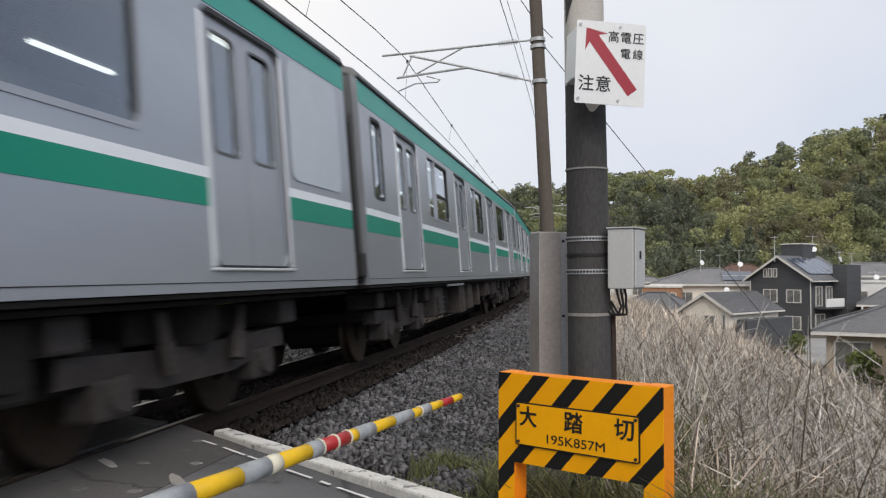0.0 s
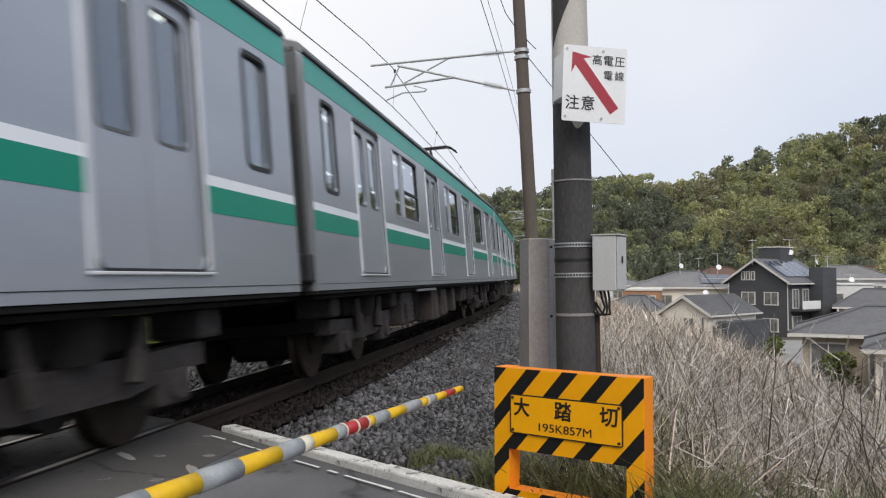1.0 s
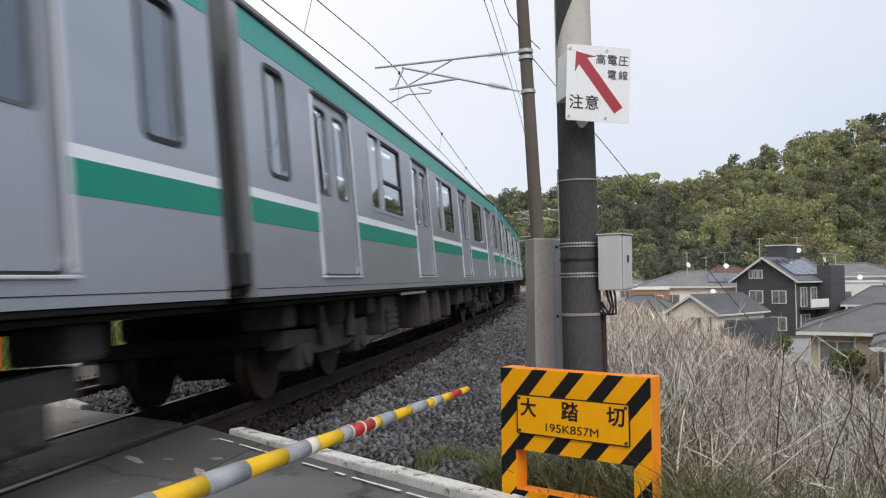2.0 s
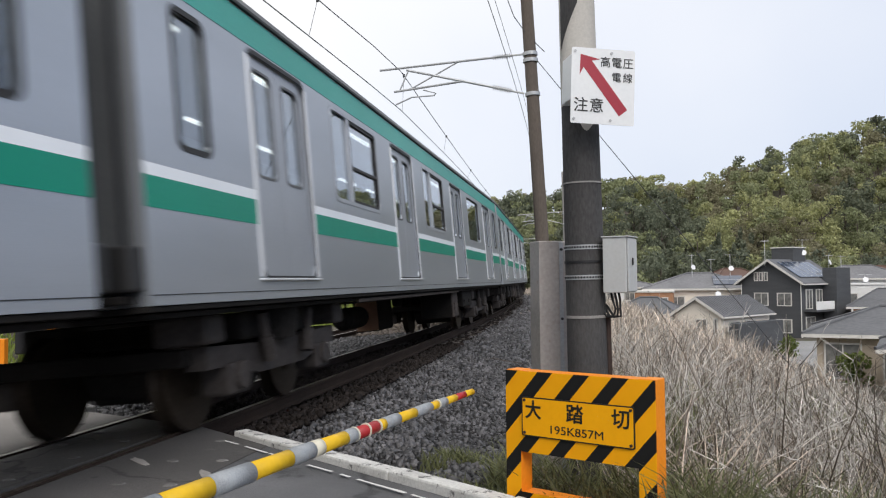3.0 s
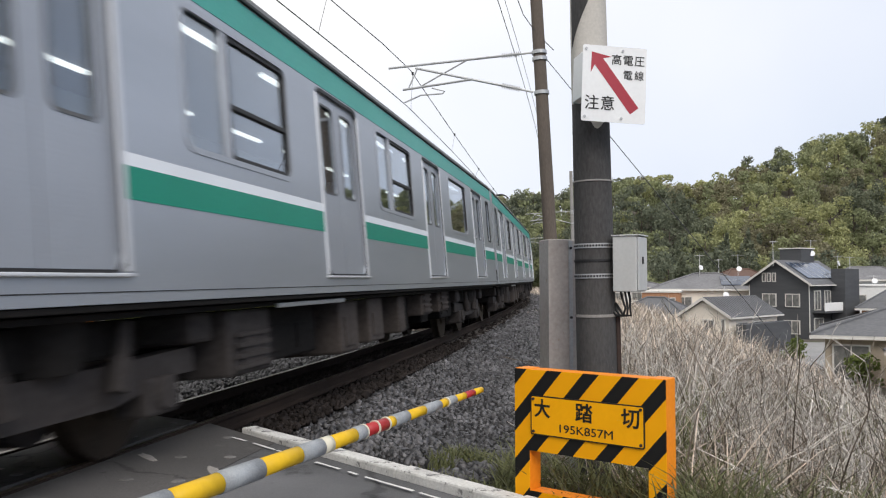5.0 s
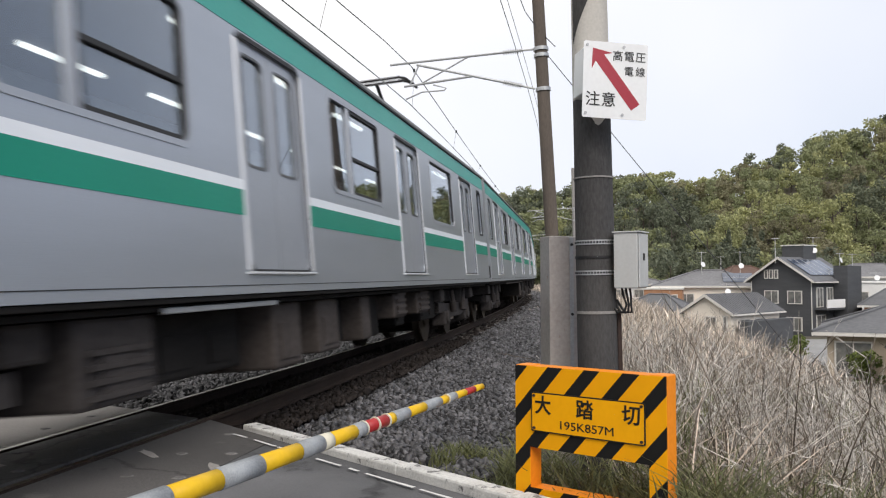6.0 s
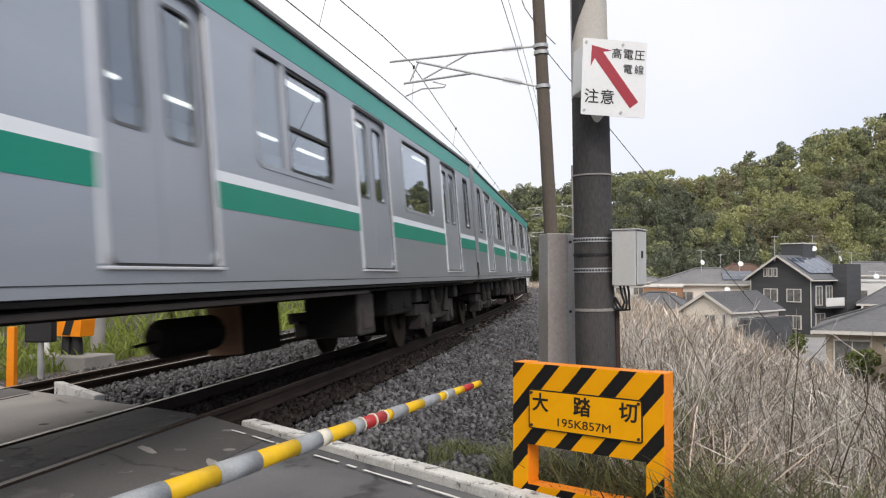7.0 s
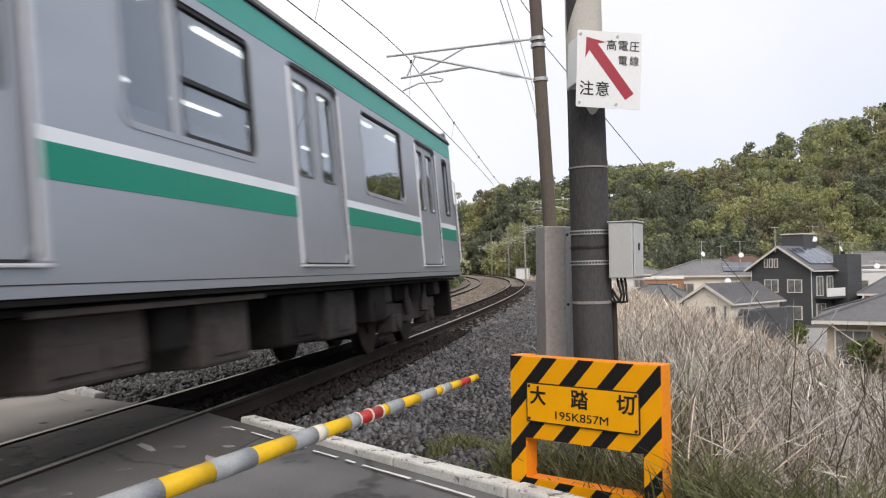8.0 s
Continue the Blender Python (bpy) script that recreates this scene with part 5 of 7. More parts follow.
def stones_in(rng, s0, s1, n0, n1, per_m2, r0, r1, lift=0.0):
    count = int((s1 - s0) * (n1 - n0) * per_m2)
    pos, size = [], []
    for s, n, k in zip(rng.uniform(s0, s1, count), rng.uniform(n0, n1, count), rng.uniform(0, 1, count)):
        x, y, _ = line_at(s, n)
        d = edge_off(x, y)
        if d < 0.17 or (n > 0.4 and d > 0 and n > 2.6 + 0.5 * noise.noise((x, y, 7)) and k > 0.25):
            continue
        near_rail = min(abs(n), abs(n + GAUGE), abs(n + 3.92), abs(n + 3.92 + GAUGE))
        if near_rail < 0.07:
            continue
        r = r0 + (r1 - r0) * k * k
        pos.append((x, y, bed_z(x, y) + lift + r * 0.35))
        size.append(r)
    return pos, size


def build_ballast():
    rng = np.random.default_rng(4)
    # the bed under the stones; its near part is darkened to give the gaps their shade
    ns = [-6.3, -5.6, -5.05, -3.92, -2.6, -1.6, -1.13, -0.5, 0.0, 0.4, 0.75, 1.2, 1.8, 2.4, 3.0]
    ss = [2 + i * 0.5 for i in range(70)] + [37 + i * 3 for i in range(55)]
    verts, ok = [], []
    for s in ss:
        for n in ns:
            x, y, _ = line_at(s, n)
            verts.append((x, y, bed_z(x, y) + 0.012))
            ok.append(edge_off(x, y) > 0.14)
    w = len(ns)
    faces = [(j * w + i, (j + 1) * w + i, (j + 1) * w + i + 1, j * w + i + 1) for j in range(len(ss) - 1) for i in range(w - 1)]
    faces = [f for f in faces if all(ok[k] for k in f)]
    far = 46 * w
    for nm, key, fs, lb in (("ballast_bed_near", "bed", [f for f in faces if f[0] < far], "bed under the crushed stones, coloured dark for the shade in the gaps"), ("ballast_bed_far", "far_bed", [f for f in faces if f[0] >= far], "tan dusty stone bed along the curve")):
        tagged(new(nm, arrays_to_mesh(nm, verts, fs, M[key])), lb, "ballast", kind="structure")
    zones = [(3.5, 17, 0.55, 3.1, 520, 0.018, 0.040, 0.0), (17, 34, 0.45, 3.2, 150, 0.035, 0.058, 0.0), (34, 75, 0.45, 3.2, 28, 0.06, 0.09, 0.0), (8, 24, -3.8, -1.55, 190, 0.024, 0.05, 0.02), (10, 30, -7.2, -5.2, 110, 0.025, 0.05, 0.0)]
    pos, size = [], []
    for z in zones:
        p, r = stones_in(rng, *z)
        pos += p
        size += r
    tagged(scatter_mesh("ballast_stones", np.array(pos), np.array(size), M["ballast"], rng), "loose angular grey crushed stones beside the track", "ballast", kind="stuff")
    zones = [(5, 18, -1.6, 0.62, 360, 0.022, 0.042, 0.05), (18, 60, -1.6, 0.5, 50, 0.04, 0.07, 0.0), (9, 30, -5.2, -3.8, 120, 0.025, 0.05, 0.0)]
    pos, size = [], []
    for z in zones:
        p, r = stones_in(rng, *z)
        pos += p
        size += r
    tagged(scatter_mesh("rusty_ballast", np.array(pos), np.array(size), M["ballast_rust"], rng), "brown rust-stained crushed stones between the rails", "ballast", kind="stuff")


def build_far_stones():
    rng = np.random.default_rng(5)
    pos, size = stones_in(rng, 24, 110, -3.8, -1.5, 26, 0.04, 0.075, 0.02)
    tagged(scatter_mesh("tan_ballast", np.array(pos), np.array(size), M["ballast_tan"], rng), "pale tan crushed stones round the curve", "ballast", kind="stuff")


build_ballast()
build_far_stones()


# ---- grass and weeds ----
M["straw"] = mat("dry_straw", (0.70, 0.60, 0.50), (0.27, 0.222, 0.182), rough=0.85, big=0.9, fine=9, island=0.6)
M["twig"] = mat("grey_dead_stem", (0.70, 0.665, 0.62), (0.36, 0.335, 0.31), rough=0.85, big=1.5, fine=20, island=0.4)
M["twig_dark"] = mat("brown_dead_stem", (0.15, 0.12, 0.095), (0.08, 0.065, 0.05), rough=0.85, big=1.5, fine=20, island=0.4)
M["litter"] = mat("dark_grass_litter", (0.13, 0.112, 0.09), (0.045, 0.040, 0.032), rough=0.9, big=1.0, fine=9, island=0.5)
M["weed"] = leaf_mat("green_weed", (0.185, 0.195, 0.080), (0.105, 0.115, 0.052), 0.45, 0.8, 9, 0.3)
M["bank_grass"] = leaf_mat("bright_bank_grass", (0.26, 0.31, 0.06), (0.15, 0.20, 0.045), 0.35, 0.5, 6, 0.4)


def blades_mesh(name, pos, tall, wide, lean, material, rng):
    """Bent tapering blades, one island each."""
    n = len(pos)
    ang, la = rng.uniform(0, 2 * np.pi, n), rng.uniform(0, 2 * np.pi, n)
    side = np.stack([np.cos(ang), np.sin(ang), np.zeros(n)], 1)
    bend = np.stack([np.cos(la), np.sin(la), np.zeros(n)], 1) * lean[:, None]
    v = []
    for u, k in ((0.0, 1.0), (0.4, 0.85), (0.75, 0.55)):
        c = pos + np.array([0, 0, 1]) * (tall * u * (1 - 0.25 * u * lean))[:, None] + bend * (tall * u * u)[:, None]
        v += [c - side * (wide * k)[:, None], c + side * (wide * k)[:, None]]
    v.append(pos + np.array([0, 0, 1]) * (tall * (1 - 0.25 * lean))[:, None] + bend * tall[:, None])
    v = np.stack(v, 1)
    tri = np.array([(0, 1, 3), (0, 3, 2), (2, 3, 5), (2, 5, 4), (4, 5, 6)])
    f = (tri[None] + (np.arange(n) * 7)[:, None, None]).reshape(-1, 3)
    me = bpy.data.meshes.new(name)
    me.vertices.add(n * 7)
    me.vertices.foreach_set("co", v.reshape(-1))
    me.loops.add(len(f) * 3)
    me.loops.foreach_set("vertex_index", f.reshape(-1).astype(np.int32))
    me.polygons.add(len(f))
    me.polygons.foreach_set("loop_start", np.arange(0, len(f) * 3, 3, dtype=np.int32))
    me.update(calc_edges=True)
    me.materials.append(material)
    return new(name, me)


def verge_points(rng, count, y0, y1, keep):
    """Random places on the verge and its slope, thinned by keep(x, y, n, d)."""
    out = []
    while len(out) < count:
        y = y0 + (y1 - y0) * rng.uniform() ** 1.3
        x = rng.uniform(0.06, 0.72) * y + rng.uniform(-0.3, 0.5)
        n, s = off_of(x, y)
        d = edge_off(x, y)
        if d < 0.30 or n < 2.7 or not keep(x, y, n, d):
            continue
        if math.hypot(x - POLE.x, y - POLE.y) < 0.18 or math.hypot(x - 0.82, y - 5.72) < 0.2:
            continue
        out.append((x, y, ground_z(x, y) - 0.02))
    return np.array(out)


def lowering(x, y):
    """The growth gets shorter down the slope towards the yards."""
    return 1.0 - 0.52 * ease(0.26, 0.46, x / y) * ease(5.0, 9.0, y)


def clumpy(x, y, k, cut):
    return noise.noise((x * k, y * k, 2.0)) > cut


def build_verge():
    rng = np.random.default_rng(8)

    def straw_ok(x, y, n, d):
        if x < 0.31 * y and 5.8 < y < 9.5 and rng.uniform() < 0.7:
            return False
        if y < 7.0 and rng.uniform() < 0.45:
            return False
        return n > 3.3 and d > 0.75 and (clumpy(x, y, 1.1, 0.08) or rng.uniform() < 0.07)
    p = verge_points(rng, 9500, 3.0, 19.0, straw_ok)
    tall = rng.uniform(0.30, 1.2, len(p)) * (0.75 + 0.35 * np.array([noise.noise((a * 0.7, b * 0.7, 9)) for a, b, c in p])) * np.array([lowering(a, b) for a, b, c in p])
    tagged(blades_mesh("dry_grass", p, tall, rng.uniform(0.0025, 0.0075, len(p)), rng.uniform(0.08, 1.1, len(p)), M["straw"], rng), "tall dry straw-coloured grass on the verge", "grass", kind="stuff")
    far = []
    while len(far) < 9000:
        s, n = 15 + 115 * rng.uniform() ** 1.5, rng.uniform(3.1, 9.5)
        if n > 4.5 and rng.uniform() < 0.3:
            continue
        x, y, _ = line_at(s, n)
        far.append((x, y, ground_z(x, y) - 0.02))
    p = np.array(far)
    tagged(blades_mesh("far_dry_grass", p, rng.uniform(0.3, 1.0, len(p)), rng.uniform(0.008, 0.024, len(p)), rng.uniform(0.1, 0.8, len(p)), M["straw"], rng), "dry straw-coloured grass along the railway bank", "grass", kind="stuff")
    out = []
    while len(out) < 3000:
        y = rng.uniform(5.6, 10.0)
        x = rng.uniform(0.20, 0.33) * y
        if clumpy(x, y, 1.8, -0.1) and math.hypot(x - POLE.x, y - POLE.y) > 0.3:
            out.append((x, y, ground_z(x, y) - 0.02))
    p = np.array(out)
    tagged(blades_mesh("leafy_weeds", p, rng.uniform(0.25, 0.85, len(p)), rng.uniform(0.004, 0.010, len(p)), rng.uniform(0.1, 0.9, len(p)), M["weed"], rng), "taller olive green weeds behind the pole", "weeds", kind="stuff")
    # low layer: matted greyish litter and green weeds
    p = verge_points(rng, 12000, 3.0, 14.0, lambda x, y, n, d: n > 2.9)
    tagged(blades_mesh("grass_litter", p, rng.uniform(0.10, 0.40, len(p)), rng.uniform(0.002, 0.006, len(p)), rng.uniform(0.4, 1.3, len(p)), M["litter"], rng), "matted grey dead grass near the ground", "grass", kind="stuff")
    p = verge_points(rng, 12000, 3.0, 12.0, lambda x, y, n, d: (x < 0.30 * y and clumpy(x, y, 1.3, -0.05)) or (clumpy(x + 3.0, y, 1.1, 0.12)) or d < 0.6)
    tagged(blades_mesh("green_weeds", p, rng.uniform(0.08, 0.60, len(p)) * (0.5 + 0.5 * np.clip((p[:, 0] - 0.2) / 1.2, 0, 1)), rng.uniform(0.003, 0.008, len(p)), rng.uniform(0.3, 1.3, len(p)), M["weed"], rng), "low green weeds among the dry grass", "weeds", kind="stuff")
    # grass creeping in at the foot of the fence and the edge of the stones
    out = []
    while len(out) < 2600:
        x, y = rng.uniform(-0.6, 1.4), rng.uniform(4.2, 7.5)
        d, (n, s) = edge_off(x, y), off_of(x, y)
        if 0.16 < d < 1.3 and n > 2.2 and clumpy(x, y, 2.3, 0.0):
            out.append((x, y, ground_z(x, y)))
    p = np.array(out)
    tagged(blades_mesh("kerb_weeds", p, rng.uniform(0.04, 0.17, len(p)), rng.uniform(0.003, 0.009, len(p)), rng.uniform(0.2, 1.2, len(p)), M["weed"], rng), "green weeds along the kerb and fence foot", "weeds", kind="stuff")


build_verge()


def build_twigs():
    """Leafless branching stems standing above the grass."""
    rng = np.random.default_rng(15)
    verts, faces = [], []

    def stick(a, b, r0, r1):
        d = (b - a).normalized()
        u = d.orthogonal().normalized()
        w = d.cross(u)
        k = len(verts)
        for c, r in ((a, r0), (b, r1)):
            for i in range(3):
                t = 2.1 * i
                verts.append(tuple(c + (u * math.cos(t) + w * math.sin(t)) * r))
        for i in range(3):
            j = (i + 1) % 3
            faces.append((k + i, k + j, k + 3 + j, k + 3 + i))
    for name, count, key, label in (("dead_stems", 2500, "twig", "grey leafless branching stems above the dry grass"), ("brown_stems", 1700, "twig_dark", "dark brown leafless stems among the dry grass")):
        verts.clear()
        faces.clear()
        p = verge_points(rng, count, 3.0, 17.0, lambda x, y, n, d: d > (1.35 if y < 6.5 else 0.8) and n > 3.4)
        for x, y, z in p:
            at = Vector((x, y, z))
            lean = Vector((rng.normal() * 0.28, rng.normal() * 0.28, 1)).normalized()
            tall = (rng.uniform(0.5, 1.0) + 0.55 * rng.uniform() ** 2) * (lowering(x, y) if rng.uniform() < 0.93 else 1.0)
            if rng.uniform() < 0.42:
                lean = Vector((rng.normal(), rng.normal(), 0.75)).normalized()
            r = rng.uniform(0.0024, 0.0075)
            segs = 5
            for i in range(segs):
                nxt = at + lean * tall / segs
                stick(at, nxt, r * (1 - i / segs * 0.7), r * (1 - (i + 1) / segs * 0.7))
                if i > 0 and rng.uniform() < 0.75:
                    side = (lean * 0.7 + Vector((rng.normal(), rng.normal(), rng.normal() * 0.4)) * 0.5).normalized()
                    end = nxt + side * rng.uniform(0.08, 0.30)
                    stick(nxt, end, r * 0.5, r * 0.2)
                    stick(nxt.lerp(end, 0.5), nxt.lerp(end, 0.5) + (side + Vector((rng.normal(), rng.normal(), 0.3)) * 0.5).normalized() * rng.uniform(0.05, 0.14), r * 0.35, r * 0.15)
                at = nxt
                lean = (lean + Vector((rng.normal(), rng.normal(), rng.normal() * 0.3)) * 0.20).normalized()
        tagged(new(name, arrays_to_mesh(name, list(verts), list(faces), M[key])), label, "dead stems", kind="stuff")


build_twigs()


# ---- crossing studs ----
def build_studs():
    """Pale bolt heads and worn marks on the crossing panels."""
    rng = random.Random(3)
    proto = None
    for n, du in ((0.52, 0.62), (-0.30, 0.62), (-0.86, 0.62), (-1.5, 0.62), (0.85, 0.62)):
        s = 3.5
        while s < 12.5:
            x, y, a = line_at(s + rng.uniform(-0.06, 0.06), n)
            s += du
            if not -5.5 < edge_off(x, y) < -0.12:
                continue
            zz = road_z(n) + 0.003
            m = pose(x, y, zz, 0, 0, -math.degrees(a) + rng.uniform(-20, 20))
            if proto is None:
                bm = bmesh.new()
                ring = [bm.verts.new((0.042 * math.cos(t * 0.5236) * (1 + 0.2 * math.sin(t * 2.1)), 0.036 * math.sin(t * 0.5236), 0.0)) for t in range(12)]
                top = [bm.verts.new((v.co.x * 0.8, v.co.y * 0.8, 0.006)) for v in ring]
                for i in range(12):
                    bm.faces.new((ring[i], ring[(i + 1) % 12], top[(i + 1) % 12], top[i]))
                bm.faces.new(top)
                proto = tagged(obj_of("panel_stud", bm, M["stud"]), "pale round bolt cap on the dark crossing panel", "bolt cap", "bolt caps of the crossing")
                proto.matrix_world = m
            else:
                copy_thing(proto, m)


build_studs()


def build_worn_patches():
    """Pale worn scraps where traffic has rubbed the crossing surface."""
    rng = random.Random(12)
    for n, s, L, W in ((0.93, 6.6, 0.34, 0.07), (0.97, 5.6, 0.22, 0.05), (0.42, 7.4, 0.25, 0.05), (-0.25, 7.9, 0.3, 0.06), (-0.6, 8.6, 0.28, 0.06), (-1.3, 8.3, 0.4, 0.07), (-1.4, 6.4, 0.35, 0.08), (0.3, 5.9, 0.2, 0.04), (-2.4, 8.8, 0.5, 0.10), (-3.4, 9.6, 0.5, 0.12), (-0.7, 5.6, 0.3, 0.05)):
        x, y, a = line_at(s, n)
        if edge_off(x, y) > -0.15:
            continue
        bm = bmesh.new()
        low, top = [], []
        for i in range(14):
            t = i / 14 * 2 * math.pi
            k = rng.uniform(0.65, 1.1)
            low.append(bm.verts.new((L * k * math.cos(t), W * k * math.sin(t), 0.0)))
            top.append(bm.verts.new((L * k * 0.9 * math.cos(t), W * k * 0.9 * math.sin(t), 0.005)))
        for i in range(14):
            j = (i + 1) % 14
            bm.faces.new((low[i], low[j], top[j], top[i]))
        bm.faces.new(top)
        ob = tagged(obj_of("worn_patch", bm, M["paving"]), "pale worn scrap on the crossing surface", "road patch", "worn scraps on the crossing", "structure")
        ob.matrix_world = pose(x, y, road_z(n) + 0.002, 0, 0, -45 + rng.uniform(-25, 25))


build_worn_patches()


# ---- village below the bank ----
M["wall_dark"] = mat("charcoal_siding", (0.074, 0.078, 0.084), (0.057, 0.059, 0.065), rough=0.8, big=0.5, fine=6, stretch=(1, 1, 6))
M["wall_cream"] = mat("cream_render", (0.86, 0.79, 0.70), (0.79, 0.72, 0.63), rough=0.9, big=0.4, fine=5)
M["wall_white"] = mat("white_siding", (0.76, 0.76, 0.75), (0.68, 0.68, 0.67), rough=0.85, big=0.4, fine=5)
M["wall_brick"] = mat("orange_brick_cladding", (0.40, 0.21, 0.12), (0.31, 0.16, 0.09), rough=0.9, big=0.6, fine=5)
M["wall_tan"] = mat("tan_siding", (0.52, 0.44, 0.35), (0.44, 0.37, 0.29), rough=0.9, big=0.4, fine=5)
M["roof_slate"] = mat("dark_slate_roof", (0.132, 0.135, 0.144), (0.093, 0.095, 0.102), rough=0.65, big=0.5, fine=4, stretch=(1, 1, 5))
M["roof_grey"] = mat("grey_tile_roof", (0.195, 0.195, 0.203), (0.135, 0.135, 0.143), rough=0.7, big=0.5, fine=4)
M["roof_brown"] = mat("brown_tile_roof", (0.13, 0.075, 0.055), (0.10, 0.058, 0.043), rough=0.75, big=0.5, fine=4)
M["trim"] = mat("pale_trim", (0.66, 0.64, 0.60), (0.58, 0.56, 0.53), rough=0.7)
M["house_glass"] = mat("curtained_window", (0.26, 0.255, 0.24), (0.08, 0.085, 0.09), rough=0.2, big=0.5, fine=3)
M["solar"] = mat("solar_panel", (0.05, 0.07, 0.11), (0.04, 0.055, 0.09), rough=0.15, big=0.6, coat=0.5)
M["aluminium"] = mat("aluminium_pole", (0.62, 0.62, 0.62), rough=0.5, metal=0.3)
M["lot"] = mat("pale_yard_concrete", (0.30, 0.30, 0.30), (0.22, 0.22, 0.22), rough=0.9, big=0.2, fine=3)


def house_window(house, x, y, z, w, h, face, bars=1):
    """A framed window on a wall of the house; face: 'f' front (-y), 'r' right (+x), 'l' left (-x)."""
    turn = {"f": pose(x, y, z), "r": pose(x, y, z, 0, 0, 90), "l": pose(x, y, z, 0, 0, -90)}[face]
    bm = bmesh.new()
    plate(bm, [(-w / 2, -h / 2), (w / 2, -h / 2), (w / 2, h / 2), (-w / 2, h / 2)], [[(-w / 2 + 0.09, -h / 2 + 0.09), (w / 2 - 0.09, -h / 2 + 0.09), (w / 2 - 0.09, h / 2 - 0.09), (-w / 2 + 0.09, h / 2 - 0.09)]], -0.10, 0.02)
    fr = part("window", bm, M["trim"], house, "pale window frame")
    fr.matrix_basis = turn
    bm = bmesh.new()
    box(bm, -w / 2 + 0.08, w / 2 - 0.08, -0.06, 0.01, -h / 2 + 0.08, h / 2 - 0.08)
    part("pane", bm, M["house_glass"], fr, "curtained glass")
    if bars:
        bm = bmesh.new()
        box(bm, -0.03, 0.03, -0.085, -0.055, -h / 2 + 0.08, h / 2 - 0.08)
        part("glazing_bar", bm, M["trim"], fr)


def gable_house(x, y, z, turn, w, d, wall_h, rise, wall, roof, label, over=0.5):
    """Walls with a gable to the front, a thick two-slope roof with pale verges."""
    h = thing("house", pose(x, y, z, 0, 0, turn), label, "house", "houses of the village")
    bm = bmesh.new()
    pts = [(-w / 2, -1.2), (w / 2, -1.2), (w / 2, wall_h), (0, wall_h + rise), (-w / 2, wall_h)]
    plate(bm, pts, [], -d / 2, d / 2)
    part("wall", bm, M[wall], h)
    k = rise / (w / 2)
    for sx in (-1, 1):
        bm = bmesh.new()
        xe, ze = sx * (w / 2 + over), wall_h - k * over
        vs = []
        for yy in (-d / 2 - over, d / 2 + over):
            vs += [bm.verts.new((0, yy, wall_h + rise + 0.03)), bm.verts.new((xe, yy, ze + 0.03)), bm.verts.new((xe, yy, ze + 0.21)), bm.verts.new((0, yy, wall_h + rise + 0.23))]
        for f in ((0, 1, 2, 3), (7, 6, 5, 4), (0, 4, 5, 1), (1, 5, 6, 2), (2, 6, 7, 3), (3, 7, 4, 0)):
            bm.faces.new([vs[i] for i in f])
        bmesh.ops.recalc_face_normals(bm, faces=bm.faces[:])
        rf = part("roof", bm, M[roof], h)
        for yy in (-d / 2 - over - 0.03, ):
            bm = bmesh.new()
            vs = [bm.verts.new(p) for p in ((0, yy, wall_h + rise - 0.02), (xe, yy, ze - 0.02), (xe, yy, ze + 0.22), (0, yy, wall_h + rise + 0.24))]
            vs += [bm.verts.new((v.co.x, yy + 0.028, v.co.z)) for v in vs]
            for f in ((0, 1, 2, 3), (7, 6, 5, 4), (0, 4, 5, 1), (1, 5, 6, 2), (2, 6, 7, 3), (3, 7, 4, 0)):
                bm.faces.new([vs[i] for i in f])
            bmesh.ops.recalc_face_normals(bm, faces=bm.faces[:])
            part("bargeboard", bm, M["trim"], rf, "pale verge board")
        bm = bmesh.new()
        x0, x1 = sorted((xe, xe + sx * 0.12))
        box(bm, x0, x1, -d / 2 - over, d / 2 + over, ze + 0.02, ze + 0.14)
        part("gutter", bm, M["trim"], rf)
    return h


def hip_house(x, y, z, turn, w, d, wall_h, rise, wall, roof, label, over=0.6, ridge=0.35):
    """A box of walls under a hipped roof with pale fascia."""
    h = thing("house", pose(x, y, z, 0, 0, turn), label, "house", "houses of the village")
    bm = bmesh.new()
    box(bm, -w / 2, w / 2, -d / 2, d / 2, -1.2, wall_h)
    part("wall", bm, M[wall], h)
    bm = bmesh.new()
    a, b = w / 2 + over, d / 2 + over
    base = [bm.verts.new(p) for p in ((-a, -b, wall_h + 0.16), (a, -b, wall_h + 0.16), (a, b, wall_h + 0.16), (-a, b, wall_h + 0.16))]
    top = [bm.verts.new((-w * ridge / 2, 0, wall_h + rise)), bm.verts.new((w * ridge / 2, 0, wall_h + rise))]
    for f in ((base[0], base[1], top[1], top[0]), (base[1], base[2], top[1]), (base[2], base[3], top[0], top[1]), (base[3], base[0], top[0]), (base[3], base[2], base[1], base[0])):
        bm.faces.new(f)
    bmesh.ops.recalc_face_normals(bm, faces=bm.faces[:])
    rf = part("roof", bm, M[roof], h)
    bm = bmesh.new()
    box(bm, -a, a, -b, b, wall_h - 0.04, wall_h + 0.15)
    part("fascia", bm, M["trim"], rf, "pale eaves board")
    bm = bmesh.new()
    for cx, cy, t in ((-a, -b, -1), (a, -b, 1), (a, b, 1), (-a, b, -1)):
        tube(bm, (cx, cy, wall_h + 0.2), (t * w * ridge / 2, 0, wall_h + rise + 0.03), 0.09, seg=6)
    tube(bm, (-w * ridge / 2, 0, wall_h + rise + 0.03), (w * ridge / 2, 0, wall_h + rise + 0.03), 0.10, seg=6)
    part("ridge_cap", bm, M[roof], rf)
    return h


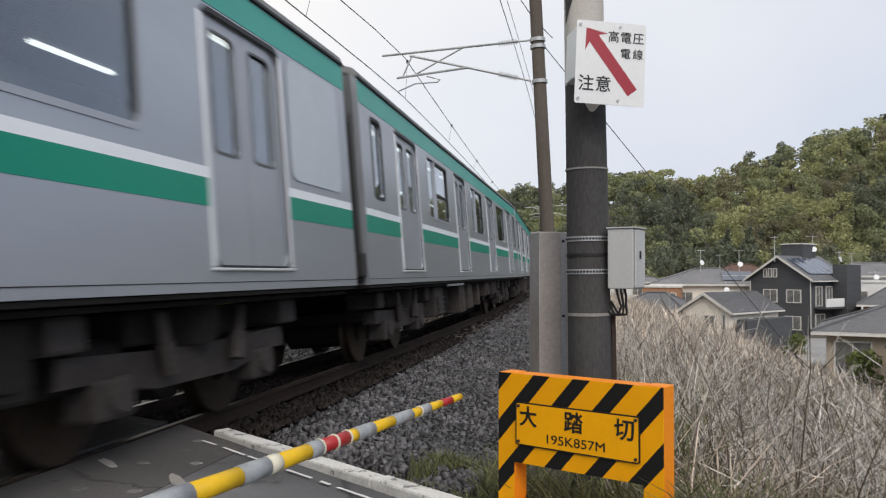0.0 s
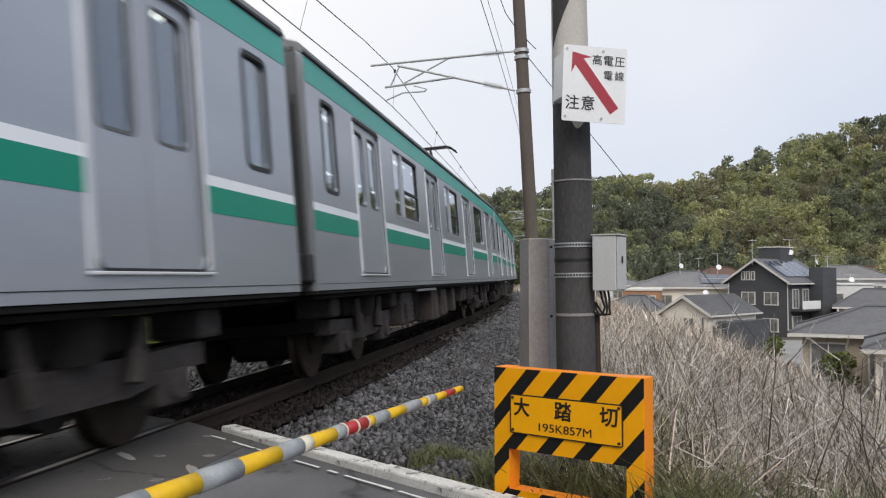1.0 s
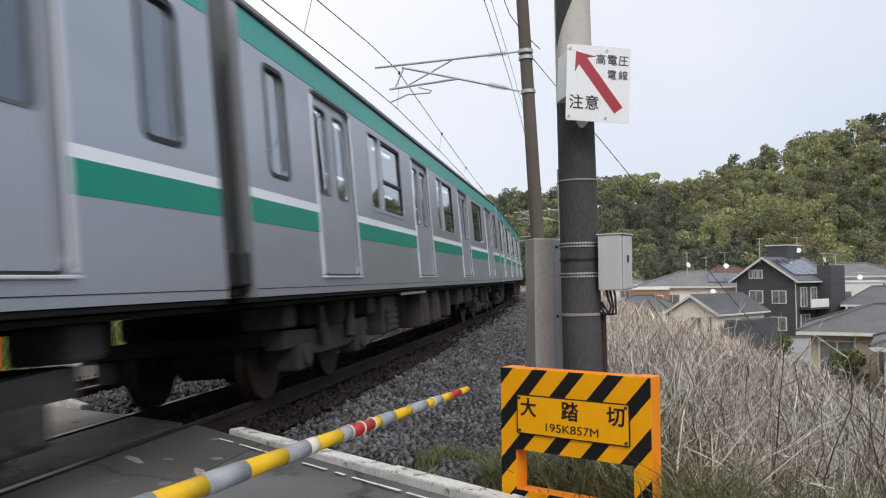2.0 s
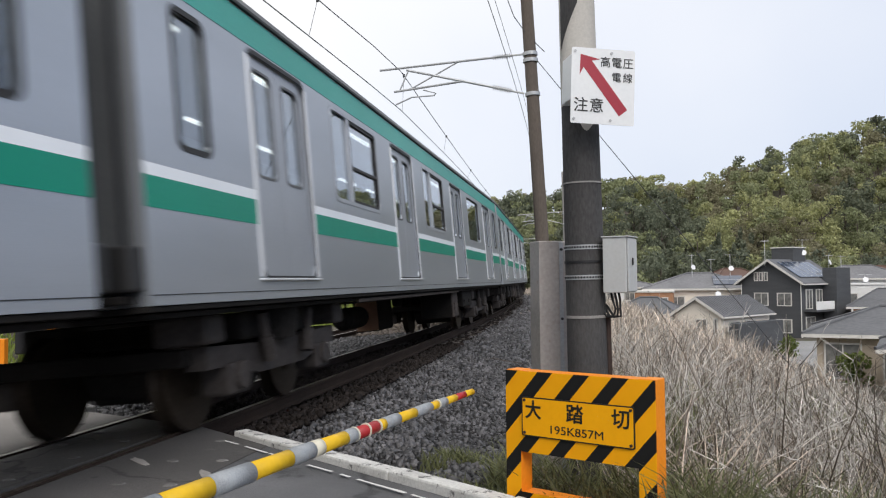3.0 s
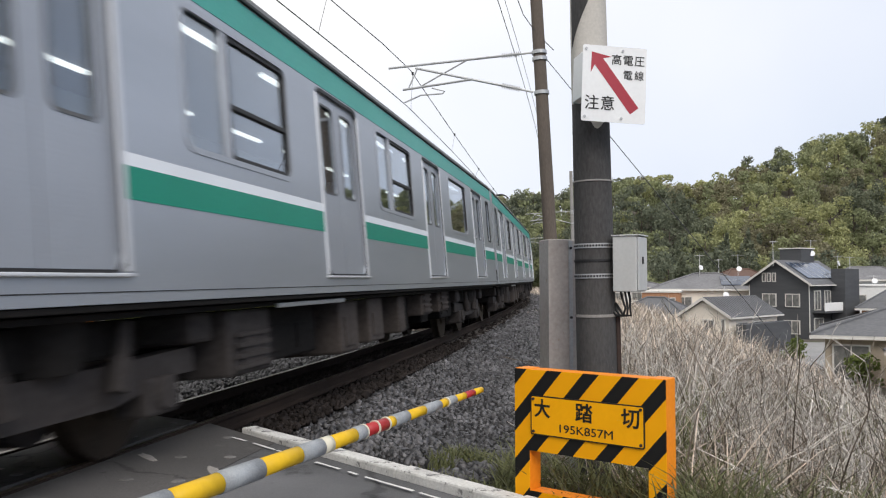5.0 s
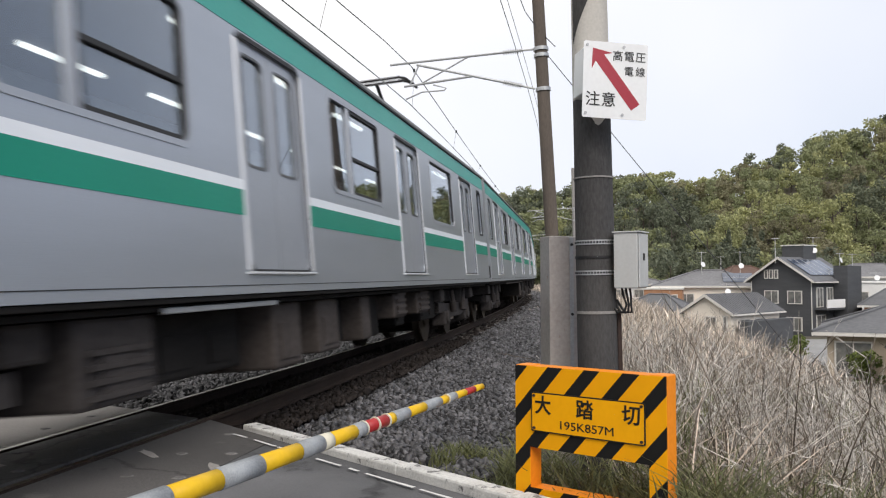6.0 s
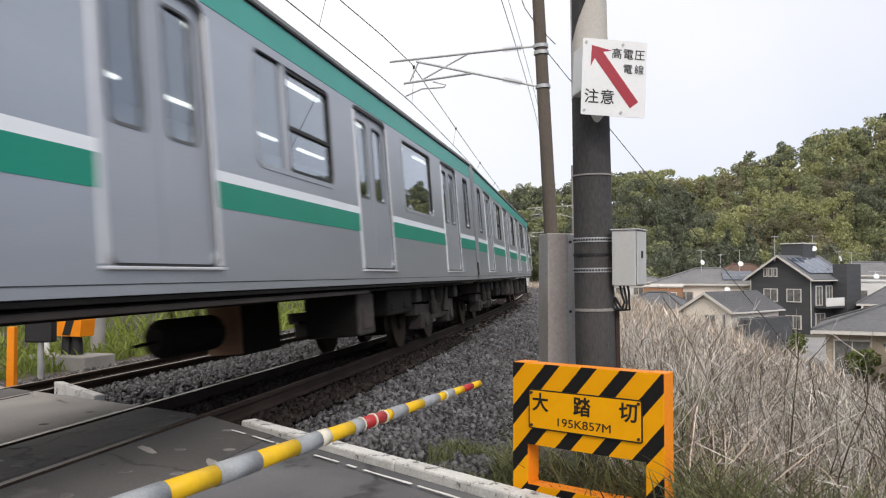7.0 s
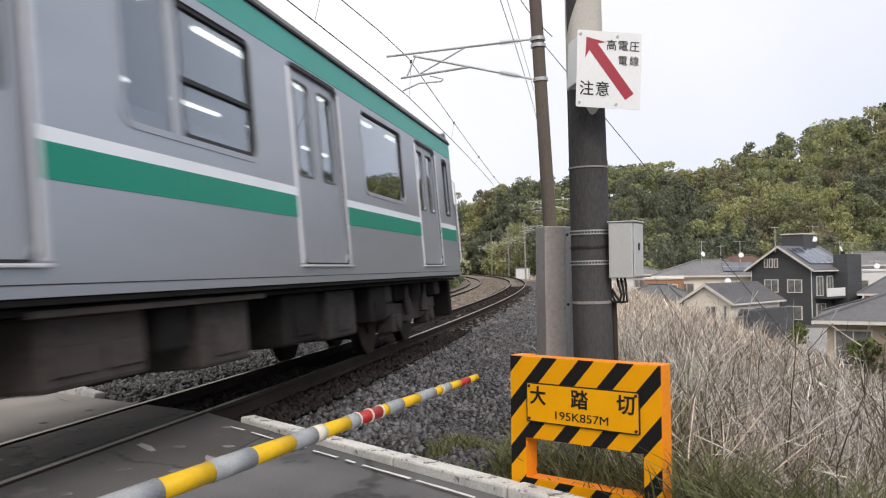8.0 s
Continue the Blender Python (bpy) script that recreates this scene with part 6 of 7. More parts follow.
def antenna(x, y, z, tall, dish):
    t = thing("tv_antenna", pose(x, y, z, 0, 0, random.uniform(0, 90)), "thin rooftop television antenna" + (" with a white dish" if dish else " on a pole"), "antenna", "antennas on the roofs")
    bm = bmesh.new()
    tube(bm, (0, 0, 0), (0, 0, tall), 0.035, seg=6)
    part("pole", bm, M["aluminium"], t)
    bm = bmesh.new()
    tube(bm, (-0.7, 0, tall - 0.1), (0.7, 0, tall - 0.1), 0.025, seg=5)
    for i in range(7):
        xx = -0.6 + i * 0.2
        tube(bm, (xx, -0.35, tall - 0.1), (xx, 0.35, tall - 0.1), 0.014, seg=4)
    part("aerial", bm, M["aluminium"], t)
    if dish:
        bm = bmesh.new()
        tube(bm, (0.05, -0.10, tall * 0.45), (0.02, -0.16, tall * 0.45 + 0.02), 0.26, 0.30, seg=18)
        part("dish", bm, M["sign_white"], t, "white satellite dish")


def roof_block(house, x0, x1, y0, y1, z0, z1, name, key, label=""):
    bm = bmesh.new()
    box(bm, x0, x1, y0, y1, z0, z1, 0.03)
    return part(name, bm, M[key], house, label)


def flat_house(x, y, z, turn, w, d, tall, wall, label, coping="trim"):
    """A box of walls with a thin pale coping."""
    h = thing("house", pose(x, y, z, 0, 0, turn), label, "house", "houses of the village")
    bm = bmesh.new()
    box(bm, -w / 2, w / 2, -d / 2, d / 2, -1.2, tall)
    part("wall", bm, M[wall], h)
    bm = bmesh.new()
    box(bm, -w / 2 - 0.12, w / 2 + 0.12, -d / 2 - 0.12, d / 2 + 0.12, tall + 0.004, tall + 0.20, 0.02)
    part("coping", bm, M[coping], h, "pale roof edge")
    return h


def solar_array(house, m, x0, x1, y0, y1, cols):
    bm = bmesh.new()
    box(bm, x0, x1, y0, y1, 0.0, 0.06, 0.01)
    sp = part("solar_panel", bm, M["solar"], house, "blue-black solar panels")
    sp.matrix_basis = m
    for i in range(1, cols):
        yy = y0 + (y1 - y0) * i / cols
        bm = bmesh.new()
        box(bm, x0, x1, yy - 0.02, yy + 0.02, 0.061, 0.072)
        part("panel_joint", bm, M["aluminium"], sp)


def tile_ribs(house, w, d, wall_h, rise, over, count, key):
    """Raised tile courses running up both slopes of a gable roof."""
    k = rise / (w / 2)
    for sx in (-1, 1):
        for i in range(count):
            yy = -d / 2 - over + (d + 2 * over) * (i + 0.5) / count
            xe = sx * (w / 2 + over)
            bm = bmesh.new()
            tube(bm, (sx * 0.05, yy, wall_h + rise + 0.23), (xe, yy, wall_h - k * over + 0.22), 0.035, seg=5)
            part("roof_rib", bm, M[key], house)


def build_village():
    base = -4.85
    # charcoal two-storey house: gable to the tracks, solar roof, rooftop block and side wing
    h = gable_house(37.4, 86.5, base, -51, 6.4, 8.0, 5.6, 2.1, "wall_dark", "roof_slate", "charcoal two-storey house with pale verges and solar roof", 0.55)
    for wx in (-1.0, 1.5):
        house_window(h, wx, -4.0, 3.8, 1.55, 1.35, "f")
    for wx in (-1.55, -1.0, -0.45):
        house_window(h, wx, -4.0, 6.15, 0.42, 0.95, "f", 0)
    house_window(h, 1.4, -4.0, 1.1, 1.7, 1.4, "f")
    house_window(h, 3.2, -2.4, 3.8, 1.3, 2.0, "r")
    house_window(h, 3.2, -0.3, 3.8, 1.3, 2.0, "r")
    house_window(h, 3.2, 1.8, 3.8, 1.0, 2.0, "r")
    house_window(h, 3.2, -2.2, 1.1, 1.9, 1.9, "r")
    solar_array(h, pose(1.75, -0.4, 6.83, 0, 33.3, 0), -1.45, 1.45, -3.2, 3.4, 5)
    roof_block(h, -2.1, 0.3, 0.2, 2.9, 6.0, 9.15, "roof_tower", "wall_dark", "charcoal rooftop block")
    roof_block(h, -2.2, 0.4, 0.1, 3.0, 9.152, 9.27, "parapet", "trim")
    roof_block(h, 3.30, 4.75, 0.4, 3.5, -1.0, 7.0, "side_wing", "wall_dark", "charcoal flat-roofed wing")
    roof_block(h, 3.22, 4.5, -3.4, 0.36, 2.55, 2.75, "balcony_floor", "wall_dark")
    roof_block(h, 4.42, 4.52, -3.4, 0.36, 2.76, 3.6, "balcony_rail", "wall_white", "pale balcony panel")
    for wy in (-4.03, 3.2):
        bm = bmesh.new()
        tube(bm, (3.24, wy, 0.0), (3.24, wy, 5.4), 0.05, seg=6)
        part("downpipe", bm, M["trim"], h, "pale rain pipe")
    bm = bmesh.new()
    tube(bm, (-3.24, -4.03, 0.0), (-3.24, -4.03, 5.4), 0.05, seg=6)
    part("downpipe", bm, M["trim"], h, "pale rain pipe")
    # cream single-storey gable house in front, with a white wing
    h = gable_house(24.1, 69.0, base, -46, 4.1, 8.7, 3.05, 1.28, "wall_cream", "roof_slate", "cream rendered low house with a dark roof", 0.35)
    tile_ribs(h, 4.1, 8.7, 3.05, 1.28, 0.35, 22, "roof_slate")
    house_window(h, 0.35, -4.35, 2.25, 1.0, 1.05, "f")
    house_window(h, 1.6, -4.35, 2.2, 0.35, 1.3, "f", 0)
    house_window(h, -1.5, -4.35, 2.2, 0.8, 0.9, "f")
    for wy in (-2.2, 0.6):
        house_window(h, 2.05, wy, 1.6, 1.8, 1.9, "r")
    # added dark block: the shaded area below the right-hand eaves
    roof_block(h, 2.45, 3.3, -4.0, 4.2, -1.0, 2.45, "eaves_shade_block", "wall_dark", "dark block added for the shade below the eaves")
    h = hip_house(18.9, 73.0, base, -30, 5.4, 5.0, 2.85, 1.5, "wall_white", "roof_slate", "white low wing under a dark hipped roof", 0.45, 0.3)
    for wx in (-1.7, 0.6):
        house_window(h, wx, -2.5, 2.0, 0.9, 1.1, "f")
    # orange-clad flat block and the long grey roof beside it
    h = flat_house(23.7, 89.0, base, -18, 3.9, 5.0, 4.55, "wall_brick", "small flat-roofed block clad in orange brick")
    house_window(h, 1.2, -2.5, 3.3, 0.6, 1.5, "f", 0)
    h = hip_house(30.0, 93.5, base, -14, 11.6, 7.5, 4.75, 1.85, "wall_cream", "roof_grey", "wide cream house under a grey hipped roof", 0.6, 0.22)
    for wx in (-2.6, 0.4, 3.4):
        house_window(h, wx, -3.75, 3.5, 1.6, 1.1, "f")
        house_window(h, wx, -3.75, 1.0, 1.8, 1.6, "f")
    solar_array(h, pose(2.9, -2.35, 5.78, 23, 0, 0), -1.6, 1.6, -1.2, 1.2, 2)
    h = hip_house(37.6, 104.0, base, 5, 6.5, 6.0, 5.5, 1.7, "wall_tan", "roof_brown", "tan house with a brown tiled hipped roof")
    house_window(h, -1.2, -3.0, 4.2, 1.4, 1.1, "f")
    h = hip_house(22.6, 101.0, base, 5, 7.0, 6.0, 4.9, 1.0, "wall_white", "roof_grey", "pale house with a low grey hipped roof")
    for wx in (-2.0, 0.2, 2.3):
        house_window(h, wx, -3.0, 3.9, 1.3, 1.0, "f")
        house_window(h, wx, -3.0, 1.3, 1.6, 1.6, "f")
    # low tan house with a tiled hip roof, nearer
    h = hip_house(26.9, 47.5, base, -28, 8.4, 8.0, 2.75, 1.55, "wall_tan", "roof_slate", "low tan house with a dark tiled hipped roof", 0.75, 0.25)
    for wx in (-2.9, 0.0, 2.8):
        house_window(h, wx, -4.0, 1.4, 1.9, 2.0, "f")
    house_window(h, -4.2, 1.6, 1.5, 1.5, 1.3, "l")
    house_window(h, -4.2, -1.8, 1.4, 1.7, 1.9, "l")
    h = hip_house(24.6, 38.5, base, -30, 5.6, 6.0, 2.6, 1.2, "wall_cream", "roof_slate", "cream low house with dark roof and patio door", 0.6, 0.25)
    house_window(h, -2.0, -3.0, 1.3, 1.2, 2.0, "f")
    house_window(h, -2.8, 0.2, 1.5, 1.5, 1.6, "l")
    h = flat_house(48.2, 93.0, base, -22, 5.2, 5.0, 5.1, "wall_white", "white flat-roofed house with a plain parapet", "wall_white")
    house_window(h, -1.2, -2.5, 3.6, 1.5, 1.2, "f")
    house_window(h, 1.2, -2.5, 1.2, 1.7, 1.7, "f")
    # further houses behind
    for x, y, tn, w, d, wh, ri, wl, rf, lb in (
            (52.6, 102.0, -20, 9.5, 7.0, 5.7, 1.7, "wall_white", "roof_grey", "white two-storey house with a grey hipped roof"),
            (45.6, 82.0, -30, 6.5, 6.0, 2.9, 1.9, "wall_brick", "roof_slate", "small brown house with a dark hipped roof"),
            (60.0, 108.0, -15, 9.0, 7.0, 5.3, 2.1, "wall_tan", "roof_brown", "tan two-storey house with brown roof"),
            (51.5, 84.0, -35, 7.0, 7.0, 4.0, 1.7, "wall_white", "roof_slate", "white house with a dark tiled roof"),
            (43.5, 64.0, -30, 7.5, 7.0, 2.6, 1.4, "wall_tan", "roof_slate", "tan low house with a dark hipped roof"),
            (63.0, 92.0, -35, 8.0, 7.5, 5.1, 2.0, "wall_cream", "roof_slate", "cream two-storey house with dark roof")):
        h = hip_house(x, y, base, tn, w, d, wh, ri, wl, rf, lb)
        for i in range(3):
            house_window(h, -w / 2 + w * (i + 0.5) / 3, -d / 2, wh - 1.25, 1.4, 1.1, "f")
        if wh > 4:
            for i in range(2):
                house_window(h, -w / 2 + w * (i + 0.5) / 2, -d / 2, 1.1, 1.8, 1.7, "f")
        house_window(h, -w / 2, 0, wh - 1.25, 1.3, 1.1, "l")
    for x, y, z, tall, dish in ((33.4, 83.0, 2.4, 2.6, False), (39.4, 87.8, 2.6, 2.7, True), (29.0, 92.8, 1.2, 2.7, True), (33.2, 92.4, 0.9, 3.0, True), (31.4, 93.5, 1.5, 1.9, False), (42.6, 88.6, 2.1, 1.5, True), (43.6, 87.9, 2.1, 1.4, False), (48.0, 91.5, 0.3, 1.2, True), (28.6, 83.5, -1.2, 1.6, True)):
        antenna(x, y, z, tall, dish)
    # white hot-water tank standing in the yard
    t = thing("hot_water_tank", pose(27.2, 70.5, base), "tall white hot-water tank beside the cream house", "water tank")
    bm = bmesh.new()
    box(bm, -0.32, 0.32, -0.32, 0.32, 0.12, 1.85, 0.05)
    part("casing", bm, M["wall_white"], t)
    bm = bmesh.new()
    box(bm, -0.36, 0.36, -0.36, 0.36, -0.1, 0.12, 0.02)
    part("plinth", bm, M["concrete"], t)
    # paved yards between the houses
    verts, faces = [], []
    for x0, x1, y0, y1 in ((14, 36, 50, 62), (26, 34, 62, 76), (33, 52, 66, 74)):
        k = len(verts)
        verts += [(x0, y0, -4.74), (x1, y0, -4.74), (x1 + 4, y1, -4.74), (x0 + 4, y1, -4.74)]
        faces.append((k, k + 1, k + 2, k + 3))
    tagged(new("yard_paving", arrays_to_mesh("yard_paving", verts, faces, M["lot"])), "pale concrete yards between the houses", "paving", kind="structure")
    random.seed(21)
    for x, y, r in ((26.0, 61.0, 0.9), (22.5, 44.0, 1.0), (27.8, 43.0, 0.8), (29.0, 73.0, 1.0), (38.5, 74.0, 1.1), (17.0, 60.0, 0.9)):
        shrub(x, y, -4.85, r)


M["shrub"] = leaf_mat("shrub_leaf", (0.16, 0.20, 0.05), (0.09, 0.12, 0.035), 0.45, 0.8, 5)
M["bark"] = mat("grey_brown_bark", (0.11, 0.09, 0.07), (0.07, 0.055, 0.045), rough=0.95, fine=20, bump=0.4)


def leaf_cloud(centres, radii, per, size, rng):
    """Leaf sprays: small tilted quads spread through uneven lumps."""
    c = np.repeat(centres, per, axis=0)
    r = np.repeat(radii, per, axis=0)
    n = len(c)
    d = rng.normal(size=(n, 3))
    d /= np.linalg.norm(d, axis=1)[:, None]
    p = c + d * r * (rng.uniform(0.35, 1.0, (n, 1)) ** 0.6)
    a = rng.normal(size=(n, 3)) + d * 0.6
    a /= np.linalg.norm(a, axis=1)[:, None]
    b = np.cross(a, rng.normal(size=(n, 3)))
    b /= np.linalg.norm(b, axis=1)[:, None]
    e = np.cross(a, b)
    s = (size * rng.uniform(0.6, 1.4, n))[:, None]
    return np.stack([p - b * s, p + e * s * 0.7 + a * s * 0.25, p + b * s, p - e * s * 0.7 + a * s * 0.25], 1)


def quads_object(name, quads, material):
    n = len(quads)
    me = bpy.data.meshes.new(name)
    me.vertices.add(n * 4)
    me.vertices.foreach_set("co", quads.reshape(-1))
    me.loops.add(n * 4)
    me.loops.foreach_set("vertex_index", np.arange(n * 4, dtype=np.int32))
    me.polygons.add(n)
    me.polygons.foreach_set("loop_start", np.arange(0, n * 4, 4, dtype=np.int32))
    me.update(calc_edges=True)
    me.materials.append(material)
    return new(name, me)


def shrub(x, y, z, r):
    t = thing("shrub", pose(x, y, z), "rounded green garden shrub", "shrub", "garden shrubs")
    rng = np.random.default_rng(int(abs(x) * 10))
    cen = rng.uniform(-0.6, 0.6, (7, 3)) * r + np.array([0, 0, r * 0.9])
    q = quads_object("foliage", leaf_cloud(cen, np.full((7, 3), r * 0.6), 60, 0.13, rng), M["shrub"])
    q.parent = t
    bm = bmesh.new()
    tube(bm, (0, 0, -0.1), (0, 0, r), 0.08, 0.04, seg=7)
    part("trunk", bm, M["bark"], t)


build_village()

# ---- wooded hill ----
# leaf colours are lifted and greyed to include the haze of distance
M["leaf_dark"] = leaf_mat("hazy_evergreen_leaf", (0.185, 0.205, 0.135), (0.122, 0.140, 0.100))
M["leaf_mid"] = leaf_mat("hazy_summer_leaf", (0.300, 0.320, 0.170), (0.205, 0.230, 0.125))
M["leaf_bright"] = leaf_mat("hazy_young_leaf", (0.415, 0.420, 0.205), (0.295, 0.310, 0.152))
M["leaf_brown"] = leaf_mat("hazy_budding_leaf", (0.287, 0.270, 0.161), (0.196, 0.184, 0.115))


def build_woods():
    """The wooded hillside: several hundred crowns of leaf sprays on trunks, gathered by colour."""
    rng = np.random.default_rng(31)
    bins = {"leaf_dark": [], "leaf_mid": [], "leaf_bright": [], "leaf_brown": []}
    tv, tf = [], []
    spots = []
    tries = 0
    while len(spots) < 760 and tries < 60000:
        tries += 1
        y = rng.uniform(100, 236)
        az = rng.uniform(-0.06, 0.64)
        x = az * y
        if y < 118 - 16 * ease(0.42, 0.6, az) + 4 * noise.noise((x * 0.05, 0, 0)):
            continue
        n, s = off_of(x, y)
        if -9 < n < 7:
            continue
        gap = 4.2 if y < 175 else 5.2
        if any((x - a) ** 2 + (y - b) ** 2 < gap * gap for a, b in spots[-760:]):
            continue
        spots.append((x, y))
    extra = [(-9 + 3.2 * i + rng.uniform(-1, 1), 112 + rng.uniform(-6, 14)) for i in range(7)]
    for a in np.linspace(0.75, 2.4, 60):
        rr = rng.uniform(110, 175)
        extra.append((rr * math.sin(min(1.5, a * 0.75)), rr * math.cos(min(1.5, a * 0.75))))
    extra = [(x, y) for x, y in extra if not -8.0 < off_of(x, y)[0] < 7.0]
    low = set()
    for i in range(210):
        x, y, _ = line_at(rng.uniform(62, 190), -8.8 - 30 * rng.uniform() ** 1.6)
        extra.append((x, y))
        low.add((x, y))
    # the slope that closes the view round the curve
    back = []
    tries = 0
    while len(back) < 420 and tries < 40000:
        tries += 1
        y = rng.uniform(85, 260)
        x = rng.uniform(-0.30, 0.12) * y
        if -9.5 < off_of(x, y)[0] < 6.0 or any((x - a) ** 2 + (y - b) ** 2 < 14 for a, b in back):
            continue
        back.append((x, y))
        if rng.uniform() < 0.6:
            low.add((x, y))
    extra += back
    for x, y in spots + extra:
        z = ground_z(x, y)
        kind = noise.noise((x * 0.035, y * 0.035, 5)) + rng.normal() * 0.28
        key = "leaf_dark" if kind < -0.16 else "leaf_mid" if kind < 0.20 else "leaf_bright" if kind < 0.52 else "leaf_brown"
        tall = rng.uniform(7.0, 9.4) * (1.08 if key == "leaf_dark" else 1.0)
        wide = rng.uniform(2.1, 3.4)
        if (x, y) in low:
            tall *= rng.uniform(0.35, 0.8)
        lumps = 11
        if key == "leaf_dark" and rng.uniform() < 0.07:
            # pointed evergreen
            u = np.linspace(0.25, 1.0, lumps)
            cen = np.stack([x + rng.normal(size=lumps) * 0.5, y + rng.normal(size=lumps) * 0.5, z + tall * u], 1)
            rad = np.stack([wide * 0.8 * (1.12 - u), wide * 0.8 * (1.12 - u), np.full(lumps, 1.1)], 1)
        else:
            t = rng.uniform(0, 2 * np.pi, lumps)
            rr = wide * rng.uniform(0.15, 0.85, lumps)
            hh = rng.uniform(0.10 if (x, y) in low else 0.22, 0.95, lumps)
            cen = np.stack([x + rr * np.cos(t), y + rr * np.sin(t), z + tall * (hh - 0.18 * (rr / wide) ** 2)], 1)
            rad = np.stack([rng.uniform(1.0, 1.8, lumps), rng.uniform(1.0, 1.8, lumps), rng.uniform(0.8, 1.3, lumps)], 1)
        bins[key].append(leaf_cloud(cen, rad, 84 if y < 180 else 60, 0.24 if y < 180 else 0.31, rng))
        k = len(tv)
        for zz, r in ((z - 0.5, 0.22), (z + tall * 0.75, 0.08)):
            for i in range(5):
                tv.append((x + r * math.cos(i * 1.257), y + r * math.sin(i * 1.257), zz))
        for i in range(5):
            j = (i + 1) % 5
            tf.append((k + i, k + j, k + 5 + j, k + 5 + i))
        for b in range(4):
            aa, z0 = rng.uniform(0, 6.28), z + tall * rng.uniform(0.3, 0.6)
            k = len(tv)
            ex, ey, ez = x + math.cos(aa) * wide * 0.7, y + math.sin(aa) * wide * 0.7, z0 + tall * 0.22
            tv += [(x - 0.08, y, z0), (x + 0.08, y, z0), (x, y + 0.08, z0 + 0.1), (ex, ey, ez)]
            tf += [(k, k + 1, k + 3), (k + 1, k + 2, k + 3), (k + 2, k, k + 3)]
    names = {"leaf_dark": ("evergreen_woods", "dark evergreen trees on the hillside"), "leaf_mid": ("leafy_woods", "green broadleaf trees on the hillside"), "leaf_bright": ("spring_woods", "bright young-leaved trees on the hillside"), "leaf_brown": ("budding_woods", "brownish budding trees on the hillside")}
    for key, q in bins.items():
        tagged(quads_object(names[key][0], np.concatenate(q), M[key]), names[key][1], "woods", kind="stuff")
    tagged(new("wood_trunks", arrays_to_mesh("wood_trunks", tv, tf, M["bark"])), "grey-brown trunks and limbs of the hillside trees", "woods", kind="stuff")


build_woods()


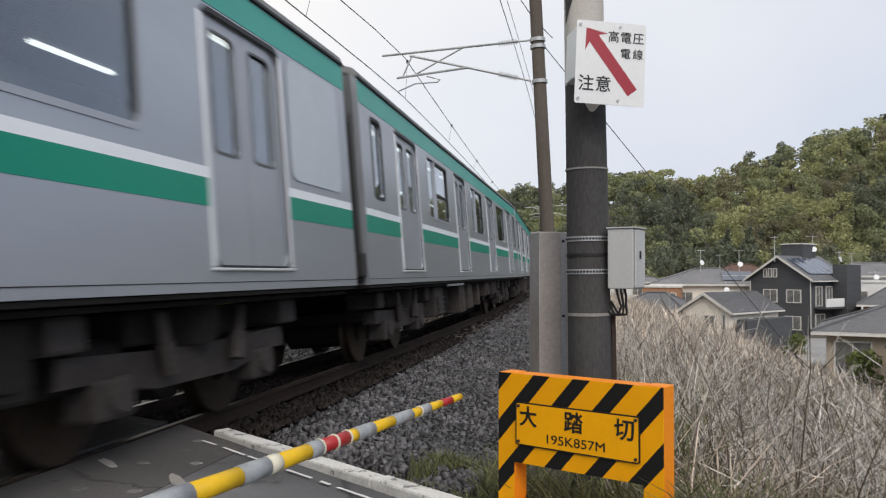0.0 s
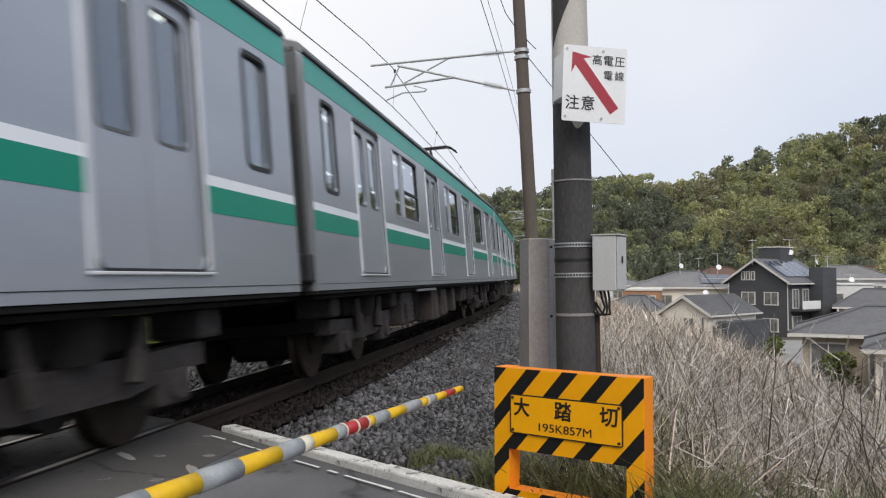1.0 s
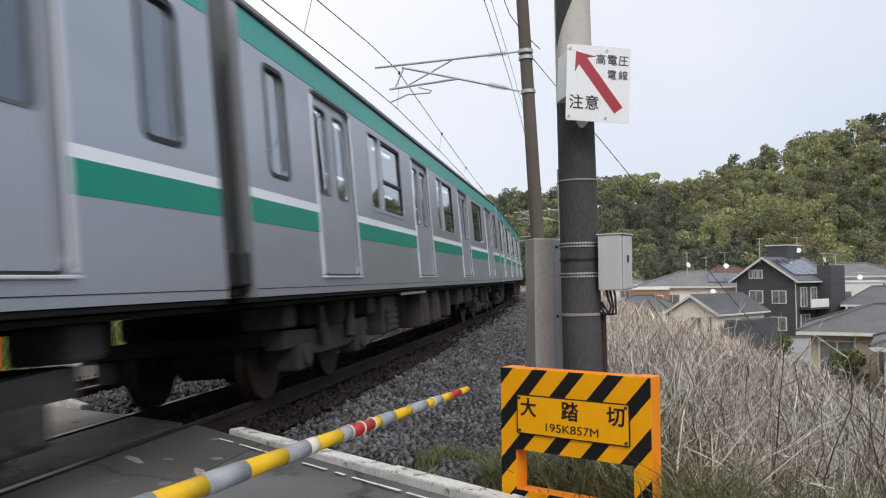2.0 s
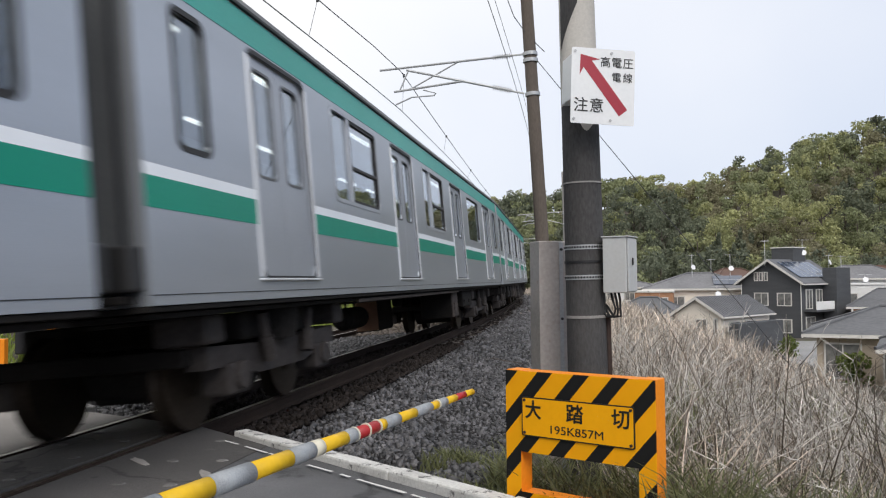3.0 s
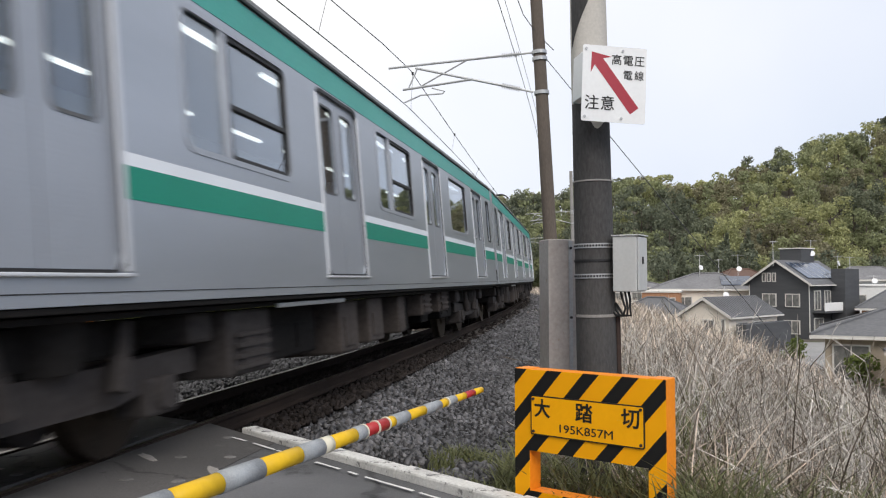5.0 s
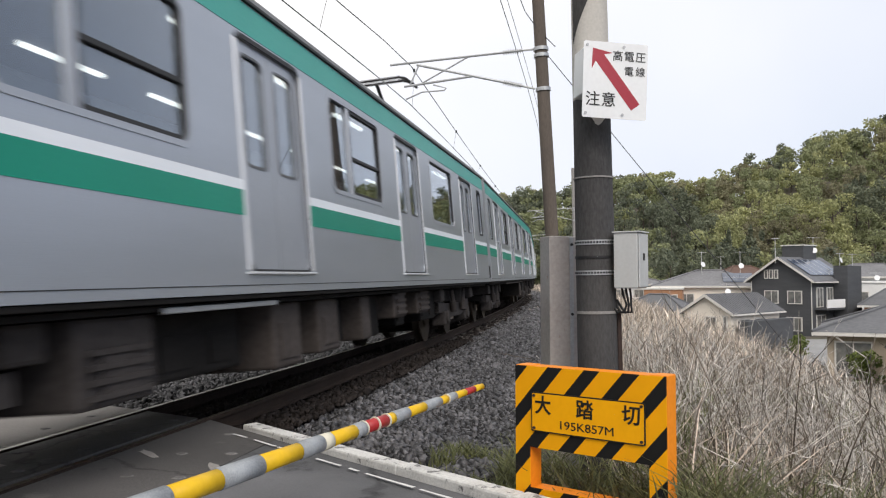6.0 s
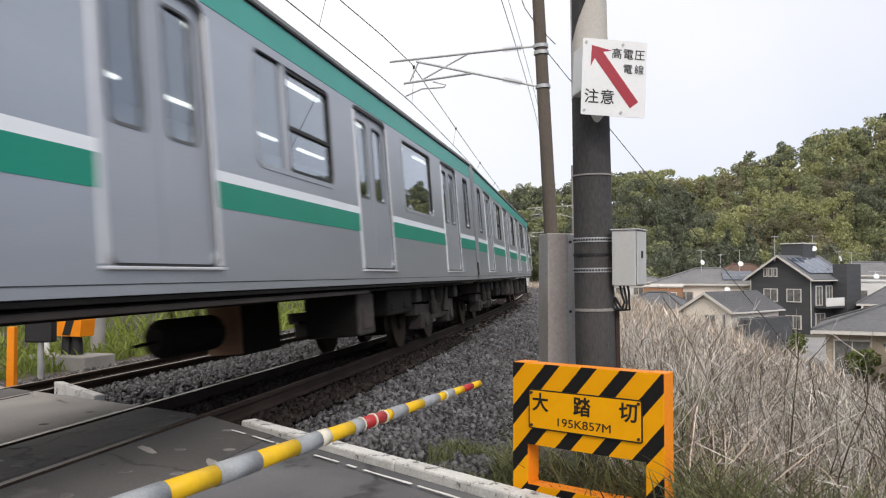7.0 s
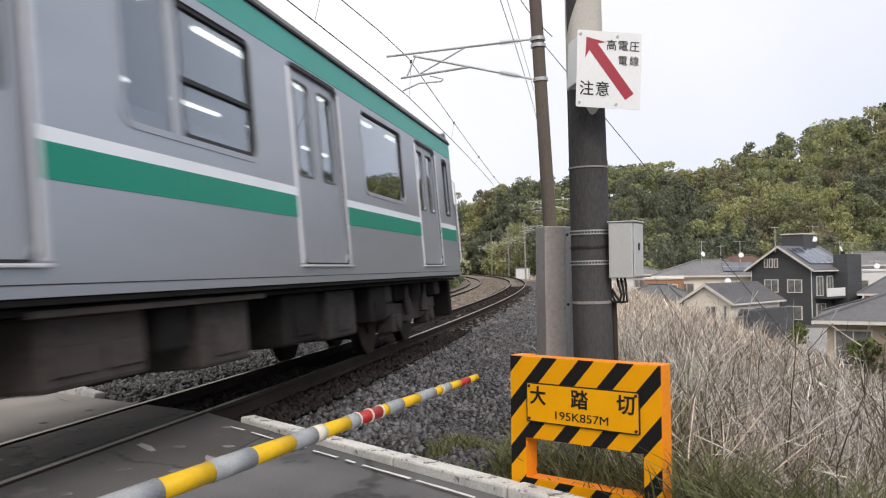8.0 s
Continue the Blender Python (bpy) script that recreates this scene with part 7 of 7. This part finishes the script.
# ---- the far side of the tracks ----
def build_far_side():
    rng = np.random.default_rng(77)
    out = []
    while len(out) < 26000:
        s, n = 6 + 140 * rng.uniform() ** 2.2, -7.6 - 16 * rng.uniform() ** 1.3
        x, y, _ = line_at(s, n)
        if edge_off(x, y) < 0.2:
            continue
        out.append((x, y, ground_z(x, y) - 0.02))
    p = np.array(out)
    tagged(blades_mesh("bank_grass", p, rng.uniform(0.15, 0.65, len(p)), rng.uniform(0.012, 0.034, len(p)) * (1 + p[:, 1] / 60), rng.uniform(0.2, 1.0, len(p)), M["bank_grass"], rng), "bright yellow-green grass on the far bank", "grass", kind="stuff")
    for s, n, r in ((17, -12.0, 1.0), (19.5, -13.0, 1.3), (22, -12.2, 1.0), (25, -13.5, 1.5), (28, -12.6, 1.2), (14.5, -13.2, 1.1), (33, -13.5, 1.6), (45, -12.5, 1.6)):
        x, y, _ = line_at(s, n)
        shrub(x, y, ground_z(x, y), r)
    # orange obstruction detector on its footing
    x, y, z = -8.0, 17.6, -0.72
    t = thing("obstruction_detector", pose(x, y, z, 0, 0, -20), "orange and black obstruction detector head on a dark base", "crossing detector")
    bm = bmesh.new()
    box(bm, -0.75, 0.75, -0.45, 0.45, -0.3, 0.20, 0.02)
    part("footing", bm, M["concrete"], t, "grey concrete footing")
    for dx in (-0.15, 0.12):
        bm = bmesh.new()
        tube(bm, (dx, 0, 0.20), (dx, 0, 0.62), 0.13, 0.10, seg=14)
        part("stand", bm, M["dark_metal"], t)
    bm = bmesh.new()
    pts = [(-0.42, 0.60), (0.38, 0.60), (0.42, 0.95), (0.36, 1.32), (-0.20, 1.32), (-0.42, 0.95)]
    plate(bm, pts, [], -0.2, 0.2)
    hd = part("head", bm, M["orange"], t, "orange painted housing")
    bm = bmesh.new()
    plate(bm, [(-0.10, 0.62), (0.12, 0.62), (0.34, 1.30), (0.14, 1.30)], [], -0.206, -0.2015)
    part("black_stripe", bm, M["ink"], hd)
    # orange marker post, white post, dark relay case and a concrete pole
    bm = bmesh.new()
    box(bm, -0.065, 0.065, -0.065, 0.065, -0.2, 0.85, 0.01)
    t = thing("marker_post", pose(-7.45, 14.1, -0.55), "orange steel marker post beside the far track", "post")
    part("post_body", bm, M["orange"], t)
    t = thing("white_post", pose(-8.9, 18.3, -0.7), "thin white post behind the detector", "post")
    bm = bmesh.new()
    tube(bm, (0, 0, -0.2), (0, 0, 1.3), 0.06, seg=10)
    part("post_body", bm, M["sign_white"], t)
    t = thing("relay_case", pose(-7.75, 15.7, -0.65), "dark relay case on a grey post", "relay case")
    bm = bmesh.new()
    tube(bm, (0, 0, -0.2), (0, 0, 1.2), 0.06, seg=10)
    part("post_body", bm, M["galv"], t)
    bm = bmesh.new()
    box(bm, -0.26, 0.26, -0.12, 0.12, 0.55, 1.25, 0.03)
    part("case", bm, M["dark_metal"], t, "dark steel case")
    for s, n in ((18.6, -8.6), (46, -8.4), (88, -8.4), (130, -8.4)):
        x, y, a = line_at(s, n)
        t = thing("far_mast", pose(x, y, ground_z(x, y) - 0.1, 0, 0, -math.degrees(a)), "pale concrete mast beside the far track", "catenary mast", "masts beyond the far track")
        bm = bmesh.new()
        tube(bm, (0, 0, 0), (0, 0, 8.4), 0.17, 0.13, seg=18)
        part("shaft", bm, M["concrete"], t)
        for z0, z1 in ((5.9, 5.75), (5.2, 5.7)):
            bm = bmesh.new()
            tube(bm, (0.1, 0, z0), (3.0, 0, z1), 0.03, seg=8)
            part("bracket_tube", bm, M["galv"], t, "galvanised tube")
    # small white relay hut by the curve, far off
    x, y, a = line_at(118, 3.2)
    t = thing("relay_hut", pose(x, y, ground_z(x, y), 0, 0, -20), "small white trackside equipment cabinet", "cabinet")
    bm = bmesh.new()
    box(bm, -0.9, 0.9, -0.6, 0.6, -0.3, 1.6, 0.04)
    part("casing", bm, M["sign_white"], t)
    bm = bmesh.new()
    box(bm, -1.0, 1.0, -0.7, 0.7, 1.61, 1.70, 0.02)
    part("lid", bm, M["concrete"], t)


build_far_side()


# ---- what moves ----
def motions():
    for i, car in enumerate(TRAIN):
        walk(car, [(k * 0.25, car_pose(i, k * 0.25)) for k in range(33)])


motions()
